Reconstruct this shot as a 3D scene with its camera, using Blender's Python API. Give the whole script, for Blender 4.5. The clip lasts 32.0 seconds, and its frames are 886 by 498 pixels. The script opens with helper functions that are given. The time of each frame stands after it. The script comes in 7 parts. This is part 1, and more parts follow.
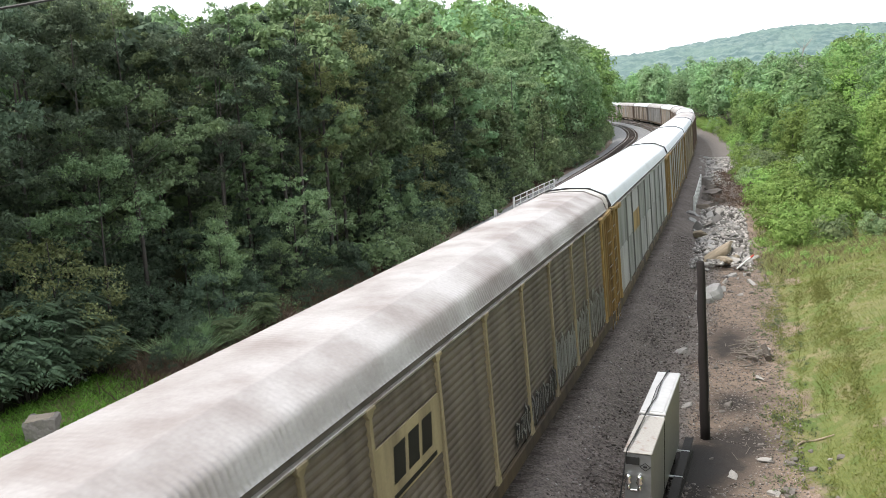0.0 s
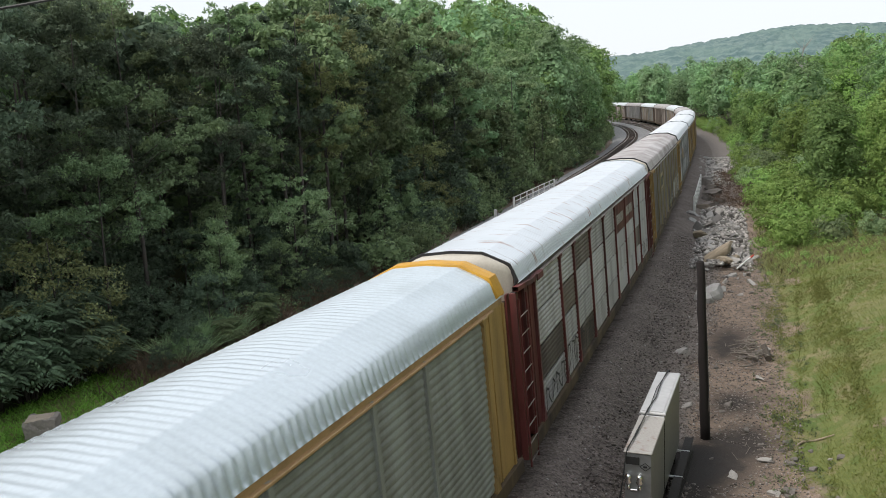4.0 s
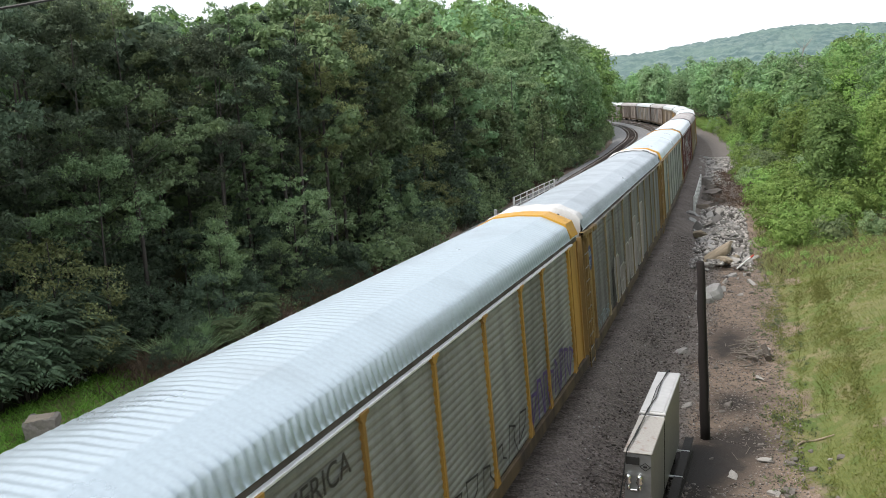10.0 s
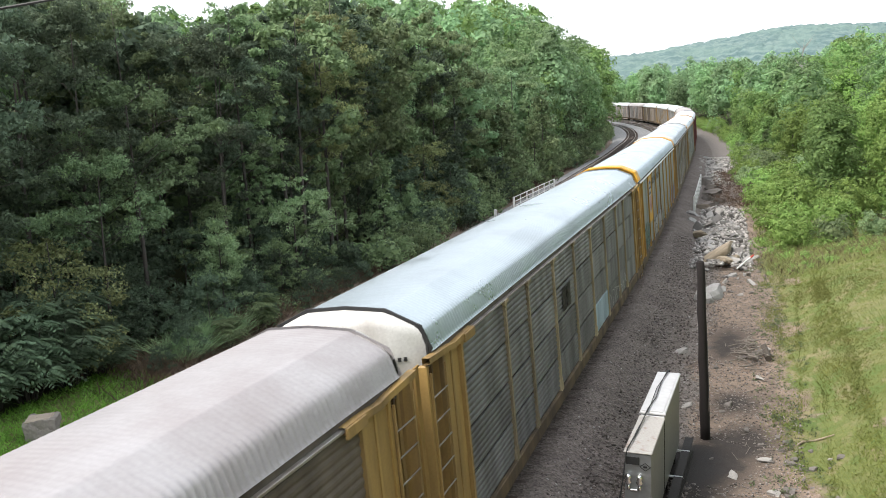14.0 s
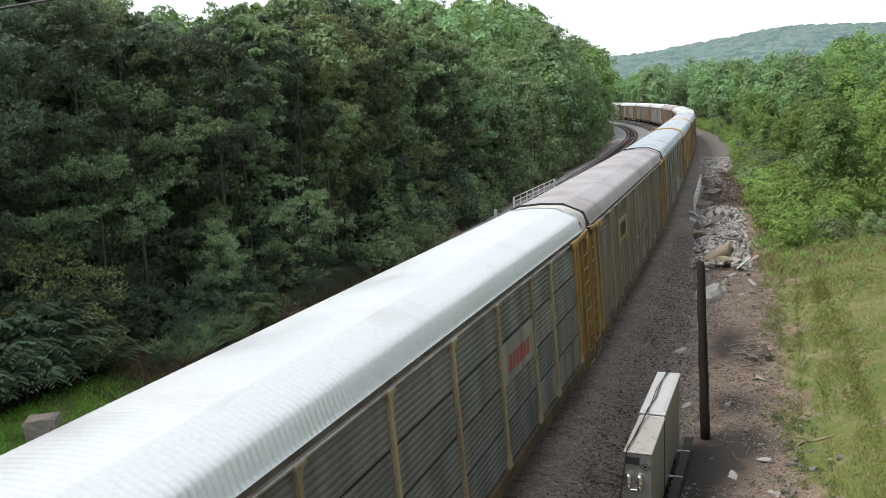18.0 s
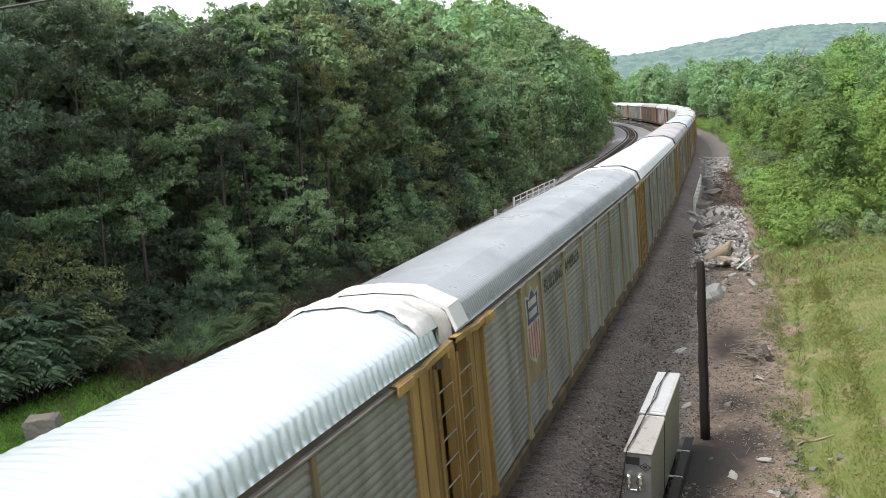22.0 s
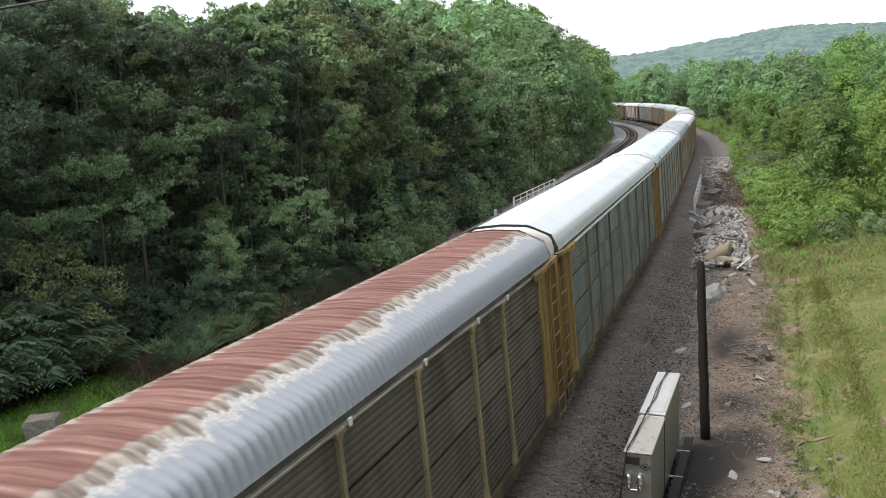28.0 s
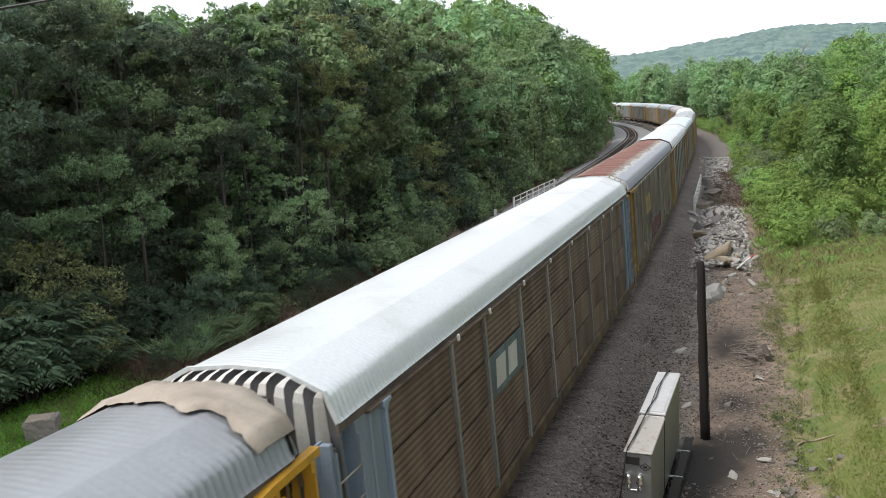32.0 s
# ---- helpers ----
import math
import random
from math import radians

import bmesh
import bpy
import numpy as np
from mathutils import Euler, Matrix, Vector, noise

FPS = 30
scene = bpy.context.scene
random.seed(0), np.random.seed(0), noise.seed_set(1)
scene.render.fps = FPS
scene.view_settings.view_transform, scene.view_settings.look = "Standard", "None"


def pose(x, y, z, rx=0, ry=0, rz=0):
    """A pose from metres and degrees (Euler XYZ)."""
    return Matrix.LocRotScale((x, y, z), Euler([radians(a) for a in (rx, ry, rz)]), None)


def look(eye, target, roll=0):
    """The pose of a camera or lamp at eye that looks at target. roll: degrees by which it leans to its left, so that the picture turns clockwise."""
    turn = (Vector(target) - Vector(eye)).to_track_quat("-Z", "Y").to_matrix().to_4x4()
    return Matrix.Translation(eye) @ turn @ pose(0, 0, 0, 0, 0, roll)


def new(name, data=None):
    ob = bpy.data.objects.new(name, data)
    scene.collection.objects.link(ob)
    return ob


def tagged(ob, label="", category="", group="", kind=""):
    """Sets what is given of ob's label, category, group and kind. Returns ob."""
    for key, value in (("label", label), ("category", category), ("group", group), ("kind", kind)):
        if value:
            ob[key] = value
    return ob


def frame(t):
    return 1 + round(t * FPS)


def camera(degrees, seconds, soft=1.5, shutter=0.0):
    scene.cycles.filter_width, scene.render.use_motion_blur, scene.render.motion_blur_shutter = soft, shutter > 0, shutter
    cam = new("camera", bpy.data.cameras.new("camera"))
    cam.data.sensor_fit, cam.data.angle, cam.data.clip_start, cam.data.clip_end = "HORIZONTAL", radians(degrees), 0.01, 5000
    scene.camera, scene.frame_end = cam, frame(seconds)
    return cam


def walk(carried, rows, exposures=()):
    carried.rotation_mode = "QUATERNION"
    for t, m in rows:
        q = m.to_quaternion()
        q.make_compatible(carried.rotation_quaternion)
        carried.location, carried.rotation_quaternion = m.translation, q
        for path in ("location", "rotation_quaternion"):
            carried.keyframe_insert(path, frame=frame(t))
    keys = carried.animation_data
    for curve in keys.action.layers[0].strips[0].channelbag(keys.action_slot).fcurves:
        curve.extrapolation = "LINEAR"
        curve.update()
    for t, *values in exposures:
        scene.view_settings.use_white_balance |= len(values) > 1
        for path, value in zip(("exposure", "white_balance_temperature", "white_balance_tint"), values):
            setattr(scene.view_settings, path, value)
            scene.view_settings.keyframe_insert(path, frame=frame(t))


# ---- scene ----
cam = camera(55.23, 32.0, soft=0.68, shutter=0.12)
EYE = Vector((6.976, 0.0, 9.548))
YAW, PITCH, ROLL = radians(-22.316), radians(10.108), -2.579
AIM = EYE + Vector((math.sin(YAW) * math.cos(PITCH), math.cos(YAW) * math.cos(PITCH), -math.sin(PITCH))) * 30
VIEW = look(EYE, AIM, ROLL)
walk(cam, [(0, VIEW), (32, VIEW)], exposures=[(0, 1.03), (1, 0.83), (2, 0.5), (3, 0.38), (6, 0.33), (7, 0.88), (8, 0.98), (9, 0.93), (10, 0.63), (11, 0.58), (12, 0.83), (13, 0.98), (14, 1.03), (17, 0.88), (18, 0.53), (19, 0.53), (20, 0.93), (21, 1.13), (22, 0.88), (23, 0.48), (24, 0.33), (25, 0.38), (27.5, 0.4), (28, 0.62), (29, 1.2), (30, 1.03), (31, 0.63), (32, 0.58)])

# ---- world and sun: bright overcast ----
world = bpy.data.worlds.new("overcast_sky")
scene.world = world
world.use_nodes = True
wn, wl = world.node_tree.nodes, world.node_tree.links
wn.clear()
sky = wn.new("ShaderNodeTexSky")
sky.sky_type, sky.sun_disc = "NISHITA", False
sky.sun_elevation, sky.sun_rotation = radians(49.6), radians(-131.8)
sky.air_density, sky.dust_density, sky.ozone_density = 1.0, 2.0, 1.0
bg = wn.new("ShaderNodeBackground")
bg.inputs["Strength"].default_value = 0.10
cloud = wn.new("ShaderNodeBackground")  # the even white cloud cover
cloud.inputs["Color"].default_value, cloud.inputs["Strength"].default_value = (0.9, 0.94, 1.0, 1), 0.9
both = wn.new("ShaderNodeMixShader")
both.inputs[0].default_value = 0.85
wo = wn.new("ShaderNodeOutputWorld")
wl.new(sky.outputs[0], bg.inputs["Color"])
wl.new(bg.outputs[0], both.inputs[1])
wl.new(cloud.outputs[0], both.inputs[2])
wl.new(both.outputs[0], wo.inputs["Surface"])
sun_data = bpy.data.lights.new("sun", "SUN")
sun_data.energy, sun_data.angle, sun_data.color = 2.75, radians(30), (1.0, 0.935, 0.87)
sun = new("sun", sun_data)
sun.matrix_world = look((-47, -42, 74), (0, 0, 0))


# ---- materials ----
def mat(name, rough=0.7, metal=0.0, spec=0.4):
    m = bpy.data.materials.new(name)
    m.use_nodes = True
    b = m.node_tree.nodes["Principled BSDF"]
    b.inputs["Roughness"].default_value = rough
    b.inputs["Metallic"].default_value = metal
    b.inputs["Specular IOR Level"].default_value = spec
    return m, m.node_tree.nodes, m.node_tree.links, b


def mix(nodes, links, fac, a, b, blend="MIX"):
    n = nodes.new("ShaderNodeMix")
    n.data_type, n.blend_type = "RGBA", blend
    for sock, v in ((n.inputs[0], fac), (n.inputs[6], a), (n.inputs[7], b)):
        if isinstance(v, bpy.types.NodeSocket):
            links.new(v, sock)
        elif isinstance(v, (int, float)):
            sock.default_value = v
        else:
            sock.default_value = (*v[:3], 1)
    return n.outputs[2]


def noise_tex(nodes, links, coord, scale, detail=4.0, stretch=(1, 1, 1), rough=0.55):
    mp = nodes.new("ShaderNodeMapping")
    mp.inputs["Scale"].default_value = stretch
    links.new(coord, mp.inputs["Vector"])
    n = nodes.new("ShaderNodeTexNoise")
    n.inputs["Scale"].default_value, n.inputs["Detail"].default_value = scale, detail
    n.inputs["Roughness"].default_value = rough
    links.new(mp.outputs[0], n.inputs["Vector"])
    return n.outputs["Fac"]


def ramp(nodes, links, fac, lo, hi, a=0.0, b=1.0):
    n = nodes.new("ShaderNodeMapRange")
    n.inputs["From Min"].default_value, n.inputs["From Max"].default_value = lo, hi
    n.inputs["To Min"].default_value, n.inputs["To Max"].default_value = a, b
    links.new(fac, n.inputs["Value"])
    return n.outputs[0]


def bump(nodes, links, b, height, strength=0.3, dist=0.02):
    n = nodes.new("ShaderNodeBump")
    n.inputs["Strength"].default_value, n.inputs["Distance"].default_value = strength, dist
    links.new(height, n.inputs["Height"])
    links.new(n.outputs[0], b.inputs["Normal"])


def weathered(name, base, dirt, amount=0.5, rough=0.6, metal=0.0, streak=(0.6, 0.6, 0.12), scale=2.2, vary=0.15, fine=22.0):
    """Paint or bare metal with dirt streaks running down, blotches and a tint of its own for each piece."""
    m, N, L, b = mat(name, rough, metal)
    co = N.new("ShaderNodeTexCoord").outputs["Object"]
    info = N.new("ShaderNodeObjectInfo")
    add = N.new("ShaderNodeVectorMath")
    sc = N.new("ShaderNodeVectorMath")
    sc.operation = "SCALE"
    sc.inputs[3].default_value = 37.0
    L.new(info.outputs["Random"], sc.inputs[0])
    L.new(co, add.inputs[0])
    L.new(sc.outputs[0], add.inputs[1])
    co = add.outputs[0]
    n1 = noise_tex(N, L, co, scale, 5, streak)
    n2 = noise_tex(N, L, co, fine, 3)
    c = mix(N, L, ramp(N, L, n1, 0.62 - amount * 0.4, 0.78 - amount * 0.2, 0, 0.9), base, dirt)
    c = mix(N, L, ramp(N, L, n2, 0.35, 0.75, 0, 0.22), c, tuple(v * 0.6 for v in dirt))
    hv = N.new("ShaderNodeHueSaturation")
    L.new(c, hv.inputs["Color"])
    L.new(ramp(N, L, info.outputs["Random"], 0, 1, 1 - vary, 1 + vary), hv.inputs["Value"])
    L.new(hv.outputs[0], b.inputs["Base Color"])
    L.new(ramp(N, L, n1, 0.3, 0.8, max(0.05, rough - 0.12), min(1, rough + 0.2)), b.inputs["Roughness"])
    bump(N, L, b, n2, 0.12, 0.01)
    return m


def leaf_mat(name, dark, light, hue=0.5, by_place=0.0):
    """Foliage; the tint changes from tree to tree, by the object or, in joined woods, by place."""
    m, N, L, b = mat(name, 0.65, 0, 0.12)
    geo = N.new("ShaderNodeNewGeometry")
    info = N.new("ShaderNodeObjectInfo")
    co = N.new("ShaderNodeTexCoord").outputs["Object"]
    n1, n2 = noise_tex(N, L, co, 0.5, 2), noise_tex(N, L, co, 1.3, 2)
    c = mix(N, L, ramp(N, L, geo.outputs["Random Per Island"], 0, 1, 0.2, 0.8), dark, light)
    c = mix(N, L, ramp(N, L, n1, 0.42, 0.68, 0, 0.5), c, tuple(0.6 * d + 0.25 * l for d, l in zip(dark, light)))
    c = mix(N, L, ramp(N, L, n2, 0.52, 0.74, 0, 0.45), c, tuple(min(1, v * q) for v, q in zip(light, (1.12, 1.08, 0.9))))
    tone = noise_tex(N, L, co, 0.09, 2) if by_place else info.outputs["Random"]
    lo, hi = (0.36, 0.64) if by_place else (0, 1)
    hv = N.new("ShaderNodeHueSaturation")
    L.new(c, hv.inputs["Color"])
    L.new(ramp(N, L, tone, lo, hi, hue - 0.016, hue + 0.014), hv.inputs["Hue"])
    L.new(ramp(N, L, tone, lo, hi, 0.72, 1.36), hv.inputs["Value"])
    L.new(hv.outputs[0], b.inputs["Base Color"])
    tr = N.new("ShaderNodeBsdfTranslucent")
    L.new(hv.outputs[0], tr.inputs["Color"])
    ms = N.new("ShaderNodeMixShader")
    ms.inputs[0].default_value = 0.36
    L.new(b.outputs[0], ms.inputs[1])
    L.new(tr.outputs[0], ms.inputs[2])
    L.new(ms.outputs[0], N["Material Output"].inputs["Surface"])
    return m


def plain(name, col, rough=0.6, metal=0.0, fine=18.0, amt=0.3, bumpy=0.2):
    m, N, L, b = mat(name, rough, metal)
    co = N.new("ShaderNodeTexCoord").outputs["Object"]
    n1, n2 = noise_tex(N, L, co, fine, 5), noise_tex(N, L, co, fine * 0.12, 3)
    c = mix(N, L, ramp(N, L, n1, 0.3, 0.75, 0, amt), col, tuple(v * 0.45 for v in col))
    c = mix(N, L, ramp(N, L, n2, 0.35, 0.7, 0, amt), c, tuple(v * 0.65 for v in col))
    L.new(c, b.inputs["Base Color"])
    bump(N, L, b, n1, bumpy, 0.02)
    return m


M_LEAF_DARK = leaf_mat("leaf_dark", (0.05, 0.076, 0.054), (0.175, 0.243, 0.158))
M_LEAF_MID = leaf_mat("leaf_mid", (0.086, 0.128, 0.066), (0.285, 0.37, 0.19))
M_LEAF_BRIGHT = leaf_mat("leaf_bright", (0.104, 0.178, 0.05), (0.295, 0.44, 0.13))
M_LEAF_DEEP = leaf_mat("leaf_deep", (0.042, 0.06, 0.042), (0.145, 0.188, 0.118))
# M_LEAF_FAR and M_LEAF_HAZE carry distance haze in their colour: lifted darks, more blue.
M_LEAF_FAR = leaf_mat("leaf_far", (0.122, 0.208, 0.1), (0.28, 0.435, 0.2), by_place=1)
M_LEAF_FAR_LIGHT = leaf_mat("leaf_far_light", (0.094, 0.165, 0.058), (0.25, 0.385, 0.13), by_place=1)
M_LEAF_HAZE = leaf_mat("leaf_haze_tinted", (0.145, 0.235, 0.13), (0.3, 0.45, 0.235), by_place=1)
M_LEAF_HILL = leaf_mat("leaf_hill", (0.08, 0.14, 0.052), (0.235, 0.36, 0.125))
M_LEAF_FRESH = leaf_mat("leaf_fresh", (0.105, 0.168, 0.085), (0.3, 0.43, 0.22))
M_LEAF_SUMAC = leaf_mat("leaf_sumac", (0.075, 0.115, 0.075), (0.225, 0.315, 0.195))
M_LEAF_OLIVE = leaf_mat("leaf_olive", (0.064, 0.092, 0.05), (0.205, 0.255, 0.132))
M_LEAF_YELLOW = leaf_mat("leaf_yellowing", (0.115, 0.142, 0.066), (0.36, 0.41, 0.195), by_place=1)
M_LEAF_COOL = leaf_mat("leaf_cool_green", (0.074, 0.118, 0.062), (0.215, 0.305, 0.16))
M_LEAF_YOUNG = leaf_mat("leaf_young_growth", (0.18, 0.285, 0.15), (0.46, 0.62, 0.34), by_place=1)
M_BARK = plain("bark", (0.1, 0.09, 0.08), 0.9, 0, 14, 0.6, 0.6)
M_ROCK = plain("pale_rock", (0.4, 0.38, 0.35), 0.9, 0, 9, 0.45, 0.5)
M_ROCK_TAN = plain("tan_rock", (0.36, 0.3, 0.22), 0.9, 0, 9, 0.45, 0.5)
M_CONCRETE = plain("concrete", (0.29, 0.265, 0.235), 0.9, 0, 12, 0.5, 0.4)
M_TAR_POLE = plain("creosote_pole", (0.016, 0.012, 0.011), 0.85, 0, 30, 0.5, 0.5)
M_ALU = plain("dull_aluminium", (0.34, 0.35, 0.35), 0.42, 0.75, 9, 0.3, 0.1)
M_ALU_TOP = plain("chalky_aluminium", (0.541, 0.541, 0.541), 0.6, 0.2, 6, 0.25, 0.1)
M_CHROME = plain("bright_metal", (0.8, 0.8, 0.8), 0.2, 1.0, 20, 0.1, 0.05)
M_BLACK = plain("black_paint", (0.02, 0.02, 0.02), 0.6)
M_DARK_STEEL = plain("dark_steel", (0.037, 0.033, 0.03), 0.75, 0.2, 20, 0.5, 0.3)
M_RAIL = plain("rail_steel", (0.3, 0.25, 0.21), 0.4, 0.8, 12, 0.3, 0.1)
M_TIE = plain("tie_wood", (0.12, 0.096, 0.082), 0.95, 0, 16, 0.5, 0.6)
M_WHITE = plain("white_paint", (0.72, 0.72, 0.7), 0.55, 0, 8, 0.25, 0.1)
M_RED = plain("red_paint", (0.6, 0.06, 0.03), 0.5)
M_WIRE = plain("black_cable", (0.03, 0.03, 0.03), 0.6)


def ground_mat():
    m, N, L, b = mat("ground_soil_and_grass", 0.95, 0, 0.2)
    co = N.new("ShaderNodeTexCoord").outputs["Object"]
    att = N.new("ShaderNodeAttribute")
    att.attribute_name = "cover"
    sep = N.new("ShaderNodeSeparateColor")
    L.new(att.outputs["Color"], sep.inputs[0])
    big, mid, fine = noise_tex(N, L, co, 0.35, 4), noise_tex(N, L, co, 2.2, 5), noise_tex(N, L, co, 26, 4)
    soil = mix(N, L, ramp(N, L, mid, 0.35, 0.7), (0.17, 0.13, 0.1), (0.335, 0.255, 0.198))
    soil = mix(N, L, ramp(N, L, fine, 0.42, 0.66, 0, 0.75), soil, (0.115, 0.09, 0.073))
    soil = mix(N, L, ramp(N, L, noise_tex(N, L, co, 9, 5), 0.6, 0.68, 0, 0.8), soil, (0.42, 0.36, 0.31))
    soil = mix(N, L, ramp(N, L, noise_tex(N, L, co, 0.7, 3), 0.5, 0.62, 0, 0.6), soil, (0.135, 0.105, 0.085))
    grass = mix(N, L, ramp(N, L, mid, 0.3, 0.7), (0.108, 0.132, 0.04), (0.172, 0.186, 0.064))
    grass = mix(N, L, ramp(N, L, noise_tex(N, L, co, 0.9, 4), 0.48, 0.6, 0, 0.8), grass, (0.1, 0.15, 0.042))
    grass = mix(N, L, ramp(N, L, noise_tex(N, L, co, 1.3, 5, (1.4, 0.7, 1)), 0.52, 0.64, 0, 0.75), grass, (0.26, 0.212, 0.128))
    grass = mix(N, L, ramp(N, L, big, 0.52, 0.68, 0, 0.7), grass, (0.225, 0.2, 0.105))
    grass = mix(N, L, ramp(N, L, noise_tex(N, L, co, 7, 5), 0.45, 0.7, 0, 0.5), grass, (0.07, 0.1, 0.026))
    grass = mix(N, L, ramp(N, L, fine, 0.5, 0.72, 0, 0.55), grass, (0.06, 0.085, 0.022))
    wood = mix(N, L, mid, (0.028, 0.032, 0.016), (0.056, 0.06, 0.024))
    gravel = mix(N, L, ramp(N, L, fine, 0.3, 0.7), (0.1, 0.088, 0.08), (0.26, 0.232, 0.212))
    edge = N.new("ShaderNodeMath")
    edge.operation = "MULTIPLY_ADD"
    edge.inputs[1].default_value, edge.inputs[2].default_value = 0.9, -0.45
    L.new(mid, edge.inputs[0])

    def jag(sock):
        a = N.new("ShaderNodeMath")
        L.new(sock, a.inputs[0])
        L.new(edge.outputs[0], a.inputs[1])
        return ramp(N, L, a.outputs[0], 0.38, 0.62)
    c = mix(N, L, jag(sep.outputs[0]), soil, grass)
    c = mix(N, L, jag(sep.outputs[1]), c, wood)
    c = mix(N, L, jag(sep.outputs[2]), c, gravel)
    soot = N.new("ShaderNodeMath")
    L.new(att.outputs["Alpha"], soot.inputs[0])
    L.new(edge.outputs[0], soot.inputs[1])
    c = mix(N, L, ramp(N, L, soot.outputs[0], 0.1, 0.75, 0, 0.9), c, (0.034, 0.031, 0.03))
    L.new(c, b.inputs["Base Color"])
    bump(N, L, b, fine, 0.5, 0.04)
    return m


def ballast_mat(name, a, c2):
    m, N, L, b = mat(name, 0.95, 0, 0.2)
    co = N.new("ShaderNodeTexCoord").outputs["Object"]
    v = N.new("ShaderNodeTexVoronoi")
    v.inputs["Scale"].default_value = 14
    L.new(co, v.inputs["Vector"])
    n1 = noise_tex(N, L, co, 0.8, 4)
    c = mix(N, L, v.outputs["Color"], a, c2)
    c = mix(N, L, ramp(N, L, n1, 0.35, 0.7, 0, 0.45), c, tuple(v_ * 0.5 for v_ in a))
    L.new(c, b.inputs["Base Color"])
    bump(N, L, b, v.outputs["Distance"], 0.8, 0.04)
    return m


M_GROUND = ground_mat()
M_BALLAST = ballast_mat("grey_ballast", (0.108, 0.09, 0.08), (0.28, 0.24, 0.217))
M_BALLAST_PALE = ballast_mat("pale_ballast", (0.255, 0.255, 0.255), (0.425, 0.416, 0.408))


# ---- mesh helpers ----
def mesh_of(name, verts, faces, material=None, smooth=False):
    me = bpy.data.meshes.new(name)
    if isinstance(faces, np.ndarray):
        v = np.ascontiguousarray(verts, dtype=np.float32)
        k = faces.shape[1]
        me.vertices.add(len(v))
        me.vertices.foreach_set("co", v.ravel())
        me.loops.add(faces.size)
        me.loops.foreach_set("vertex_index", faces.astype(np.int32).ravel())
        me.polygons.add(len(faces))
        me.polygons.foreach_set("loop_start", np.arange(0, faces.size, k, dtype=np.int32))
        me.update(calc_edges=True)
    else:
        me.from_pydata([tuple(v) for v in verts], [], faces)
        me.update()
    if material:
        me.materials.append(material)
    if smooth:
        me.shade_smooth()
    return me


class Shape:
    """Collects the faces of one part."""

    def __init__(self):
        self.v, self.f = [], []

    def box(self, x0, x1, y0, y1, z0, z1, m=None, cut=0.0):
        n = len(self.v)
        c = min(cut, (x1 - x0) * 0.4, (y1 - y0) * 0.4, (z1 - z0) * 0.4)
        if c <= 0:
            p = [(x, y, z) for z in (z0, z1) for x, y in ((x0, y0), (x1, y0), (x1, y1), (x0, y1))]
            f = [(0, 3, 2, 1), (4, 5, 6, 7), (0, 1, 5, 4), (1, 2, 6, 5), (2, 3, 7, 6), (3, 0, 4, 7)]
        else:
            ring = lambda k, z: [(x0 + k, y0 + k, z), (x1 - k, y0 + k, z), (x1 - k, y1 - k, z), (x0 + k, y1 - k, z)]
            p = ring(c, z0) + ring(0, z0 + c) + ring(0, z1 - c) + ring(c, z1)
            f = [(3, 2, 1, 0), (12, 13, 14, 15)]
            for k in range(3):
                f += [(4 * k + i, 4 * k + (i + 1) % 4, 4 * k + 4 + (i + 1) % 4, 4 * k + 4 + i) for i in range(4)]
        if m is not None:
            p = [tuple(m @ Vector(q)) for q in p]
        self.v += p
        self.f += [tuple(n + i for i in q) for q in f]
        return self

    def tube(self, pts, radii, sides=8, cap=True):
        n0 = len(self.v)
        pts = [Vector(q) for q in pts]
        for i, q in enumerate(pts):
            d = (pts[min(i + 1, len(pts) - 1)] - pts[max(i - 1, 0)]).normalized()
            a = d.orthogonal().normalized()
            a = (Vector((1, 0, 0)) - d * d.x).normalized() if abs(d.x) < 0.9 else (Vector((0, 1, 0)) - d * d.y).normalized()
            b = d.cross(a)
            r = radii[i] if isinstance(radii, (list, tuple)) else radii
            self.v += [tuple(q + (a * math.cos(2 * math.pi * k / sides) + b * math.sin(2 * math.pi * k / sides)) * r) for k in range(sides)]
        for i in range(len(pts) - 1):
            o = n0 + i * sides
            self.f += [(o + k, o + (k + 1) % sides, o + sides + (k + 1) % sides, o + sides + k) for k in range(sides)]
        if cap:
            self.f += [tuple(n0 + k for k in reversed(range(sides))), tuple(n0 + (len(pts) - 1) * sides + k for k in range(sides))]
        return self

    def sweep(self, rows, closed=False):
        """A skin over rows of points of one length."""
        n, k = len(self.v), len(rows[0])
        for r_ in rows:
            self.v += [tuple(q) for q in r_]
        for i in range(len(rows) - 1):
            for j in range(k if closed else k - 1):
                a, b = n + i * k + j, n + i * k + (j + 1) % k
                self.f.append((a, b, b + k, a + k))
        return self

    def mesh(self, name, material=None, smooth=False):
        return mesh_of(name, self.v, self.f, material, smooth)


def put(name, data, parent=None, label="", m=None, material=None):
    ob = new(name, data)
    if parent is not None:
        ob.parent = parent
    if m is not None:
        ob.matrix_basis = m
    if label:
        tagged(ob, label)
    if material is not None:
        ob.material_slots[0].link = "OBJECT"
        ob.material_slots[0].material = material
    return ob


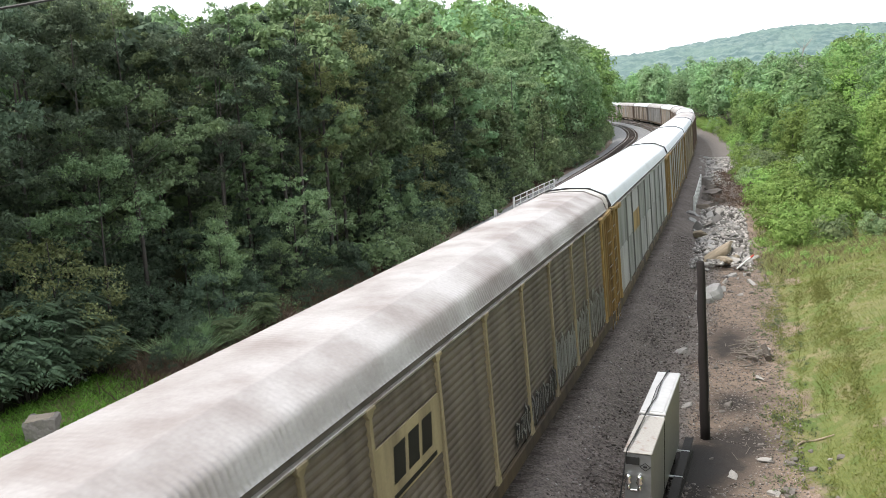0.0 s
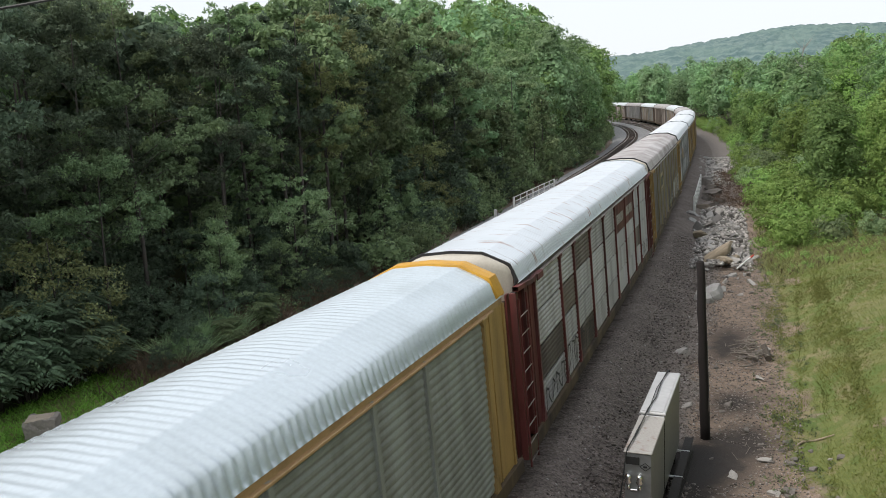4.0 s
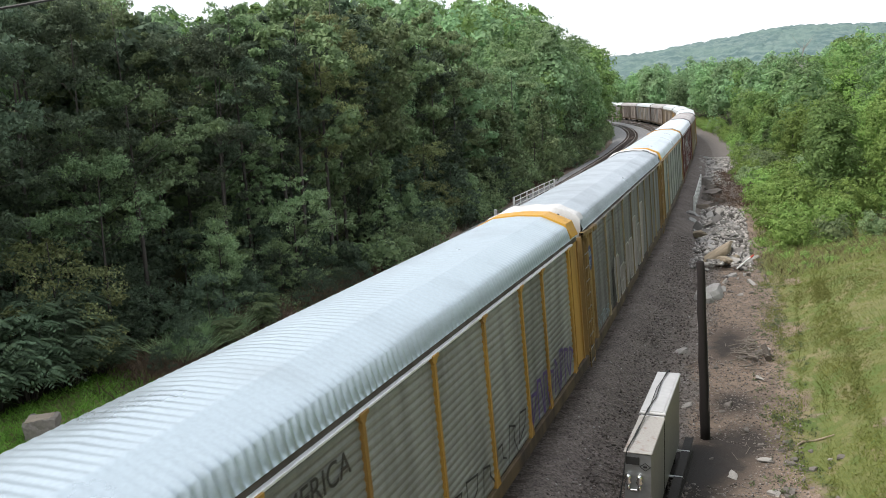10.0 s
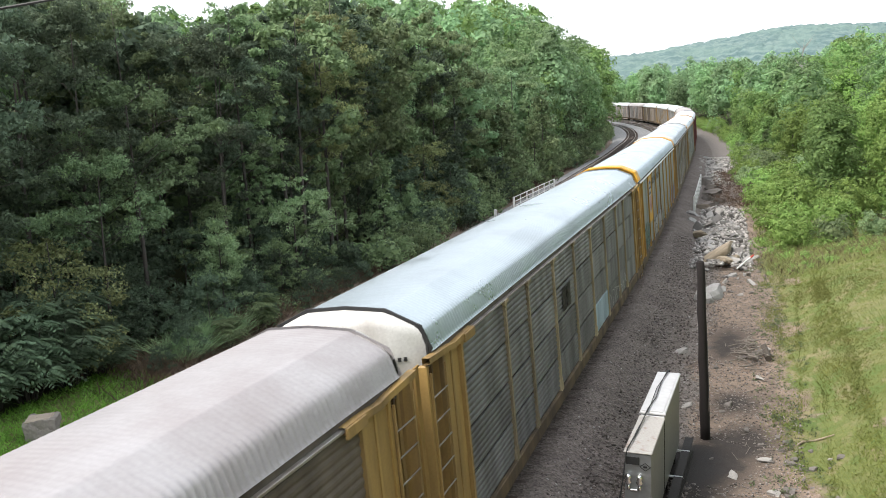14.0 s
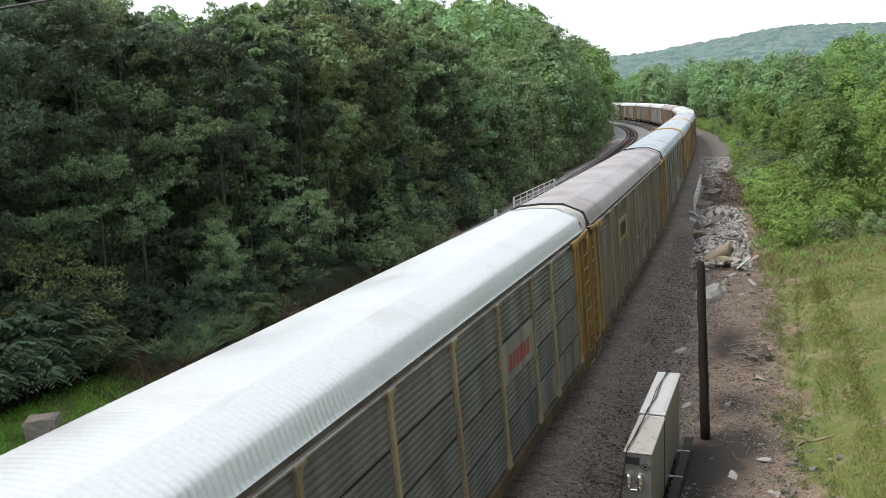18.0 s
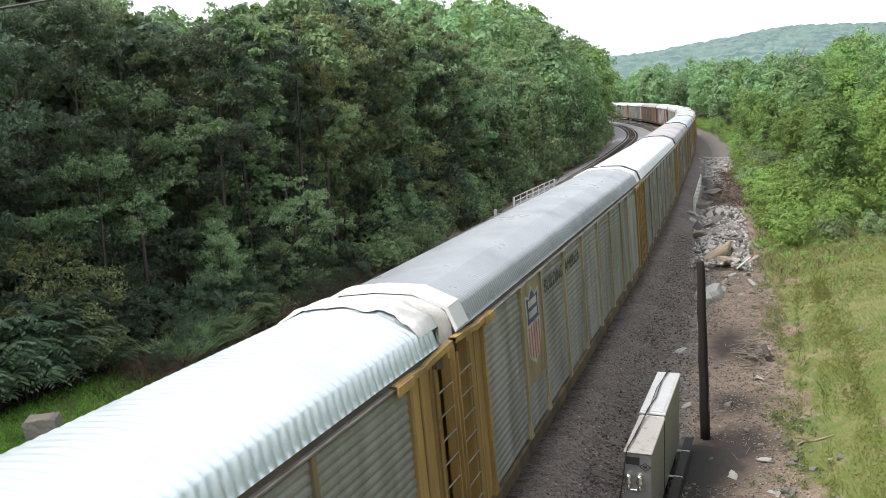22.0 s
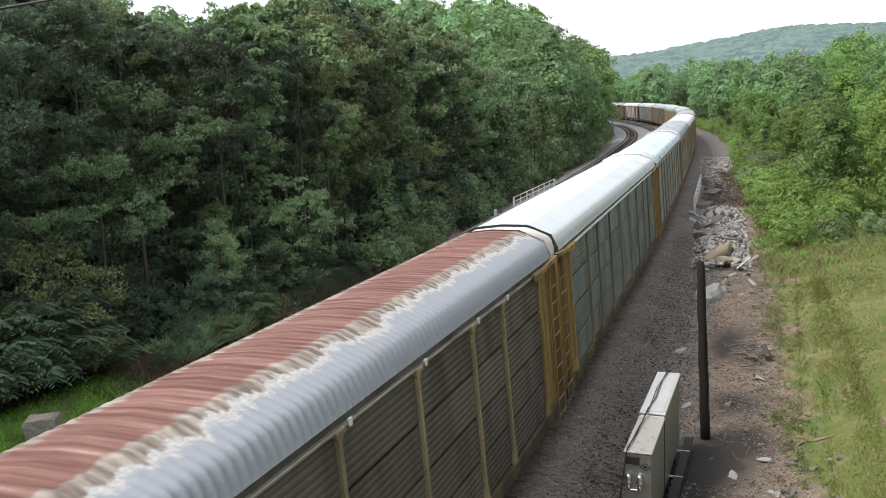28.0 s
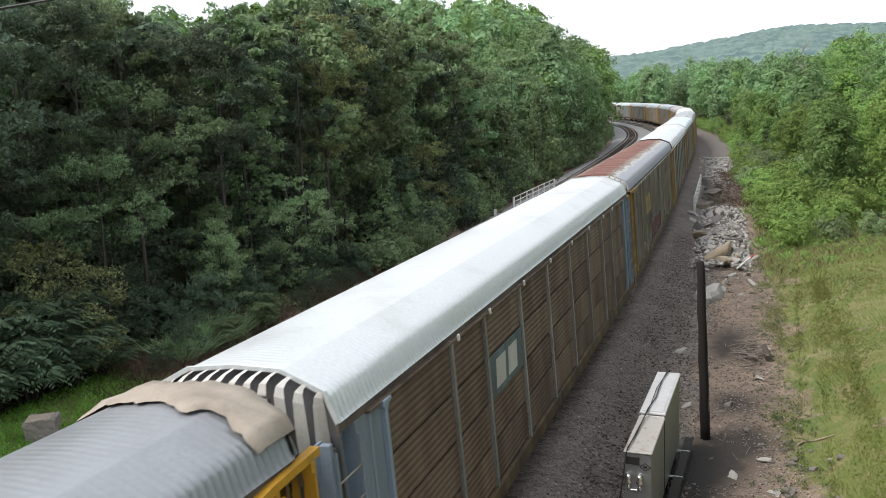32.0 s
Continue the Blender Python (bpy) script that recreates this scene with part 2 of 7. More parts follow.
# ---- the line of the track ----
KNOT_S, KNOT_K = [0, 50, 110, 180, 260, 340], [0.00145, 0.00073, -0.00006, 0.00201, 0.00151, 0.00174]
CANT, GRADE = radians(3.13), -0.00298
S_GRID = np.arange(-480, 760, 0.5)
_k = np.where(S_GRID < -30, 0.0, np.interp(S_GRID, KNOT_S, KNOT_K))
S_TH = np.cumsum(_k) * 0.5
_i0 = int(np.searchsorted(S_GRID, 0))
S_TH -= S_TH[_i0]
S_X, S_Y = -np.cumsum(np.sin(S_TH)) * 0.5, np.cumsum(np.cos(S_TH)) * 0.5
S_X -= S_X[_i0]
S_Y -= S_Y[_i0]


def grade_z(s):
    return GRADE * np.clip(s, -100, 400)


def along(s, d=0.0, z=0.0):
    """A point d metres to the right of the near track, z over its rail plane at its own grade."""
    th, x, y = (np.interp(s, S_GRID, a) for a in (S_TH, S_X, S_Y))
    return Vector((x + d * math.cos(th), y + d * math.sin(th), z + float(grade_z(s))))


def heading(s):
    return float(np.interp(s, S_GRID, S_TH))


def line_of(x, y):
    """Station and offset of ground points from the near track."""
    x, y = np.asarray(x, float), np.asarray(y, float)
    st = S_GRID[::4]
    best, idx = np.full(x.shape, 1e18), np.zeros(x.shape, int)
    for i in range(len(st)):
        q = (x - S_X[i * 4]) ** 2 + (y - S_Y[i * 4]) ** 2
        w = q < best
        best[w], idx[w] = q[w], i * 4
    dx, dy, th = x - S_X[idx], y - S_Y[idx], S_TH[idx]
    return S_GRID[idx] - dx * np.sin(th) + dy * np.cos(th), dx * np.cos(th) + dy * np.sin(th)


def wave(x, y, w, seed=0.0):
    return (np.sin(x / w + 1.3 * seed) * np.cos(y / w * 0.83 + seed) + 0.5 * np.sin(x / w * 2.3 + y / w * 1.7 + seed * 2)) / 1.5


def bank_edge(x, y):
    """Offset at which bare soil gives way to the mown bank."""
    return 7.5 + 0.7 * np.clip((31 - y) / 12, 0, 1) + 0.5 * wave(x, y, 1.7, 3) + 0.45 * wave(x, y, 0.55, 5)


def step(a, b, x):
    t = np.clip((x - a) / (b - a), 0, 1)
    return t * t * (3 - 2 * t)


def ground_z(x, y, s=None, d=None):
    x, y = np.asarray(x, float), np.asarray(y, float)
    if s is None:
        s, d = line_of(x, y)
    z = grade_z(s) - 0.85
    # right: yard, then the mown bank near the bridge and the brushy hillside beyond
    near = 1 - step(36, 62, s)
    bank = np.clip(d - 7.6 - 0.25 * wave(x, y, 3.1), 0, None)
    z = z + near * (0.42 * np.minimum(bank, 16) * step(0, 2.5, bank))
    z = z + (1 - near) * (0.10 * np.minimum(bank, 12) + 0.16 * np.clip(d - 19, 0, 70))
    # left: ditch, then the wooded hill
    left = np.clip(-d - 17.5, 0, None)
    z = z + (0.2 + 0.25 * step(95, 160, s)) * np.minimum(left, 40 + 10 * step(95, 160, s)) * step(0, 8, left) - 0.3 * step(8, 11, -d) * (1 - step(15, 19, -d))
    far = step(180, 900, np.hypot(x, y))
    z = z + 0.12 * wave(x, y, 2.7, 2) * step(7, 12, np.abs(d)) + 1.2 * wave(x, y, 19, 1) * step(22, 60, np.abs(d)) * (1 - far)
    return z


# ---- ground ----
def build_ground():
    def grow(a, b, step_, f=1.16, far=3200):
        out, v, h = list(np.arange(a, b, step_)), b, step_
        while v < far:
            out.append(v)
            h *= f
            v += h
        return out
    xs = sorted(set([round(-q, 3) for q in grow(26, 70, 1.5)] + list(np.round(np.arange(-26, 22, 0.7), 3)) + [round(q, 3) for q in grow(22, 70, 1.6)]))
    ys = sorted(set(list(np.round(-np.array(grow(12, 60, 3)), 3)) + list(np.round(np.arange(-12, 80, 0.75), 3)) + [round(q, 3) for q in grow(80, 420, 2.2)]))
    X, Y = np.meshgrid(xs, ys)
    s, d = line_of(X.ravel(), Y.ravel())
    z = ground_z(X.ravel(), Y.ravel(), s, d)
    v = np.stack([X.ravel(), Y.ravel(), z], 1)
    nx, ny = len(xs), len(ys)
    i = (np.arange(ny - 1)[:, None] * nx + np.arange(nx - 1)[None, :]).ravel()
    me = mesh_of("ground", v, np.stack([i, i + 1, i + 1 + nx, i + nx], 1), M_GROUND, True)
    edge = bank_edge(v[:, 0], v[:, 1])
    grass = step(edge - 0.5, edge + 0.8, d) * (1 - 0.75 * step(48, 70, s)) + step(9.5, 12, -d) * (1 - step(24, 28, s))
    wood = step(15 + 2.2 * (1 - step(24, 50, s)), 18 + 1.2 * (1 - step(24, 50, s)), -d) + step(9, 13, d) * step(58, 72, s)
    gravel = 1 - step(4.1, 5.4, d + 0.8 * wave(v[:, 0], v[:, 1], 1.4) - 3.5 * step(70, 95, s))
    gravel = gravel * (1 - step(7.2, 9.5, -d))
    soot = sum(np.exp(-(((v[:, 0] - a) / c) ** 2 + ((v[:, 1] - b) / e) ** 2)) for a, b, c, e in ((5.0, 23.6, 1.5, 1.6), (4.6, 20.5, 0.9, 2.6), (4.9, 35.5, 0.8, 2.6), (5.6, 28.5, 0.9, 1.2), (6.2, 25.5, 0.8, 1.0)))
    gravel = np.maximum(gravel, 0.9 * np.exp(-(((v[:, 0] - 4.6) / 1.2) ** 2 + ((v[:, 1] - 23.2) / 1.8) ** 2)))
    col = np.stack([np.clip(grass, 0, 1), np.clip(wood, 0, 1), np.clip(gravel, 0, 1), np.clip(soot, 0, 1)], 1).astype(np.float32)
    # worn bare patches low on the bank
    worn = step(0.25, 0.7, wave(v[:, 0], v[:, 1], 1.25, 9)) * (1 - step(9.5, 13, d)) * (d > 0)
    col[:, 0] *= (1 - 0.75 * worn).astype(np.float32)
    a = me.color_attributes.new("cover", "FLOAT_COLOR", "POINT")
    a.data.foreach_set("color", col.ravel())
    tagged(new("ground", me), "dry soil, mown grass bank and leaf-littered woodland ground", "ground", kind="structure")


build_ground()


def ribbon(name, s0, s1, ds, profile, material, rough=0.0, bend=None):
    """A skin along the track: profile of (offset, height)."""
    ss = np.arange(s0, s1 + 0.01, ds)
    th, x, y = (np.interp(ss, S_GRID, a) for a in (S_TH, S_X, S_Y))
    g = grade_z(ss)
    rows = []
    for d, z in profile:
        if bend is not None:
            d = d + np.interp(ss, *bend)
        j = rough * (np.random.rand(len(ss)) - 0.5)
        rows.append(np.stack([x + d * np.cos(th), y + d * np.sin(th), g + z + j], 1))
    v = np.stack(rows, 1).reshape(-1, 3)
    k = len(profile)
    i = (np.arange(len(ss) - 1)[:, None] * k + np.arange(k - 1)[None, :]).ravel()
    return mesh_of(name, v, np.stack([i, i + 1, i + 1 + k, i + k], 1), material, True)


GAP = 4.25  # between the two tracks
TC = math.tan(CANT)
tagged(new("near_ballast_bed", ribbon("near_ballast_bed", -60, 430, 0.5, [(-2.1, -0.32), (-1.3, -0.18 - 1.3 * TC), (0, -0.18), (1.3, -0.165 + 1.3 * TC), (1.75, -0.17 + 1.7 * TC), (2.6, -0.45), (3.6, -0.78), (4.6, -0.95)], M_BALLAST, 0.03)),
       "dark grey crushed-stone ballast under the near track", "ballast", kind="structure")
tagged(new("far_ballast_bed", ribbon("far_ballast_bed", -60, 430, 0.5, [(-15.6, -1.5), (-14.7, -0.95), (-13.1, -0.6), (-10.2, -0.6), (-8.5, -0.7), (-GAP - 3.2, -0.6), (-GAP - 1.7, -0.22 - 1.7 * TC), (-GAP, -0.2), (-GAP + 1.5, -0.2 + 1.5 * TC), (-2.1, -0.325)], M_BALLAST_PALE, 0.03)),
       "pale grey crushed-stone ballast under the far track", "ballast", kind="structure")
tagged(new("stained_ballast", ribbon("stained_ballast", -60, 430, 0.5, [(-GAP - 1.35, -0.195 - 1.35 * TC), (-GAP, -0.17), (-GAP + 1.35, -0.17 + 1.35 * TC)], plain("oily_ballast", (0.07, 0.058, 0.05), 0.95, 0, 14, 0.5, 0.6), 0.02)),
       "dark oily brown ballast between the far rails", "ballast", kind="structure")


BEND = ([-60, 165, 215, 260, 430], [-11.7, -11.7, -10.1, -8.9, -8.9])  # line of the third track
tagged(new("third_stained_ballast", ribbon("third_stained_ballast", -60, 430, 0.5, [(-1.35, -0.6), (-1.2, -0.55), (0, -0.54), (1.2, -0.55), (1.35, -0.6)], plain("sooty_ballast", (0.055, 0.047, 0.043), 0.95, 0, 14, 0.5, 0.6), 0.02, BEND)),
       "dark oily ballast under the outer track", "ballast", kind="structure")


def build_outer_track():
    track = tagged(new("outer_track"), "outer track of rusty rails on dark timber ties", "railway track", kind="structure")
    head = [(-0.07, -0.5), (-0.012, -0.47), (-0.037, -0.4), (-0.037, -0.36), (0.037, -0.36), (0.037, -0.4), (0.012, -0.47), (0.07, -0.5)]
    for side in (-0.755, 0.755):
        put("rail", ribbon("rail", -60, 430, 3.0, [(side + a, b) for a, b in head], M_RAIL, 0, BEND), track, "worn steel rail")
    sh = Shape()
    for i in range(300):
        s = 10 + i * 0.8
        q = along(s, float(np.interp(s, *BEND)), -0.52)
        sh.box(-1.3, 1.3, -0.11, 0.11, -0.1, 0.03, Matrix.Translation(q) @ Matrix.Rotation(heading(s), 4, "Z"))
    put("ties", sh.mesh("ties", M_TIE), track, "dark timber ties")


build_outer_track()


def build_track(name, d0, label):
    rail_profile = [(-0.07, -0.17), (-0.07, -0.15), (-0.012, -0.13), (-0.012, -0.05), (-0.037, -0.035), (-0.037, 0.0), (0.037, 0.0), (0.037, -0.035), (0.012, -0.05), (0.012, -0.13), (0.07, -0.15), (0.07, -0.17)]
    track = new(name)
    tagged(track, label, "railway track", kind="structure")
    for side in (-1, 1):
        o = d0 + side * 0.755
        put("rail", ribbon("rail", -60, 430, 2.0, [(o + a, b + TC * (o + a - d0)) for a, b in rail_profile], M_RAIL), track, "worn steel rail")
    tie = Shape().box(-1.3, 1.3, -0.11, 0.11, -0.31, -0.165, cut=0.015).mesh("tie", M_TIE)
    for i in range(300):
        s = -5 + i * 0.9
        put("tie", tie, track, m=Matrix.Translation(along(s, d0)) @ Matrix.Rotation(heading(s), 4, "Z") @ Matrix.Rotation(-CANT, 4, "Y"))
    return track


build_track("near_track", 0.0, "near track of worn steel rails on timber ties")
build_track("far_track", -GAP, "second track of worn steel rails on timber ties")


# ---- autorack cars ----
CAR_L, CAR_PITCH, SPEED = 27.6, 28.6, 10.898
R_END, S_END = 13.75, 14.12  # ends of the roof and of the side frames
HW = 1.62
Z_SILL, Z_PAN0, Z_PAN1, Z_TOP = 0.82, 1.16, 4.92, 5.08
ROOF = [(1.6, 5.13), (1.43, 5.56), (0.78, 5.87), (0, 5.92)]
ROOF = ROOF + [(-a, b) for a, b in ROOF[-2::-1]]
POSTS = [-12.3, -9.2, -7.15, -4.3, -1.45, 1.45, 4.3, 7.15, 9.2, 12.3]


def roof_line(top):
    """Outline of the roof with eased edges: offset, height, depth of the pressed ribs there."""
    out = [(1.62, 5.12, 0.0), (1.555, 5.18, 1.0)]
    for (a0, b0), (a, b), (a1, b1), r0, r1 in ((ROOF[0], ROOF[1], ROOF[2], 1.0, 0.12), (ROOF[1], ROOF[2], ROOF[3], 0.1, top)):
        p, q, r_ = Vector((a, b)), Vector((a0, b0)), Vector((a1, b1))
        ease = 0.11 if a > 1 else 0.04
        e, f = p + (q - p).normalized() * ease, p + (r_ - p).normalized() * ease
        out += [(e.x, e.y, r0), ((e.x + f.x) / 4 + a / 2, (e.y + f.y) / 4 + b / 2, r1 + 0.3 * (r0 - r1)), (f.x, f.y, r1)]
    out.append((0, 5.92, top))
    return out + [(-0.78, 5.87, top), (-1.43, 5.56, 0.3), (-1.6, 5.12, 0.0)]


def roof_mesh(low, pitch=0.2, top=0.1, deep=0.034):
    """The ribbed roof skin; top is the depth of the ribs on its flat middle."""
    sh, rows, y = Shape(), [], -R_END
    n = int(2 * R_END / pitch)
    line = roof_line(top)
    for i in range(n):
        for f, o in ((0.0, 0.0), (0.2, deep), (0.5, deep), (0.7, 0.0)):
            yy = y + (i + f) * 2 * R_END / n
            rows.append([(a * (1 + o * c / 1.7), yy, b - low * max(0, (b - 4.6)) + o * c) for a, b, c in line])
    sh.sweep(rows)
    return sh.mesh("roof", None, True)


def cap_mesh(low, y0, y1, out=0.035):
    """A smooth hood over one end of the roof, with its lip."""
    sh = Shape()
    f = lambda yy, o: [(a * (1 + o / 1.6), yy, b - low * max(0, (b - 4.6)) + o) for a, b in ROOF]
    sh.sweep([f(y0, out - 0.06), f(y0, out), f((y0 + y1) / 2, out + 0.012), f(y1, out), f(y1, out - 0.06)])
    return sh.mesh("roof_hood")


def gasket_mesh(low, e):
    """The dark edge strip that hangs under the end of the roof."""
    f = lambda yy, o: [(a * (1 + o / 1.6), e * yy, b - low * max(0, (b - 4.6)) + o) for a, b in ROOF]
    return Shape().sweep([f(R_END - 0.01, 0.038), f(R_END + 0.02, 0.032), f(R_END + 0.02, -0.03), f(R_END - 0.02, -0.03)]).mesh("roof_rim")


def end_mesh(low, y, thick):
    sh, n = Shape(), len(ROOF)
    ring = [(a * 0.955, b - low * max(0, (b - 4.6)) - 0.05) for a, b in ROOF] + [(-1.5, 0.95), (1.5, 0.95)]
    for yy in (y, y + thick):
        sh.v += [(a, yy, b) for a, b in ring]
    k = len(ring)
    sh.f += [tuple(range(k)), tuple(range(2 * k - 1, k - 1, -1))]
    sh.f += [(i, i + k, (i + 1) % k + k, (i + 1) % k) for i in range(k)]
    return sh.mesh("end_wall")


def roof_height(x, low=0.0):
    z = float(np.interp(abs(x), [0, 0.78, 1.43, 1.6], [5.92, 5.87, 5.56, 5.13]))
    return z - low * max(0, z - 4.6)


def bow(x):
    """How far the curved end doors stand out at an offset from the middle."""
    return 0.46 * (1 - min(1, abs(x) / 1.52) ** 2.8)


def curtain_rows(x0, x1, low, e, z0, n=17, out=0.0, taper=0.0):
    """Upper end sheet between two offsets: it leaves the roof edge and curves down over the doors."""
    xs = [x0 + (x1 - x0) * k / (n - 1) for k in range(n)]
    mid = (x0 + x1) / 2
    rows = []
    for lift, drop, share in ((0.0, 0.03, 0.0), (0.5, 0.045, 0.1), (0.86, 0.09, 0.35), (1.0, 0.22, 0.6), (1.0, None, 1.0)):
        row = []
        for x in xs:
            xx = mid + (x - mid) * (1 - taper * (1 - share))
            z = roof_height(xx * 0.97, low)
            zz = z0 if drop is None else max(z - drop, z0 + 0.02 + 0.1 * (1 - share))
            row.append((xx, e * (R_END - 0.02 + out + bow(xx) * lift), zz))
        rows.append(row)
    return rows


def curtain_mesh(low, e, z0=4.72):
    return Shape().sweep(curtain_rows(-1.5, 1.5, low, e, z0)).mesh("hood_face", None, True)


def door_mesh(e, z0, z1, x0=-1.5, x1=1.5, out=-0.03):
    """Curved end doors in plan, as a thick skin."""
    sh = Shape()
    xs = [x0 + (x1 - x0) * k / 16 for k in range(17)]
    f = lambda o, z: [(x, e * (R_END - 0.02 + bow(x) + o), z) for x in xs]
    sh.sweep([f(out - 0.05, z1), f(out, z1), f(out, z0), f(out - 0.05, z0)])
    return sh.mesh("end_door")


def canvas_mesh(low, e, seed):
    """A crumpled tarpaulin that hangs over the end of the roof, with ragged edges."""
    xs = [-1.5 + 3.0 * k / 30 for k in range(31)]
    inner = [0.62 + 0.3 * noise.noise(Vector((k * 0.23, seed * 1.7, 0))) + 0.12 * noise.noise(Vector((k * 0.7, seed, 3))) for k in range(31)]
    foot = [4.6 + 0.16 * noise.noise(Vector((k * 0.31, seed * 2.3, 5))) for k in range(31)]
    rows = []
    for j in range(14):
        row = []
        for k, x in enumerate(xs):
            z = roof_height(x, low)
            if j < 8:
                y, zz = R_END + 0.02 - inner[k] * (7 - j) / 7, z
            else:
                h = (j - 7) / 6
                y, zz = R_END + 0.03 + bow(x) * min(1, 1.5 * h) + 0.02, z - (z - foot[k]) * max(0.04 * h, (h - 0.25) / 0.75)
            o = 0.085 + 0.045 * noise.noise(Vector((x * 2.3, y * 2.6 + zz, seed))) + 0.03 * noise.noise(Vector((x * 6, y * 7 + zz * 3, seed)))
            o = 0.046 if j == 0 else max(0.06, o)
            row.append((x * (1 + o / 1.6), e * (y + (o if j > 7 else 0)), zz + (o if j < 9 else 0)))
        rows.append(row)
    return Shape().sweep(rows).mesh("canvas_cover", None, True)


def sheet_mesh(w, h, pitch=0.13, depth=0.018):
    """A side sheet with pressed ribs that run along the car."""
    n = max(2, int(round(h / pitch)))
    rows = []
    for i in range(n):
        for f, o in ((0.04, 0.0), (0.3, depth), (0.62, depth), (0.9, 0.0)):
            z = -h / 2 + (i + f) * h / n
            rows.append([(o, -w / 2, z), (o, w / 2, z)])
    sh = Shape().sweep(rows)
    sh.box(-0.03, -0.012, -w / 2, w / 2, -h / 2, h / 2)
    return sh.mesh("side_sheet")


def post_mesh(wide):
    sh = Shape()
    sh.box(-0.06, 0.035, -wide / 2, wide / 2, Z_PAN0 - 0.1, Z_PAN1 + 0.02, cut=0.012)
    for z0, w0, z1, w1 in ((4.8, wide / 2, 4.9, 0.13), (1.5, wide / 2, 1.1, 0.16)):  # flared head and foot
        n = len(sh.v)
        sh.v += [(x, y, z) for x in (0.045, -0.04) for y, z in ((-w0, z0), (w0, z0), (w1, z1), (-w1, z1))]
        sh.f += [tuple(n + i for i in q) for q in ((0, 1, 2, 3), (7, 6, 5, 4), (0, 3, 7, 4), (1, 5, 6, 2), (0, 4, 5, 1))]
    sh.box(-0.05, 0.07, -0.145, 0.145, 4.9, 4.985, cut=0.015)
    return sh.mesh("post")


def wheel_mesh():
    sh = Shape()
    prof = [(0.0, -0.07), (0.16, -0.07), (0.18, -0.03), (0.37, -0.05), (0.42, -0.06), (0.42, 0.06), (0.45, 0.08), (0.36, 0.08), (0.0, 0.06)]
    rows = [[(-x, r_ * math.cos(a), r_ * math.sin(a)) for r_, x in prof] for a in [2 * math.pi * k / 10 for k in range(11)]]
    return sh.sweep(rows).mesh("wheel", M_DARK_STEEL)


CAR_MESH = {}


def shared(key, make):
    if key not in CAR_MESH:
        me = make()
        if not me.materials:
            me.materials.append(M_BLACK)
        CAR_MESH[key] = me
    return CAR_MESH[key]


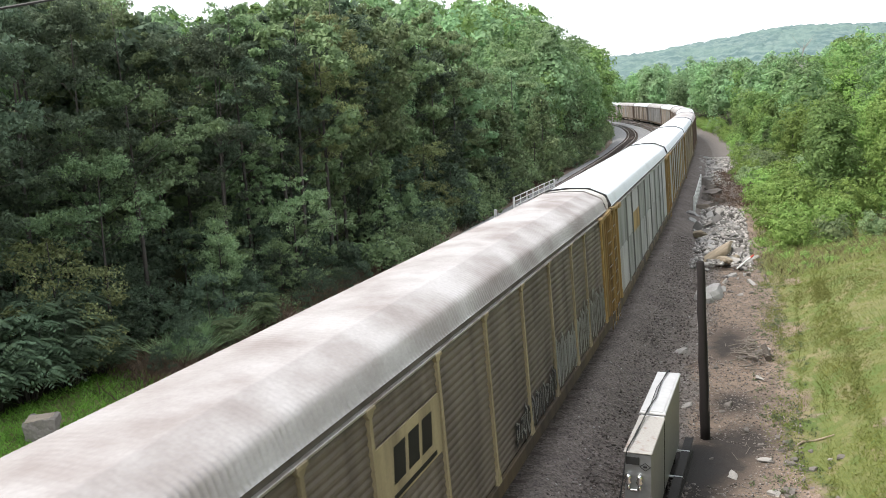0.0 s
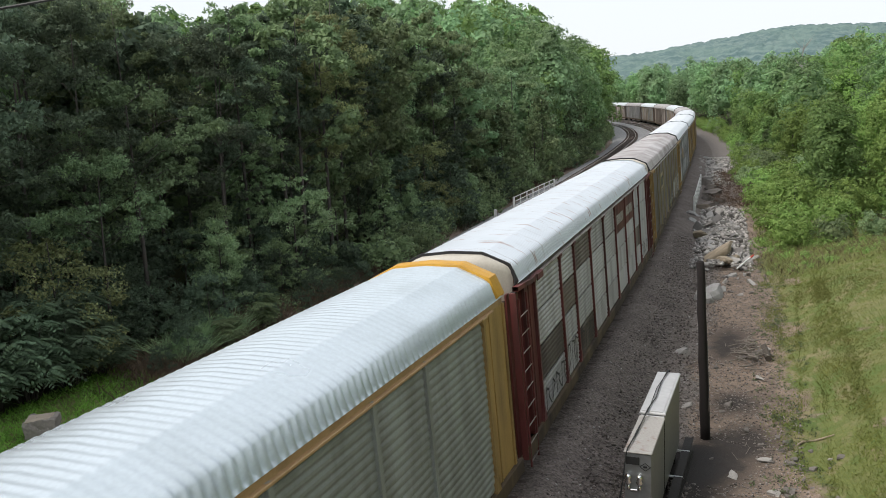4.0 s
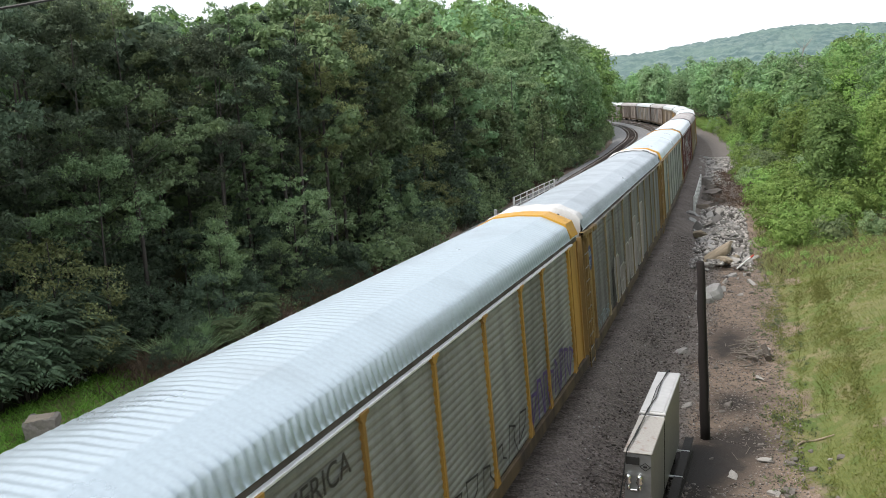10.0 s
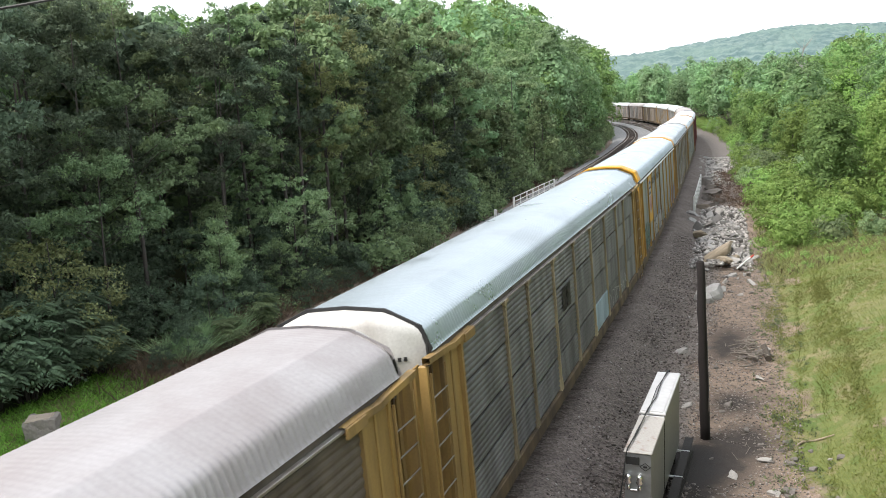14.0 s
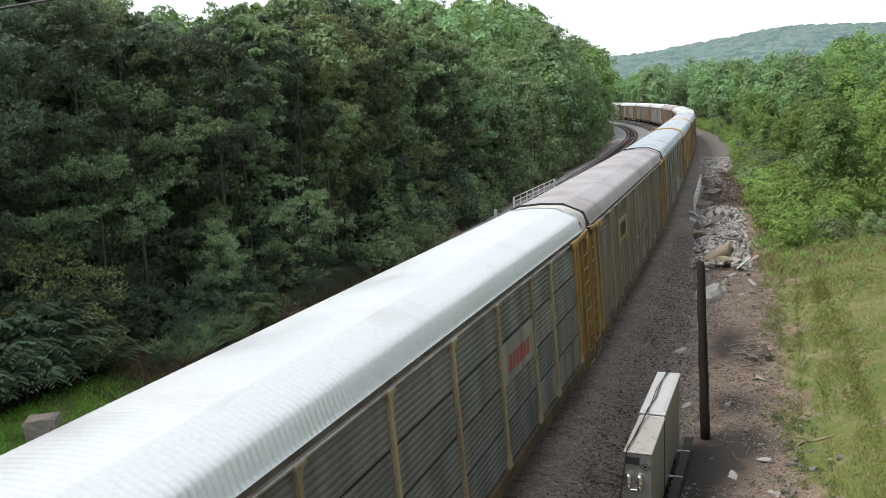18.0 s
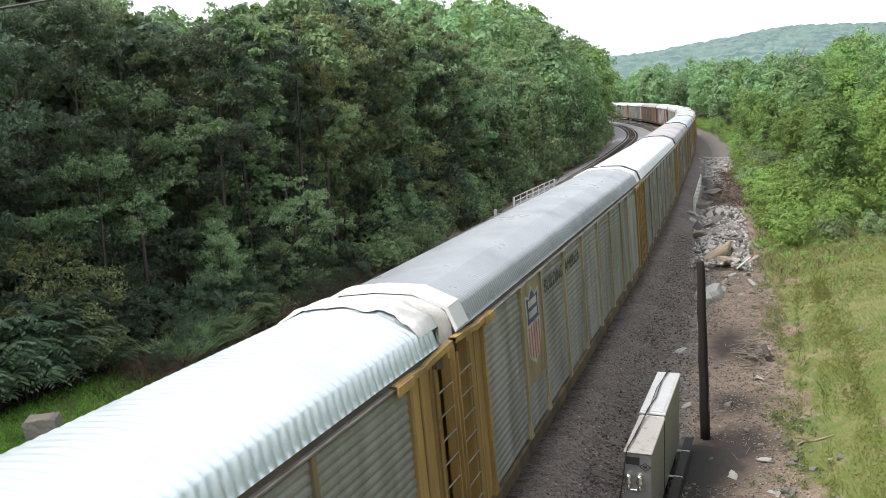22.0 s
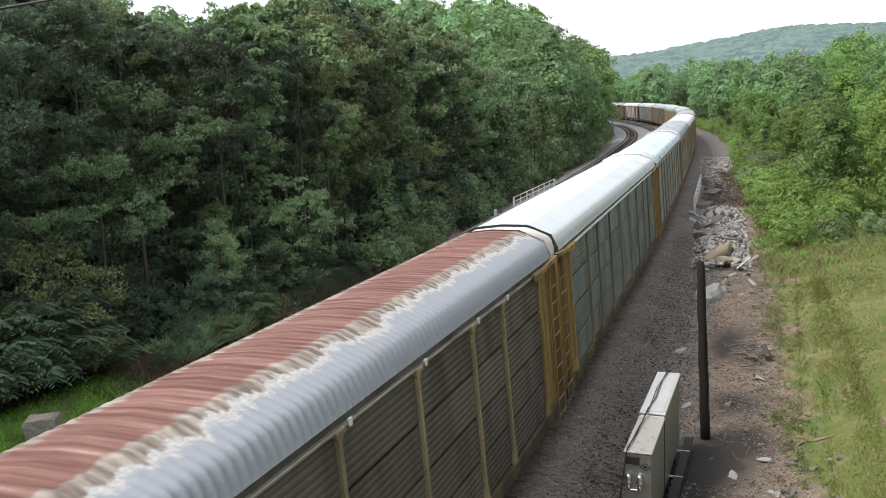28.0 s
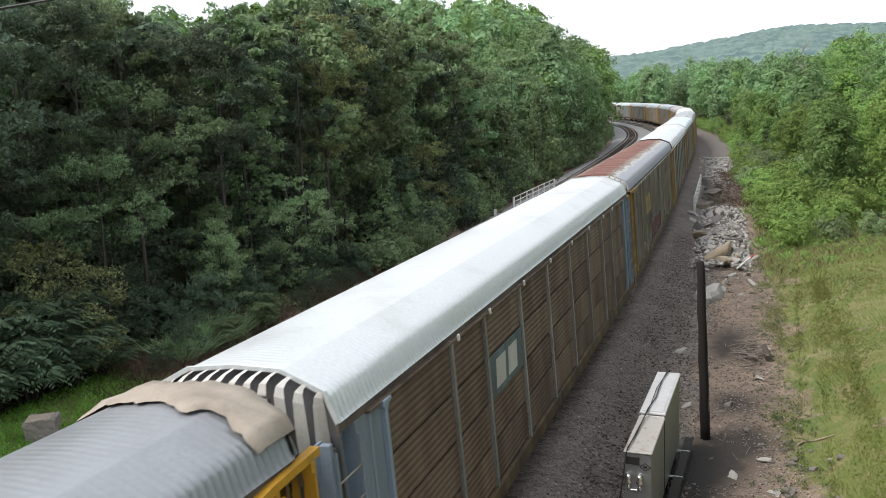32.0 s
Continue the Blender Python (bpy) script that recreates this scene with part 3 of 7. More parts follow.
def build_car(label, frame_mat, sheet_mats, roof_mat, end_mat, hood_mat=None, hood=0.0, low=0.0, split=3, caps=True, rail_mat=None, seed=0, ladder_mat=None, bare=False, white_end=False, post_mat=None, sill_mat=None, face=None, nose="radial", canvas=None, ribs=0.1, eave_mat=None, far=False):
    """One car. nose: radial (curved end doors under an upper sheet), slats (the upper sheet in slats) or flat."""
    rnd = random.Random(seed)
    car = new("autorack_car")
    tagged(car, label, "railway car", group="autorack cars of the train")
    sill_mat = sill_mat or SILL
    rail_mat, ladder_mat = rail_mat or RAIL_PALE, ladder_mat or frame_mat
    put("roof", shared(("roof", low, far, ribs), lambda: roof_mesh(low, 0.6 if far else 0.2 if ribs > 0.3 else 0.128, ribs, 0.048 if ribs > 0.3 else 0.024)), car, "ribbed sheet-metal roof", material=roof_mat)
    for e in (-1, 1):
        if hood:
            y0, y1 = sorted((e * (R_END + 0.04), e * (R_END - hood)))
            put("roof_hood", shared(("hood", low, e, hood), lambda: cap_mesh(low, y0, y1, 0.05)), car, "smooth end hood of the roof", material=hood_mat)
        ye = e * (CAR_L / 2 - 0.2) - 0.03
        if nose == "flat":
            wall = put("end_wall", shared(("end", low, e), lambda: end_mesh(low, ye, 0.06)), car, "end doors of the car", material=end_mat)
            for xb in (-0.95, -0.32, 0.32, 0.95):
                zt = 5.45 if abs(xb) > 0.8 else 5.66
                bar = put("door_bar", shared(("bar", xb, e, low), lambda: Shape().box(xb - 0.03, xb + 0.03, ye + e * 0.07 - 0.04, ye + e * 0.07 + 0.04, 1.0, zt - low * 1.0, cut=0.012).mesh("door_bar")), wall, "grey lock rod", material=SH_GREY if abs(xb) < 0.5 or xb > 0 else end_mat)
            for xb in (-1.2, -0.6, 0.0, 0.6, 1.2):
                zt = roof_height(xb) - 0.1
                put("gusset", shared(("gusset", xb, e), lambda: Shape().box(xb - 0.02, xb + 0.02, ye + e * 0.1 - 0.07, ye + e * 0.1 + 0.07, zt - 0.35, zt, cut=0.01).box(xb - 0.05, xb + 0.05, ye + e * 0.17 - 0.01, ye + e * 0.17 + 0.01, zt - 0.42, zt - 0.3, cut=0.004).mesh("gusset")), wall, "small bracket under the hood", material=end_mat)
        else:
            # Coloured dark to stand for the shaded space behind doors and slats.
            wall = put("end_wall", shared(("end", low, e), lambda: end_mesh(low, ye, 0.06)), car, "inner end of the car, coloured dark for its shade", material=RECESS if nose == "radial" else SH_DARK)
            foot = 4.72
            doors = put("end_door", shared(("doors", e), lambda: door_mesh(e, 0.98, foot + 0.02)), car, "curved end doors", material=end_mat)
            for xb in (-1.02, -0.02, 0.98):
                put("door_seam", shared(("seam", xb, e), lambda: Shape().box(xb, xb + 0.03, e * (R_END + bow(xb)) - 0.05, e * (R_END + bow(xb)) - 0.02 + (0.02 if e > 0 else 0), 1.0, foot, cut=0.004).mesh("door_seam")), doors, material=RECESS)
            if nose == "radial":
                plate = put("hood_face", shared(("face", low, e), lambda: curtain_mesh(low, e, foot)), car, "curved upper end sheet", material=face or HOOD_WHITE)
                if not far:
                    if face and e < 0:
                        for k in range(7):
                            x = 0.62 + 0.095 * k
                            put("marking_bar", shared(("mark", k), lambda: Shape().box(x - 0.028, x + 0.028, -R_END - bow(x) - 0.002, -R_END - bow(x) + 0.02, 5.0, 5.075).mesh("marking_bar")), plate, material=M_BLACK)
                    put("face_strip", shared(("strip", e), lambda: door_mesh(e, 4.66, 4.74, -1.49, 1.49, -0.012)), plate, material=M_BLACK if face is CREAM else RECESS)
                    put("hanger", shared(("hanger", low, e), lambda: Shape().tube([(1.53, e * (R_END - 0.02), 5.4 - low * 0.8), (1.55, e * (R_END + 0.04), 5.1), (1.5, e * (R_END + 0.05), 4.9)], 0.022, 6).box(1.44, 1.56, e * (R_END + 0.05) - 0.04, e * (R_END + 0.05) + 0.04, 4.84, 4.92, cut=0.01).mesh("hanger")), plate, "black door hanger", material=M_BLACK)
            else:
                tap = 0.0 if nose == "slats" else 0.72
                for k in range(13):
                    x0 = -1.5 + 3.0 * k / 13 + 0.022
                    x1 = x0 + 3.0 / 13 - 0.045
                    put("hood_slat", shared(("slat", k, e, tap), lambda: Shape().sweep(curtain_rows(x0, x1, low, e, foot - 0.2, 4, 0.01, tap)).mesh("hood_slat")), wall, material=HOOD_WHITE)
                put("face_strip", shared(("band", e), lambda: door_mesh(e, foot - 0.24, foot - 0.1, -1.49, 1.49, 0.0)), wall, "white band at the foot of the slats", material=HOOD_WHITE)
        put("roof_rim", shared(("rim", low, e), lambda: gasket_mesh(low, e)), car, "folded strip along the roof edge", material=hood_mat if nose == "flat" else M_BLACK if e < 0 and nose == "radial" else roof_mat)
        if canvas:
            put("canvas_cover", shared(("canvas", low, e), lambda: canvas_mesh(low, e, 3 + e)), car, "crumpled torn canvas cover", material=canvas)
            for xb in (-0.75, 0.1, 0.95):
                put("strap", shared(("strap", xb, e, low), lambda: Shape().sweep(curtain_rows(xb - 0.03, xb + 0.03, low, e, 4.75, 2, 0.2)[1:]).mesh("strap")), car, "dark strap over the canvas", material=M_BLACK)
        if white_end:
            put("end_plate", shared(("plate", e), lambda: Shape().box(1.02, 1.5, ye + e * 0.09 - 0.03, ye + e * 0.09 + 0.03, 1.0, 4.3, cut=0.01).mesh("end_plate")), car, "white plate beside the end doors", material=M_WHITE)
    put("centre_sill", shared("csill", lambda: Shape().box(-0.35, 0.35, -CAR_L / 2 + 0.3, CAR_L / 2 - 0.3, 0.55, 0.92, cut=0.02).box(-1.5, 1.5, -CAR_L / 2 + 0.3, CAR_L / 2 - 0.3, 0.92, 1.05).mesh("centre_sill")), car, material=M_DARK_STEEL)
    for sd in (1, -1):
        flip = Matrix.Diagonal((sd, 1, 1, 1))
        put("side_sill", shared(("sill", sd), lambda: Shape().box(sd * HW - 0.06, sd * HW + 0.05, -S_END + 0.02, S_END - 0.02, Z_SILL, Z_PAN0, cut=0.015).mesh("side_sill")), car, material=sill_mat)
        put("top_rail", shared(("rail", sd), lambda: Shape().box(sd * HW - 0.06, sd * HW + 0.045, -CAR_L / 2 + 0.9, CAR_L / 2 - 0.9, 4.945, 5.0, cut=0.012).mesh("top_rail")), car, material=rail_mat)
        put("eave_strip", shared(("eave", sd), lambda: Shape().box(sd * 1.555 - 0.03, sd * 1.555 + 0.03, -R_END + 0.02, R_END - 0.02, 4.96, 5.135).mesh("eave_strip")), car, "strip under the eave", material=eave_mat or EAVE)
        for k, y in enumerate(POSTS):
            if bare and 0 < k < 9:
                me = shared("slimpost", lambda: Shape().box(-0.06, 0.03, -0.06, 0.06, Z_PAN0 - 0.1, 5.0, cut=0.012).mesh("post"))
            else:
                me = shared("post", lambda: post_mesh(0.1))
            put("post", me, car, m=Matrix.Translation((sd * HW, y, 0)) @ (pose(0, 0, 0, 0, 0, 180) if sd < 0 else Matrix()), material=post_mat if post_mat and 0 < k < 9 else frame_mat)
        if nose != "radial" and nose != "flat" and sd > 0:
            clip = shared("clip", lambda: Shape().box(HW + 0.03, HW + 0.075, -0.035, 0.035, 4.92, 5.05, cut=0.01).mesh("rail_clip"))
            for y in POSTS[1:-1]:
                put("rail_clip", clip, car, "white clip under the roof rail", m=Matrix.Translation((0, y + 0.3, 0)), material=M_WHITE)
        rows = split if sd > 0 else 1
        h = (Z_PAN1 - Z_PAN0) / rows
        for k in range(9):
            for r_ in range(rows):
                y, w = (POSTS[k] + POSTS[k + 1]) / 2, POSTS[k + 1] - POSTS[k]
                me = shared(("sheet", rows, round(w, 2)), lambda: sheet_mesh(w - 0.1, h - 0.04, 0.165 if rows == 1 else 0.13))
                put("side_sheet", me, car, m=Matrix.Translation((sd * (HW - 0.04), y, Z_PAN0 + (r_ + 0.5) * h)) @ (pose(0, 0, 0, 0, 0, 180) if sd < 0 else Matrix()), material=rnd.choice(sheet_mats))
        for e in (-1, 1):
            yc = S_END if nose != "flat" else R_END + 0.02
            ya0, yb0 = e * 12.37, e * (13.25 if nose != "flat" else yc - 0.05)
            panel = put("end_panel", shared(("epanel", sd, e, nose == "flat"), lambda: Shape().box(sd * (HW - 0.07) - 0.03, sd * (HW - 0.07) + 0.03, min(ya0, yb0), max(ya0, yb0), Z_PAN0, 5.0, cut=0.01).mesh("end_panel")), car, material=frame_mat)
            put("flange", shared(("flange", sd, e, nose == "flat"), lambda: Shape().box(sd * (HW - 0.05) - 0.03, sd * (HW - 0.05) + 0.05, yb0 - 0.05, yb0 + 0.05, Z_PAN0, 4.97, cut=0.01).mesh("flange")), panel, material=frame_mat)
            put("return_plate", shared(("return", sd, e, nose == "flat"), lambda: Shape().box(sd * (HW - 0.17) - 0.13, sd * (HW - 0.17) + 0.13, yb0 - 0.03, yb0 + 0.03, Z_PAN0, 4.9).mesh("return_plate")), panel, material=frame_mat)
            put("panel_rib", shared(("prib", sd, e), lambda: Shape().box(sd * (HW - 0.05) - 0.01, sd * (HW - 0.05) + 0.03, e * 12.78 - 0.03, e * 12.78 + 0.03, Z_PAN0, 4.95, cut=0.01).mesh("panel_rib")), panel, material=frame_mat)
            if nose == "flat":
                continue
            put("ladder_recess", shared(("recess", sd, e), lambda: Shape().box(sd * (HW - 0.26) - 0.02, sd * (HW - 0.26) + 0.02, min(yb0, e * (yc - 0.05)), max(yb0, e * (yc - 0.05)), Z_SILL, 4.9).mesh("ladder_recess")), car, material=frame_mat)
            yo = e * (yc - 0.05)
            put("corner_post", shared(("corner", sd, e), lambda: Shape().box(sd * (HW - 0.06) - 0.09, sd * (HW - 0.06) + 0.07, yo - 0.045, yo + 0.045, Z_SILL, 4.95, cut=0.015).mesh("corner_post")), car, material=ladder_mat)
            if caps:
                def brace():
                    b = Shape()
                    pts = [(e * 11.7, 4.99), (e * 12.35, 4.99), (e * 12.8, 4.96), (e * 13.1, 5.0), (e * (yc + 0.02), 5.06)]
                    b.sweep([[(sd * (HW - 0.05), q, z + 0.05), (sd * (HW + 0.09), q, z + 0.05), (sd * (HW + 0.09), q, z - 0.06), (sd * (HW - 0.05), q, z - 0.06)] for q, z in pts], True)
                    b.box(sd * (HW + 0.1) - 0.02, sd * (HW + 0.1) + 0.02, min(e * 11.7, e * 12.3), max(e * 11.7, e * 12.3), 4.86, 5.03, cut=0.008)
                    return b.mesh("end_brace")
                put("end_brace", shared(("brace", sd, e), brace), car, "raised bracket at the end of the top rail", material=frame_mat)
            if sd > 0:
                yl, hw = e * 13.66, 0.36
                lad = put("ladder", shared(("ladder", e), lambda: Shape().box(HW + 0.02, HW + 0.06, yl - hw - 0.02, yl - hw + 0.02, Z_SILL - 0.2, 4.8).box(HW + 0.02, HW + 0.06, yl + hw - 0.02, yl + hw + 0.02, Z_SILL - 0.2, 4.8).mesh("ladder")), car, "steel end ladder", material=ladder_mat)
                rung = shared(("rung", e), lambda: Shape().tube([(HW + 0.05, yl - hw, 0), (HW + 0.05, yl + hw, 0)], 0.016, 6).mesh("rung"))
                for k in range(9):
                    put("rung", rung, lad, m=Matrix.Translation((0, 0, 0.75 + k * 0.45)), material=RAIL_PALE)
    for e in (-1, 1):
        yt = e * 9.9
        truck = put("bogie", shared(("bogie", e), lambda: Shape().box(-1.05, -0.9, yt - 1.15, yt + 1.15, 0.32, 0.62, cut=0.05).box(0.9, 1.05, yt - 1.15, yt + 1.15, 0.32, 0.62, cut=0.05).box(-1.0, 1.0, yt - 0.2, yt + 0.2, 0.4, 0.62, cut=0.03).mesh("bogie", M_DARK_STEEL)), car, "cast steel bogie")
        for yw in (-0.86, 0.86):
            for xw in (-0.755, 0.755):
                put("wheel", shared("wheel", wheel_mesh), truck, m=Matrix.Translation((xw, yt + yw, 0.42)) @ (pose(0, 0, 0, 0, 0, 180) if xw < 0 else Matrix()))
        put("coupler", shared(("coupler", e), lambda: Shape().box(-0.14, 0.14, min(e * (CAR_L / 2 - 0.5), e * CAR_PITCH / 2), max(e * (CAR_L / 2 - 0.5), e * CAR_PITCH / 2), 0.7, 0.98, cut=0.04).mesh("coupler", M_DARK_STEEL)), car, "knuckle coupler")
    return car


def roof_mat(name, base, patch, amount, rough=0.5, metal=0.3):
    return weathered(name, base, patch, amount, rough, metal, (0.5, 0.5, 0.5), 0.9, 0.06, 16)


YEL = weathered("rack_yellow", (0.36, 0.232, 0.08), (0.15, 0.1, 0.048), 0.55, 0.55)
YEL_BRIGHT = weathered("fresh_rack_yellow", (0.56, 0.3, 0.03), (0.33, 0.18, 0.035), 0.15, 0.5)
YEL_RUSTY = weathered("rusty_rack_yellow", (0.42, 0.235, 0.045), (0.2, 0.115, 0.04), 0.4, 0.55)
YEL_WARM = weathered("sunbleached_orange_yellow", (0.42, 0.27, 0.13), (0.25, 0.16, 0.08), 0.3, 0.6)
YEL_PALE = weathered("faded_yellow", (0.33, 0.27, 0.165), (0.15, 0.118, 0.08), 0.5, 0.6)
MAROON = weathered("maroon_paint", (0.125, 0.03, 0.028), (0.055, 0.03, 0.026), 0.4, 0.6)
BLUEGREY = weathered("blue_grey_paint", (0.24, 0.31, 0.4), (0.15, 0.165, 0.185), 0.5, 0.6)
RECESS = weathered("dark_brown_recess", (0.15, 0.09, 0.038), (0.038, 0.027, 0.019), 0.6, 0.8)
SILL = weathered("grimy_sill", (0.114, 0.08, 0.042), (0.046, 0.036, 0.03), 0.6, 0.75)
SH_BROWN = weathered("grimy_brown_sheet", (0.142, 0.117, 0.098), (0.07, 0.056, 0.047), 0.45, 0.6, 0.1)
SH_DARK = weathered("dark_grey_sheet", (0.162, 0.163, 0.17), (0.083, 0.08, 0.08), 0.5, 0.5, 0.2)
SH_GREY = weathered("grey_sheet", (0.275, 0.277, 0.275), (0.155, 0.15, 0.144), 0.45, 0.5, 0.2)
SH_WHITE = weathered("pale_weathered_sheet", (0.49, 0.49, 0.5), (0.3, 0.285, 0.275), 0.4, 0.5, 0.2)
SH_PALE = weathered("galvanised_sheet", (0.4, 0.393, 0.405), (0.22, 0.208, 0.2), 0.4, 0.5, 0.2)
SH_GREEN = weathered("olive_grey_sheet", (0.25, 0.258, 0.245), (0.145, 0.145, 0.135), 0.45, 0.5, 0.2)
SH_SLATE = weathered("sea_green_grey_sheet", (0.285, 0.305, 0.285), (0.18, 0.185, 0.168), 0.4, 0.5, 0.2)
SH_SOOT = weathered("sooty_brown_sheet", (0.115, 0.098, 0.088), (0.06, 0.05, 0.043), 0.45, 0.6, 0.1)
SH_NAVY = weathered("blue_grey_slate_sheet", (0.15, 0.168, 0.18), (0.085, 0.093, 0.1), 0.4, 0.45, 0.2)
TAN = weathered("tan_post_paint", (0.25, 0.195, 0.12), (0.13, 0.1, 0.07), 0.5, 0.6)
# Tan paled for distance: the haze over the far cars is in this colour.
SH_FAR = weathered("haze_paled_tan_sheet", (0.36, 0.32, 0.29), (0.22, 0.185, 0.16), 0.45, 0.6, 0.1)
SH_RUSTY = weathered("rust_brown_sheet", (0.15, 0.106, 0.078), (0.085, 0.055, 0.04), 0.5, 0.7, 0.1)
RF_WORN = roof_mat("worn_white_roof", (0.48, 0.455, 0.445), (0.24, 0.205, 0.19), 0.6)
RF_WHITE = roof_mat("white_roof", (0.7, 0.735, 0.75), (0.57, 0.58, 0.58), 0.15, 0.4, 0.48)
RF_GALV = roof_mat("galvanised_roof", (0.5, 0.58, 0.63), (0.42, 0.48, 0.52), 0.3, 0.38, 0.65)
RF_BARE = roof_mat("bare_galvanised_roof", (0.66, 0.73, 0.77), (0.54, 0.6, 0.63), 0.3, 0.36, 0.6)
RF_GREY = roof_mat("grey_roof", (0.31, 0.33, 0.35), (0.24, 0.25, 0.265), 0.4, 0.36, 0.35)
RF_BLUE = roof_mat("pale_blue_roof", (0.464, 0.528, 0.56), (0.4, 0.448, 0.48), 0.3, 0.34, 0.75)
RF_SKY = roof_mat("dull_blue_grey_roof", (0.41, 0.46, 0.5), (0.33, 0.365, 0.395), 0.35, 0.36, 0.45)
RF_DUSTY = roof_mat("dusty_pinkish_roof", (0.44, 0.42, 0.425), (0.33, 0.3, 0.3), 0.5, 0.5, 0.4)


def rust_roof():
    """Rusted top sheets striped by their ribs, a grimy fringe, flaking white paint, slopes tinted with bluish sky
    shade.
    """
    m, N, L, b = mat("rusted_roof", 0.75, 0.05)
    co = N.new("ShaderNodeTexCoord").outputs["Object"]
    sep = N.new("ShaderNodeSeparateXYZ")
    L.new(co, sep.inputs[0])
    n1, n3 = noise_tex(N, L, co, 1.9, 6, (0.7, 1.6, 0.7), 0.65), noise_tex(N, L, co, 20, 3)

    def calc(op, a, v, w=0.0):
        q = N.new("ShaderNodeMath")
        q.operation = op
        L.new(a, q.inputs[0])
        for k, x in ((1, v), (2, w)):
            if isinstance(x, (int, float)):
                q.inputs[k].default_value = x
            else:
                L.new(x, q.inputs[k])
        return q.outputs[0]
    rib = calc("SINE", calc("MULTIPLY", sep.outputs[1], 2 * math.pi / 0.2008), 0)
    streak = noise_tex(N, L, co, 2.6, 4, (0.16, 3.6, 1))
    tone = calc("MULTIPLY_ADD", rib, 0.07, streak)
    rust = mix(N, L, ramp(N, L, tone, 0.36, 0.66), (0.115, 0.045, 0.036), (0.27, 0.145, 0.118))
    rust = mix(N, L, ramp(N, L, tone, 0.64, 0.74, 0, 0.7), rust, (0.42, 0.34, 0.3))
    rust = mix(N, L, ramp(N, L, noise_tex(N, L, co, 0.5, 3), 0.5, 0.66, 0, 0.4), rust, (0.19, 0.1, 0.08))
    rust = mix(N, L, ramp(N, L, n3, 0.5, 0.72, 0, 0.3), rust, (0.09, 0.04, 0.03))
    fringe = mix(N, L, ramp(N, L, tone, 0.4, 0.62), (0.15, 0.115, 0.095), (0.36, 0.32, 0.28))
    flake = mix(N, L, ramp(N, L, n3, 0.4, 0.7), (0.5, 0.5, 0.5), (0.36, 0.33, 0.3))
    # Slopes get a darker blue-grey: sky-lit shade put into the colour.
    slope = mix(N, L, ramp(N, L, n3, 0.4, 0.75, 0, 0.3), (0.31, 0.33, 0.37), (0.23, 0.225, 0.235))
    reach = calc("MULTIPLY_ADD", n1, 0.9, calc("ABSOLUTE", sep.outputs[0], 0))
    c = mix(N, L, ramp(N, L, reach, 1.06, 1.16), rust, fringe)
    c = mix(N, L, ramp(N, L, reach, 1.36, 1.42), c, flake)
    c = mix(N, L, ramp(N, L, reach, 1.48, 1.58), c, slope)
    L.new(c, b.inputs["Base Color"])
    bump(N, L, b, n3, 0.2, 0.01)
    return m


RF_RUST = rust_roof()


def streaked_roof():
    """White roof with thin grimy streaks across it and a few rust spots."""
    m, N, L, b = mat("white_roof_with_rust_spots", 0.4, 0.5)
    co = N.new("ShaderNodeTexCoord").outputs["Object"]
    c = mix(N, L, ramp(N, L, noise_tex(N, L, co, 0.8, 4), 0.4, 0.7, 0, 0.5), (0.69, 0.735, 0.77), (0.58, 0.62, 0.65))
    c = mix(N, L, ramp(N, L, noise_tex(N, L, co, 1.6, 4, (0.5, 6.5, 0.6)), 0.63, 0.69, 0, 0.7), c, (0.28, 0.23, 0.2))
    c = mix(N, L, ramp(N, L, noise_tex(N, L, co, 1.5, 5, (0.5, 3.2, 0.8)), 0.61, 0.68, 0, 0.8), c, (0.33, 0.17, 0.11))
    L.new(c, b.inputs["Base Color"])
    bump(N, L, b, noise_tex(N, L, co, 16, 3), 0.12, 0.01)
    return m


RF_SPOT = streaked_roof()
# Dark brown: the shade of the gap between roof and rail, put into the colour.
EAVE = weathered("dark_eave_gap", (0.12, 0.1, 0.088), (0.06, 0.048, 0.04), 0.5, 0.8)
RAIL_PALE = weathered("pale_metal_rail", (0.3, 0.285, 0.262), (0.17, 0.13, 0.1), 0.5, 0.5, 0.3)
CREAM = weathered("cream_end_plate", (0.52, 0.485, 0.42), (0.29, 0.25, 0.2), 0.3, 0.6)
CANVAS = weathered("tan_canvas", (0.361, 0.318, 0.267), (0.215, 0.181, 0.146), 0.4, 0.9)
CANVAS_WHITE = weathered("white_canvas", (0.56, 0.56, 0.56), (0.36, 0.35, 0.34), 0.35, 0.85)
HOOD_WHITE = weathered("dirty_white_hood", (0.54, 0.53, 0.505), (0.27, 0.245, 0.22), 0.35, 0.6)
HOOD_CREAM = weathered("pale_cream_hood", (0.52, 0.51, 0.49), (0.3, 0.28, 0.25), 0.3, 0.6)
HOOD_FRESH = weathered("clean_white_hood", (0.72, 0.73, 0.74), (0.5, 0.48, 0.46), 0.15, 0.5)

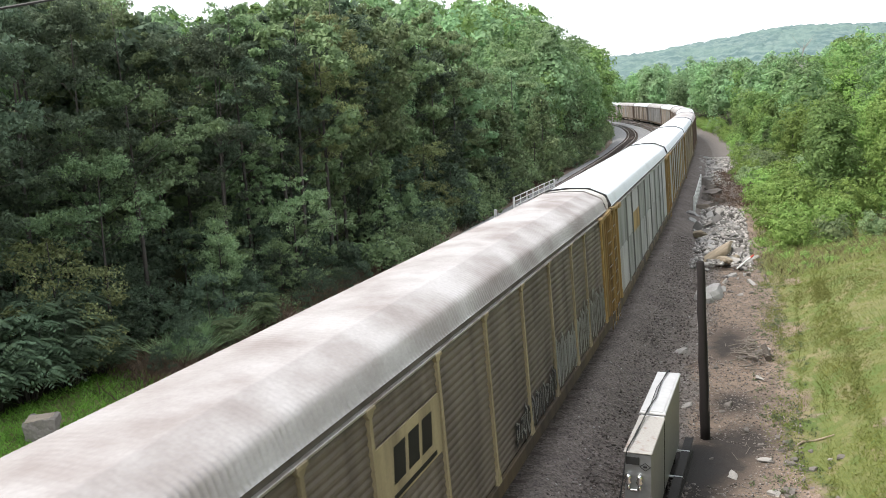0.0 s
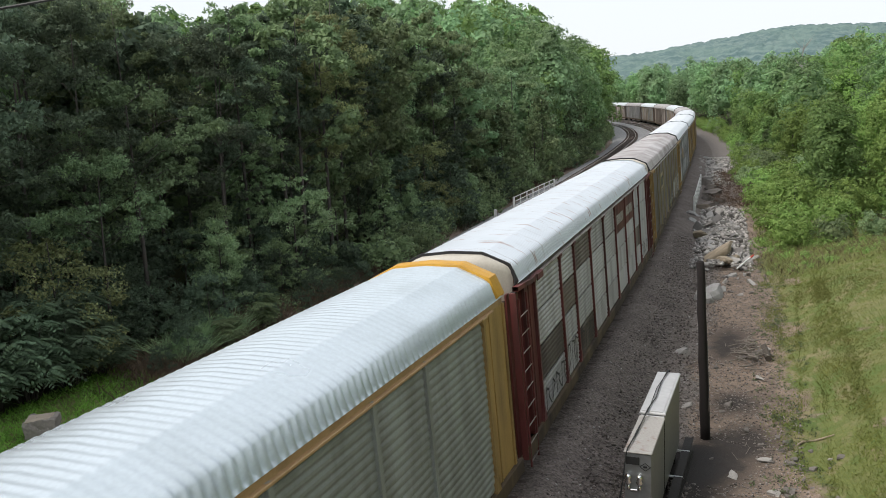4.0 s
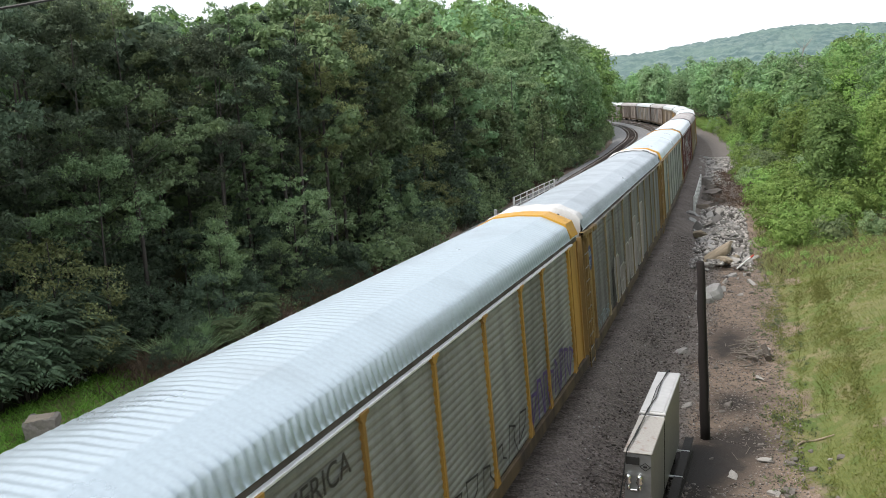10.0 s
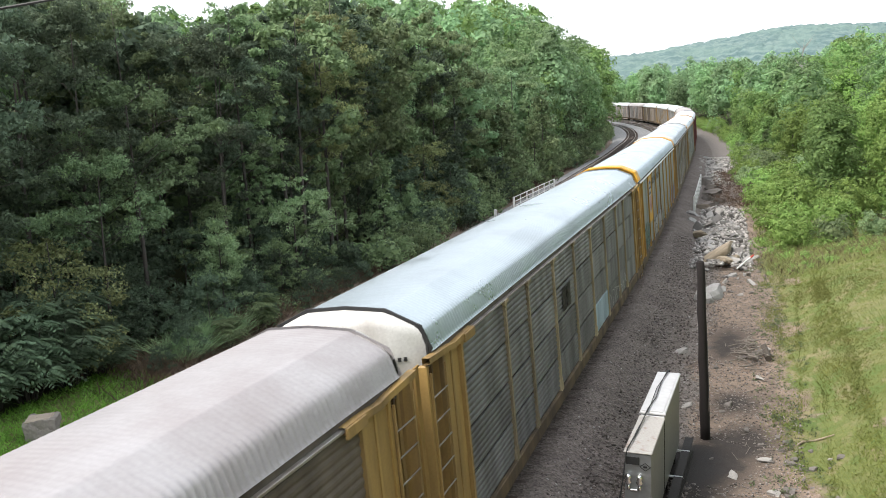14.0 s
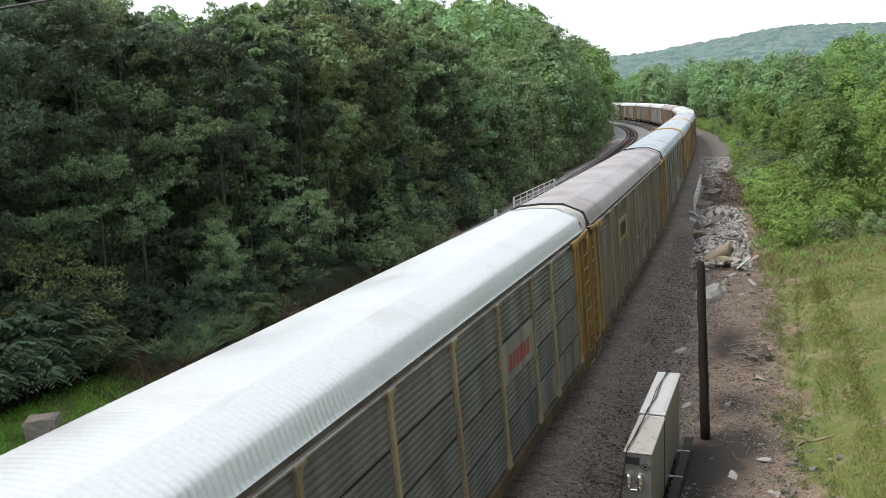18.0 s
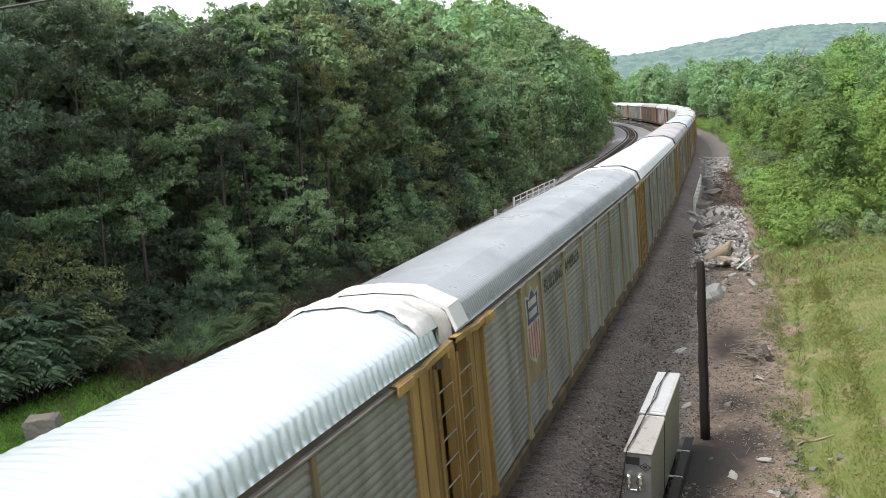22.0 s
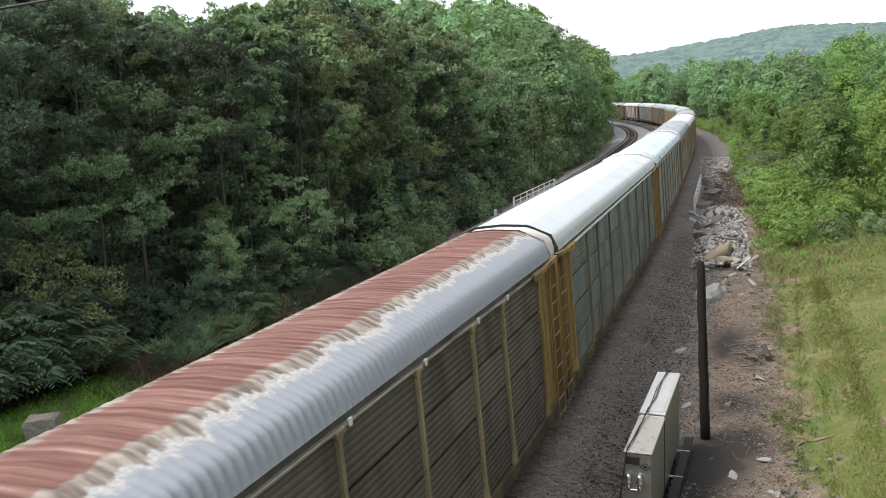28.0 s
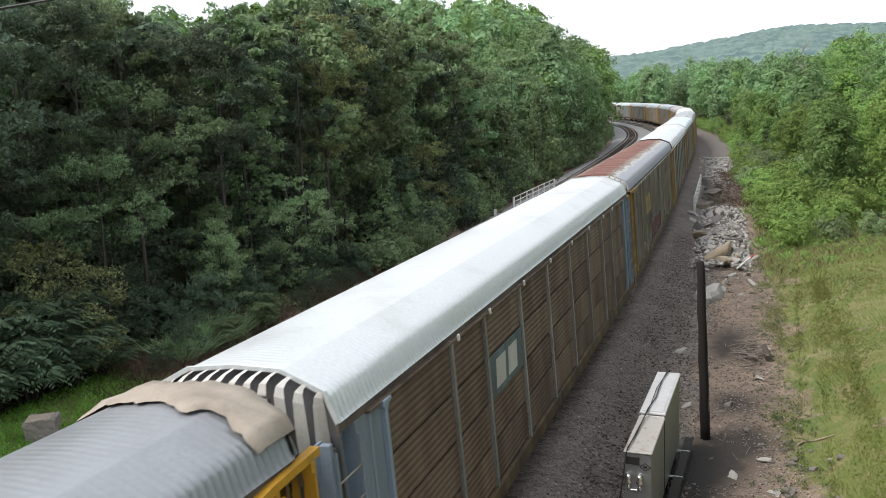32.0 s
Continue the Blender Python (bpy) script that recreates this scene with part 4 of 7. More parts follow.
CARS = {
    0: dict(label="autorack car with brown sides, yellow posts and a scuffed white roof", frame_mat=YEL, post_mat=YEL_PALE, sheet_mats=[SH_BROWN], roof_mat=RF_WORN, face=CREAM, end_mat=YEL, split=1),
    1: dict(label="autorack car with maroon frame, mixed grey sheets and white roof", frame_mat=MAROON, sheet_mats=[SH_WHITE, SH_WHITE, SH_WHITE, SH_WHITE, SH_WHITE, SH_PALE, SH_BROWN], roof_mat=RF_SPOT, face=CREAM, end_mat=MAROON, split=4),
    2: dict(label="tall yellow autorack car with grey side sheets and galvanised roof", frame_mat=YEL, sheet_mats=[SH_SLATE], roof_mat=RF_BARE, hood_mat=YEL_BRIGHT, hood=0.42, nose="flat", ribs=0.31, end_mat=YEL_BRIGHT, split=1, caps=False, bare=True, white_end=True, post_mat=SH_SLATE, rail_mat=YEL_WARM, eave_mat=YEL_WARM),
    3: dict(label="autorack car with dark grey sheets, yellow posts and grey roof", frame_mat=YEL, post_mat=YEL_PALE, sheet_mats=[SH_DARK], roof_mat=RF_SKY, canvas=CANVAS_WHITE, end_mat=YEL, split=1),
    4: dict(label="yellow autorack car with olive grey sheets and galvanised roof", frame_mat=YEL_RUSTY, sheet_mats=[SH_GREEN, SH_GREEN, SH_GREY], roof_mat=RF_GALV, hood_mat=YEL_BRIGHT, hood=0.85, nose="flat", ribs=0.31, white_end=True, rail_mat=HOOD_FRESH, caps=False, end_mat=YEL_BRIGHT, split=1),
    5: dict(label="autorack car with dark sheets, yellow posts and pale blue roof", frame_mat=YEL, post_mat=YEL_PALE, sheet_mats=[SH_DARK], roof_mat=RF_BLUE, face=HOOD_WHITE, end_mat=YEL, ribs=0.05, split=4),
    6: dict(label="autorack car with brown sheets, yellow posts and dusty pinkish roof", frame_mat=YEL, post_mat=YEL_PALE, sheet_mats=[SH_BROWN], roof_mat=RF_DUSTY, face=HOOD_CREAM, end_mat=YEL, split=1),
    7: dict(label="autorack car with dark grey sheets, yellow posts and clean white roof", frame_mat=YEL, post_mat=YEL_PALE, sheet_mats=[SH_DARK], roof_mat=RF_WHITE, face=HOOD_WHITE, end_mat=YEL, split=4),
    8: dict(label="autorack car with grey sheets, yellow posts and grey roof", frame_mat=YEL, post_mat=YEL_PALE, sheet_mats=[SH_GREY, SH_GREEN], roof_mat=RF_GREY, hood_mat=HOOD_FRESH, hood=0.62, face=HOOD_WHITE, end_mat=YEL, split=1),
    9: dict(label="autorack car with pale grey sheets, yellow posts and bright galvanised roof", frame_mat=YEL, sheet_mats=[SH_GREY, SH_GREEN], roof_mat=RF_BARE, canvas=CANVAS_WHITE, ribs=0.31, face=HOOD_WHITE, end_mat=YEL, split=1, bare=True, post_mat=TAN),
    10: dict(label="autorack car with blue-grey slate sheets, tan posts and white roof", frame_mat=YEL, post_mat=TAN, rail_mat=HOOD_FRESH, sheet_mats=[SH_NAVY], roof_mat=RF_WHITE, ribs=0.31, face=HOOD_WHITE, end_mat=YEL, split=4),
    11: dict(label="autorack car with brown sheets, yellow posts and heavily rusted roof", frame_mat=YEL, post_mat=YEL_PALE, sheet_mats=[SH_SOOT], roof_mat=RF_RUST, ribs=0.31, end_mat=YEL, split=4, nose="slats"),
    12: dict(label="autorack car with rust-brown sheets, blue-grey posts and white roof", frame_mat=BLUEGREY, post_mat=SH_GREY, sheet_mats=[SH_RUSTY], roof_mat=RF_WHITE, ribs=0.2, end_mat=SH_DARK, split=4, rail_mat=SH_RUSTY, bare=True, nose="tapered slats", caps=False),
    13: dict(label="autorack car with yellow posts, grey roof and canvas-covered hood", frame_mat=YEL_BRIGHT, sheet_mats=[SH_DARK], roof_mat=RF_GREY, canvas=CANVAS, end_mat=YEL, split=2),
    -1: dict(label="autorack car with pale grey sheets, yellow ends and white roof", frame_mat=YEL, sheet_mats=[SH_PALE, SH_GREY], roof_mat=RF_WHITE, end_mat=YEL, split=2, bare=True, post_mat=SH_GREY),
    -2: dict(label="autorack car with grey sheets, yellow posts and white roof", frame_mat=YEL, sheet_mats=[SH_GREY], roof_mat=RF_WHITE, end_mat=YEL, split=2),
    -3: dict(label="autorack car with brown sheets and white roof", frame_mat=YEL_PALE, sheet_mats=[SH_FAR, SH_BROWN], roof_mat=RF_WHITE, end_mat=YEL, split=1),
}
TRAIN = {}
for i in range(-11, 14):
    spec = dict(CARS.get(i) or CARS[[3, -3, 11, 0, -2, 6, -3][(-i) % 7]])
    if i < -3:
        spec["label"] = "autorack car with grimy, haze-paled grey-brown sides and pale roof"
        spec["roof_mat"] = RF_WHITE if i % 2 else RF_WORN
        spec["canvas"] = None
        spec["split"] = 1
        spec["far"] = True
        # Dull frames and pale sheets put distance haze into the far cars.
        spec["frame_mat"] = (SH_BROWN, SH_GREY, SH_RUSTY)[i % 3]
        spec["sheet_mats"] = ([SH_FAR, SH_BROWN], [SH_GREY, SH_FAR], [SH_FAR, SH_GREY])[i % 3]
    TRAIN[i] = build_car(seed=i + 50, **spec)


# slack in the couplings: how far each car stands from the even spacing
SLACK = {0: 0.05, 1: -0.25, 2: -0.43, 3: -0.52, 4: -0.38, 5: -0.45, 6: -0.7, 7: -0.78, 8: -0.52, 9: -0.33, 10: -0.12, 11: 0.03, 12: 0.1, 13: 0.1}


def car_rows(i):
    """Stations of car i over time, as poses on the chord between its bogies."""
    rows = []
    for k in range(33):
        t = float(k)
        tail = 12.16 + SPEED * (t - 6) + CAR_PITCH * (2 - i) + SLACK.get(i, 0.05)
        mid = tail + 13.8
        a, b = along(mid - 9.9), along(mid + 9.9)
        d = b - a
        yaw, tilt = math.atan2(-d.x, d.y), math.atan2(d.z, math.hypot(d.x, d.y))
        m = Matrix.Translation((a + b) / 2) @ Matrix.Rotation(yaw, 4, "Z") @ Matrix.Rotation(tilt, 4, "X") @ Matrix.Rotation(-CANT, 4, "Y")
        rows.append((t, m))
    return rows


# ---- trees ----
def leaf_cloud(rng, clumps, per, size, up=0.35, flat=0.55, sub=1):
    """Leaves as small pointed blades in clumps of (x, y, z, radius)."""
    c = np.array(clumps, float)
    if sub > 1:  # tufts within each clump
        c = np.repeat(c, sub, axis=0)
        u = rng.normal(size=(len(c), 3))
        u *= (rng.random(len(c)) ** 0.4 * c[:, 3] / np.linalg.norm(u, axis=1))[:, None]
        c = np.column_stack([c[:, :3] + u * np.array([1, 1, flat]), c[:, 3] * (0.28 + 0.22 * rng.random(len(c)))])
        per = max(1, per // sub)
    c = np.repeat(c, per, axis=0)
    n = len(c)
    u = rng.normal(size=(n, 3))
    u /= np.linalg.norm(u, axis=1)[:, None]
    r_ = rng.random(n) ** 0.42
    p = c[:, :3] + u * (r_ * c[:, 3])[:, None] * np.array([1, 1, flat])
    nrm = u * 0.7 + rng.normal(size=(n, 3)) * 0.55 + np.array([0, 0, up])
    nrm /= np.linalg.norm(nrm, axis=1)[:, None]
    t = np.cross(nrm, rng.normal(size=(n, 3)))
    t /= np.linalg.norm(t, axis=1)[:, None]
    t[:, 2] -= 0.25
    w = np.cross(nrm, t)
    L = (size * (0.6 + 0.8 * rng.random(n)))[:, None]
    v = np.stack([p - t * L * 0.5 + w * L * 0.12, p + t * L * 0.5 + w * L * 0.2 + nrm * L * 0.06, p + t * L * 0.25 - w * L * 0.38], 1).reshape(-1, 3)
    return v, np.arange(3 * n).reshape(-1, 3)


def tree_meshes(name, seed, H, bare, R, nclump, per, size, leafm, shape="round", limbs=14, r0=0.2, flat=0.62, sub=9):
    rng = np.random.default_rng(seed)
    clumps = []
    for _ in range(nclump):
        f = rng.random()
        z = H * (bare + (1 - bare) * f)
        if shape == "round":
            w = math.sin(math.pi * min(0.98, 0.12 + 0.86 * f)) ** 0.6
        elif shape == "cone":
            w = 1.05 - 0.95 * f
        elif shape == "layer":
            w = (0.55 + 0.5 * math.sin(math.pi * f)) * (1 if f < 0.85 else 0.6)
        else:
            w = 1.0 - 0.6 * f
        a, q = rng.random() * 6.283, R * w * (0.35 + 0.65 * rng.random() ** 0.6)
        clumps.append((q * math.cos(a), q * math.sin(a), z, R * (0.17 + 0.25 * rng.random() ** 1.5)))
    v, f = leaf_cloud(rng, clumps, per, size, flat=flat, sub=sub)
    crown = mesh_of(name + "_crown", v, f, leafm)
    sh = Shape()
    lean = rng.normal(size=2) * 0.02 * H
    pts = [(lean[0] * k * k, lean[1] * k * k, H * 0.94 * k) for k in (0, 0.08, 0.25, 0.45, 0.65, 0.85, 1)]
    sh.tube(pts, [r0 * 1.35, r0, r0 * 0.85, r0 * 0.68, r0 * 0.48, r0 * 0.26, 0.02], 6)
    for c in sorted(clumps, key=lambda q: q[2])[::max(1, nclump // limbs)]:
        zb = max(0.15 * H, c[2] - 0.35 * math.hypot(c[0], c[1]) - 0.3)
        k = min(1, zb / (0.94 * H))
        b = Vector((lean[0] * k * k, lean[1] * k * k, zb))
        e = Vector(c[:3])
        sh.tube([b, b.lerp(e, 0.5) + Vector((0, 0, 0.12 * (e - b).length)), e], [r0 * 0.34 * (1.1 - k), r0 * 0.2 * (1.1 - k) + 0.01, 0.012], 4)
    return sh.mesh(name + "_trunk", M_BARK, True), crown


def dome_meshes(name, seed, H, bare, R, nclump, per, size, leafm, limbs=5, r0=0.16, peak=0.0, low=0.0):
    """A full crown of rounded leafy billows around a dense shaded core; low > 0 keeps the skirt wide."""
    rng = np.random.default_rng(seed)
    zc, hz = H * (1 + bare) / 2, H * (1 - bare) / 2
    k = np.arange(nclump)
    uz = 1 - 1.62 * (k + 0.5) / nclump
    a = k * 2.39996 + rng.normal(size=nclump) * 0.35
    uz = np.clip(uz + rng.normal(size=nclump) * 0.08, -0.75, 1)
    w = np.sqrt(1 - uz ** 2) * (1 - peak * (0.5 + 0.5 * uz))
    w = np.where(uz < 0, np.maximum(w, low), w)
    u = np.stack([w * np.cos(a), w * np.sin(a), uz], 1)
    out = 0.62 + 0.3 * rng.random(nclump)
    c = np.stack([u[:, 0] * R * out, u[:, 1] * R * out, zc + u[:, 2] * hz * (out + 0.08)], 1)
    rad = R * (0.24 + 0.2 * rng.random(nclump))
    C, U, Q = np.repeat(c, per, 0), np.repeat(u, per, 0), np.repeat(rad, per)
    n = len(C)
    v = rng.normal(size=(n, 3)) + U * 0.75 + np.array([0, 0, 0.65])
    v /= np.linalg.norm(v, axis=1)[:, None]
    bumpy = 1 + 0.22 * np.sin(v[:, 0] * 7 + C[:, 0] * 3) * np.cos(v[:, 1] * 7 + C[:, 2] * 2)
    p = C + v * (Q * bumpy * (0.72 + 0.36 * rng.random(n)))[:, None] * np.array([1, 1, 0.85])
    nrm = v + rng.normal(size=(n, 3)) * 0.42
    m = max(60, n // 7)
    v2 = rng.normal(size=(m, 3))
    v2 /= np.linalg.norm(v2, axis=1)[:, None]
    q = v2 * np.array([R * 0.62, R * 0.62, hz * 0.72]) * (0.6 + 0.4 * rng.random(m))[:, None] + np.array([0, 0, zc])
    p, nrm = np.concatenate([p, q]), np.concatenate([nrm, v2])
    L = (np.concatenate([np.full(n, size), np.full(m, size * 2.2)]) * (0.6 + 0.8 * rng.random(n + m)))[:, None]
    nrm /= np.linalg.norm(nrm, axis=1)[:, None]
    t = np.cross(nrm, rng.normal(size=(n + m, 3)))
    t /= np.linalg.norm(t, axis=1)[:, None]
    s = np.cross(nrm, t)
    tri = np.stack([p - t * L * 0.5 + s * L * 0.14, p + t * L * 0.5 + s * L * 0.22, p + t * L * 0.2 - s * L * 0.42], 1).reshape(-1, 3)
    crown = mesh_of(name + "_crown", tri, np.arange(len(tri)).reshape(-1, 3), leafm)
    sh = Shape()
    sh.tube([(0, 0, 0), (0.05, 0, H * 0.3), (0, 0.1, H * 0.6), (0, 0, H * 0.85)], [r0 * 1.3, r0, r0 * 0.6, 0.03], 6)
    for j in range(0, nclump, max(1, nclump // limbs)):
        e = Vector(c[j])
        b = Vector((0, 0, max(0.12 * H, e.z * 0.7)))
        sh.tube([b, b.lerp(e, 0.5) + Vector((0, 0, 0.1)), e], [r0 * 0.4, r0 * 0.25, 0.02], 4)
    return sh.mesh(name + "_trunk", M_BARK, True), crown


def dome(cat, label, *args, **kw):
    return cat, dome_meshes(*args, **kw), label


def kind(cat, label, *args, **kw):
    return cat, tree_meshes(*args, **kw), label


def sumac_meshes(name, seed, stems, H, leafm):
    """A sumac clump: leaning stems, each with a whorl of drooping fronds of paired leaflets."""
    rng = np.random.default_rng(seed)
    sh, quads = Shape(), []
    for k in range(stems):
        a, out = rng.random() * 6.283, 1.5 * rng.random() ** 0.7
        top = np.array([out * math.cos(a), out * math.sin(a), H * (0.5 + 0.5 * rng.random()) * (1.1 - 0.25 * out)])
        sh.tube([(top[0] * 0.2, top[1] * 0.2, 0), (top[0] * 0.5, top[1] * 0.5, top[2] * 0.5), tuple(top)], [0.03, 0.022, 0.012], 5)
        for tier in range(2):
            base = top * np.array([1 - 0.2 * tier, 1 - 0.2 * tier, 1 - 0.22 * tier])
            for j in range(9):
                b, L = 6.283 * (j + rng.random()) / 9, 0.62 * (0.7 + 0.5 * rng.random())
                u, w = np.array([math.cos(b), math.sin(b), 0]), np.array([-math.sin(b), math.cos(b), 0])
                rise = 0.15 + 0.4 * rng.random()
                for t in np.linspace(0.25, 1.0, 5):
                    p = base + u * L * t + np.array([0, 0, L * (rise * t - 0.62 * t * t)])
                    for sd in (-1, 1):
                        l = 0.29 * (1.15 - 0.5 * abs(t - 0.5)) * (0.8 + 0.4 * rng.random())
                        d = w * sd * 0.85 + u * 0.5 + np.array([0, 0, -0.25 - 0.25 * rng.random()])
                        d = d / np.linalg.norm(d) * l
                        g = u * 0.07
                        quads.append([p, p + d * 0.4 + g, p + d, p + d * 0.4 - g])
    v = np.array(quads).reshape(-1, 3)
    return sh.mesh(name + "_stems", M_BARK, True), mesh_of(name + "_fronds", v, np.arange(len(v)).reshape(-1, 4), leafm)


KINDS = {
    "sumac": ("bush", sumac_meshes("sumac", 51, 24, 3.3, M_LEAF_SUMAC), "dark green sumac clump with drooping feathery fronds"),
    "sumac_b": ("bush", sumac_meshes("sumac_b", 52, 8, 2.3, M_LEAF_MID), "mid-green sumac clump with drooping feathery fronds"),
    "near_a": kind("tree", "tall dark green broadleaf tree with a bare lower trunk", "near_a", 41, 17, 0.36, 3.7, 34, 560, 0.18, M_LEAF_DEEP, "layer", 13, 0.14),
    "near_b": kind("tree", "tall olive green tree with an airy layered crown", "near_b", 42, 18, 0.34, 3.4, 28, 580, 0.17, M_LEAF_OLIVE, "layer", 13, 0.14),
    "near_c": kind("tree", "tall mid-green broadleaf tree with a loose crown", "near_c", 43, 16, 0.2, 3.7, 34, 540, 0.18, M_LEAF_MID, "round", 13, 0.14),
    "sapling_a": kind("tree", "young light green tree with a pointed top and low foliage", "sapling_a", 45, 7, 0.04, 2.5, 64, 250, 0.125, M_LEAF_YOUNG, "cone", 12, 0.07),
    "sapling_b": kind("tree", "young mid-green tree with foliage down to the ground", "sapling_b", 46, 6, 0.05, 2.2, 48, 240, 0.12, M_LEAF_MID, "round", 12, 0.07),
    "sapling_c": kind("tree", "young light green tree with layered foliage down to the ground", "sapling_c", 48, 6.5, 0.08, 2.3, 40, 270, 0.12, M_LEAF_YOUNG, "layer", 12, 0.07),
    "sapling_d": kind("tree", "young yellow-green tree with foliage down to the ground", "sapling_d", 49, 6.2, 0.08, 2.4, 44, 250, 0.12, M_LEAF_YELLOW, "round", 12, 0.07),
    "spread": kind("tree", "light green tree with a broad flat layered crown", "spread", 71, 9.6, 0.6, 3.1, 26, 470, 0.125, M_LEAF_COOL, "layer", 12, 0.1),
    "airy": kind("tree", "tall yellow-olive tree with an airy crown on a bare trunk", "airy", 72, 16.4, 0.38, 3.3, 36, 440, 0.17, M_LEAF_YELLOW, "layer", 13, 0.15),
    "slim": kind("tree", "tall fresh green tree with a narrow leafy crown", "slim", 73, 16.4, 0.26, 2.7, 40, 430, 0.17, M_LEAF_FRESH, "round", 13, 0.13),
    "shrub": kind("bush", "leafy dark green shrub at the edge of the wood", "shrub", 47, 2.6, 0.08, 1.7, 28, 130, 0.115, M_LEAF_DARK, "dome", 8, 0.03),
    "tall_a": kind("tree", "tall mid-green broadleaf tree with a bare lower trunk", "tall_a", 1, 17, 0.34, 3.7, 34, 240, 0.31, M_LEAF_MID, "layer", 13, 0.14),
    "tall_b": kind("tree", "tall mid-green tree with an airy layered crown", "tall_b", 2, 19, 0.3, 3.4, 30, 250, 0.29, M_LEAF_MID, "layer", 13, 0.14),
    "tall_c": kind("tree", "tall dark green broadleaf tree with a dense crown", "tall_c", 3, 16, 0.16, 3.8, 40, 215, 0.31, M_LEAF_DARK, "round", 13, 0.14),
    "tall_e": kind("tree", "tall mid-green broadleaf tree with a loose crown", "tall_e", 31, 17, 0.22, 3.6, 36, 235, 0.31, M_LEAF_MID, "round", 13, 0.14),
    "tall_f": kind("tree", "slender tall tree with a long bare trunk and airy crown", "tall_f", 33, 18, 0.5, 3.1, 22, 440, 0.185, M_LEAF_DARK, "layer", 12, 0.15),
    "back_a": kind("tree", "tall dark green tree deep in the wood", "back_a", 21, 18, 0.34, 3.9, 46, 54, 0.62, M_LEAF_DARK, "round", 12, 0.14),
    "back_b": kind("tree", "tall mid-green tree deep in the wood", "back_b", 22, 17, 0.36, 3.7, 46, 54, 0.62, M_LEAF_MID, "layer", 12, 0.14),
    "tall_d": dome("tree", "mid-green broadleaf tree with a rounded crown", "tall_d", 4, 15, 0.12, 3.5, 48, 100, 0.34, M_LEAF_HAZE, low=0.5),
    "young_a": kind("tree", "young mid-green tree with foliage down to the ground", "young_a", 5, 7, 0.06, 2.0, 46, 85, 0.23, M_LEAF_MID, "cone", 12, 0.07),
    "young_b": kind("tree", "young dark green tree with foliage down to the ground", "young_b", 6, 6, 0.05, 2.3, 46, 85, 0.24, M_LEAF_DARK, "round", 12, 0.07),
    "bush_a": dome("bush", "low leafy mid-green bush beside the wood", "bush_a", 7, 2.6, 0.0, 1.7, 20, 58, 0.2, M_LEAF_MID, 4, 0.03, low=0.9),
    "bush_b": dome("bush", "low leafy bright green bush of the hillside", "bush_b", 8, 2.8, 0.0, 1.9, 22, 62, 0.2, M_LEAF_BRIGHT, 4, 0.04, low=0.9),
    "bush_c": kind("bush", "dark green bush with long drooping leaves", "bush_c", 9, 2.6, 0.08, 1.9, 28, 60, 0.23, M_LEAF_DARK, "dome", 10, 0.04),
    "hill_a": dome("tree", "bright yellow-green tree of the open hillside", "hill_a", 61, 12, 0.05, 3.4, 46, 110, 0.3, M_LEAF_BRIGHT, low=0.75),
    "hill_b": dome("tree", "mid-green tree of the open hillside", "hill_b", 62, 12, 0.06, 3.0, 44, 110, 0.3, M_LEAF_HILL, peak=0.35, low=0.8),
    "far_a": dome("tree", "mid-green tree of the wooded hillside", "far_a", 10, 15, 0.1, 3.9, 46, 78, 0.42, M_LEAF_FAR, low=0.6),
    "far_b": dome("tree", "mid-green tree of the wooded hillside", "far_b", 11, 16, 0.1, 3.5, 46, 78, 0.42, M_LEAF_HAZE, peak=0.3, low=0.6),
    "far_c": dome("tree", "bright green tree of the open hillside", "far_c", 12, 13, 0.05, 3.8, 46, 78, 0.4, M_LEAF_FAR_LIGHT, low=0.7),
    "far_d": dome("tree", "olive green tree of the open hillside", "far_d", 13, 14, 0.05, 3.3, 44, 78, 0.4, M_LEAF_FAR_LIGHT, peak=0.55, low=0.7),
}


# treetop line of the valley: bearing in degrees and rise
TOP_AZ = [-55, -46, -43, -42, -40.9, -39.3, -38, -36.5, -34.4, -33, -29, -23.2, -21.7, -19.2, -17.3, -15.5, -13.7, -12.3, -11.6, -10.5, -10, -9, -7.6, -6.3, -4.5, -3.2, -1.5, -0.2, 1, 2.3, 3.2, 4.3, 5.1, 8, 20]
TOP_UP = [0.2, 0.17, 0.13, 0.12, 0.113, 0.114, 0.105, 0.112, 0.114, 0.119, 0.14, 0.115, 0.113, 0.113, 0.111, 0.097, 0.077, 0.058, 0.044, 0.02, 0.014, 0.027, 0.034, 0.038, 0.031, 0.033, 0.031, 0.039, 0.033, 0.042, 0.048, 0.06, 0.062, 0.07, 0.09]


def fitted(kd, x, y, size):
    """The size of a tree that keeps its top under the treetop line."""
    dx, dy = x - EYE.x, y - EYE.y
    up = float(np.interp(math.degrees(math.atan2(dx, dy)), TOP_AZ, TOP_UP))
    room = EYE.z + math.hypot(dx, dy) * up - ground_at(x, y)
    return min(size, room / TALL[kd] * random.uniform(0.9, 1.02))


def ground_at(x, y):
    return float(ground_z([x], [y])[0])


TALL = {k: max(v.co.z for v in c[1][1].vertices) for k, c in KINDS.items()}


def plant(kind, x, y, size=1.0, turn=0.0, sink=0.1, group=""):
    cat, (trunk, crown), label = KINDS[kind]
    ob = new(cat)
    tagged(ob, label, cat, group=group)
    ob.matrix_basis = Matrix.Translation((x, y, float(ground_z([x], [y])[0]) - sink)) @ Matrix.Rotation(turn, 4, "Z") @ Matrix.Diagonal((size, size, size * (0.92 + 0.1 * random.random()), 1))
    put("trunk", trunk, ob)
    put("crown", crown, ob)
    return ob


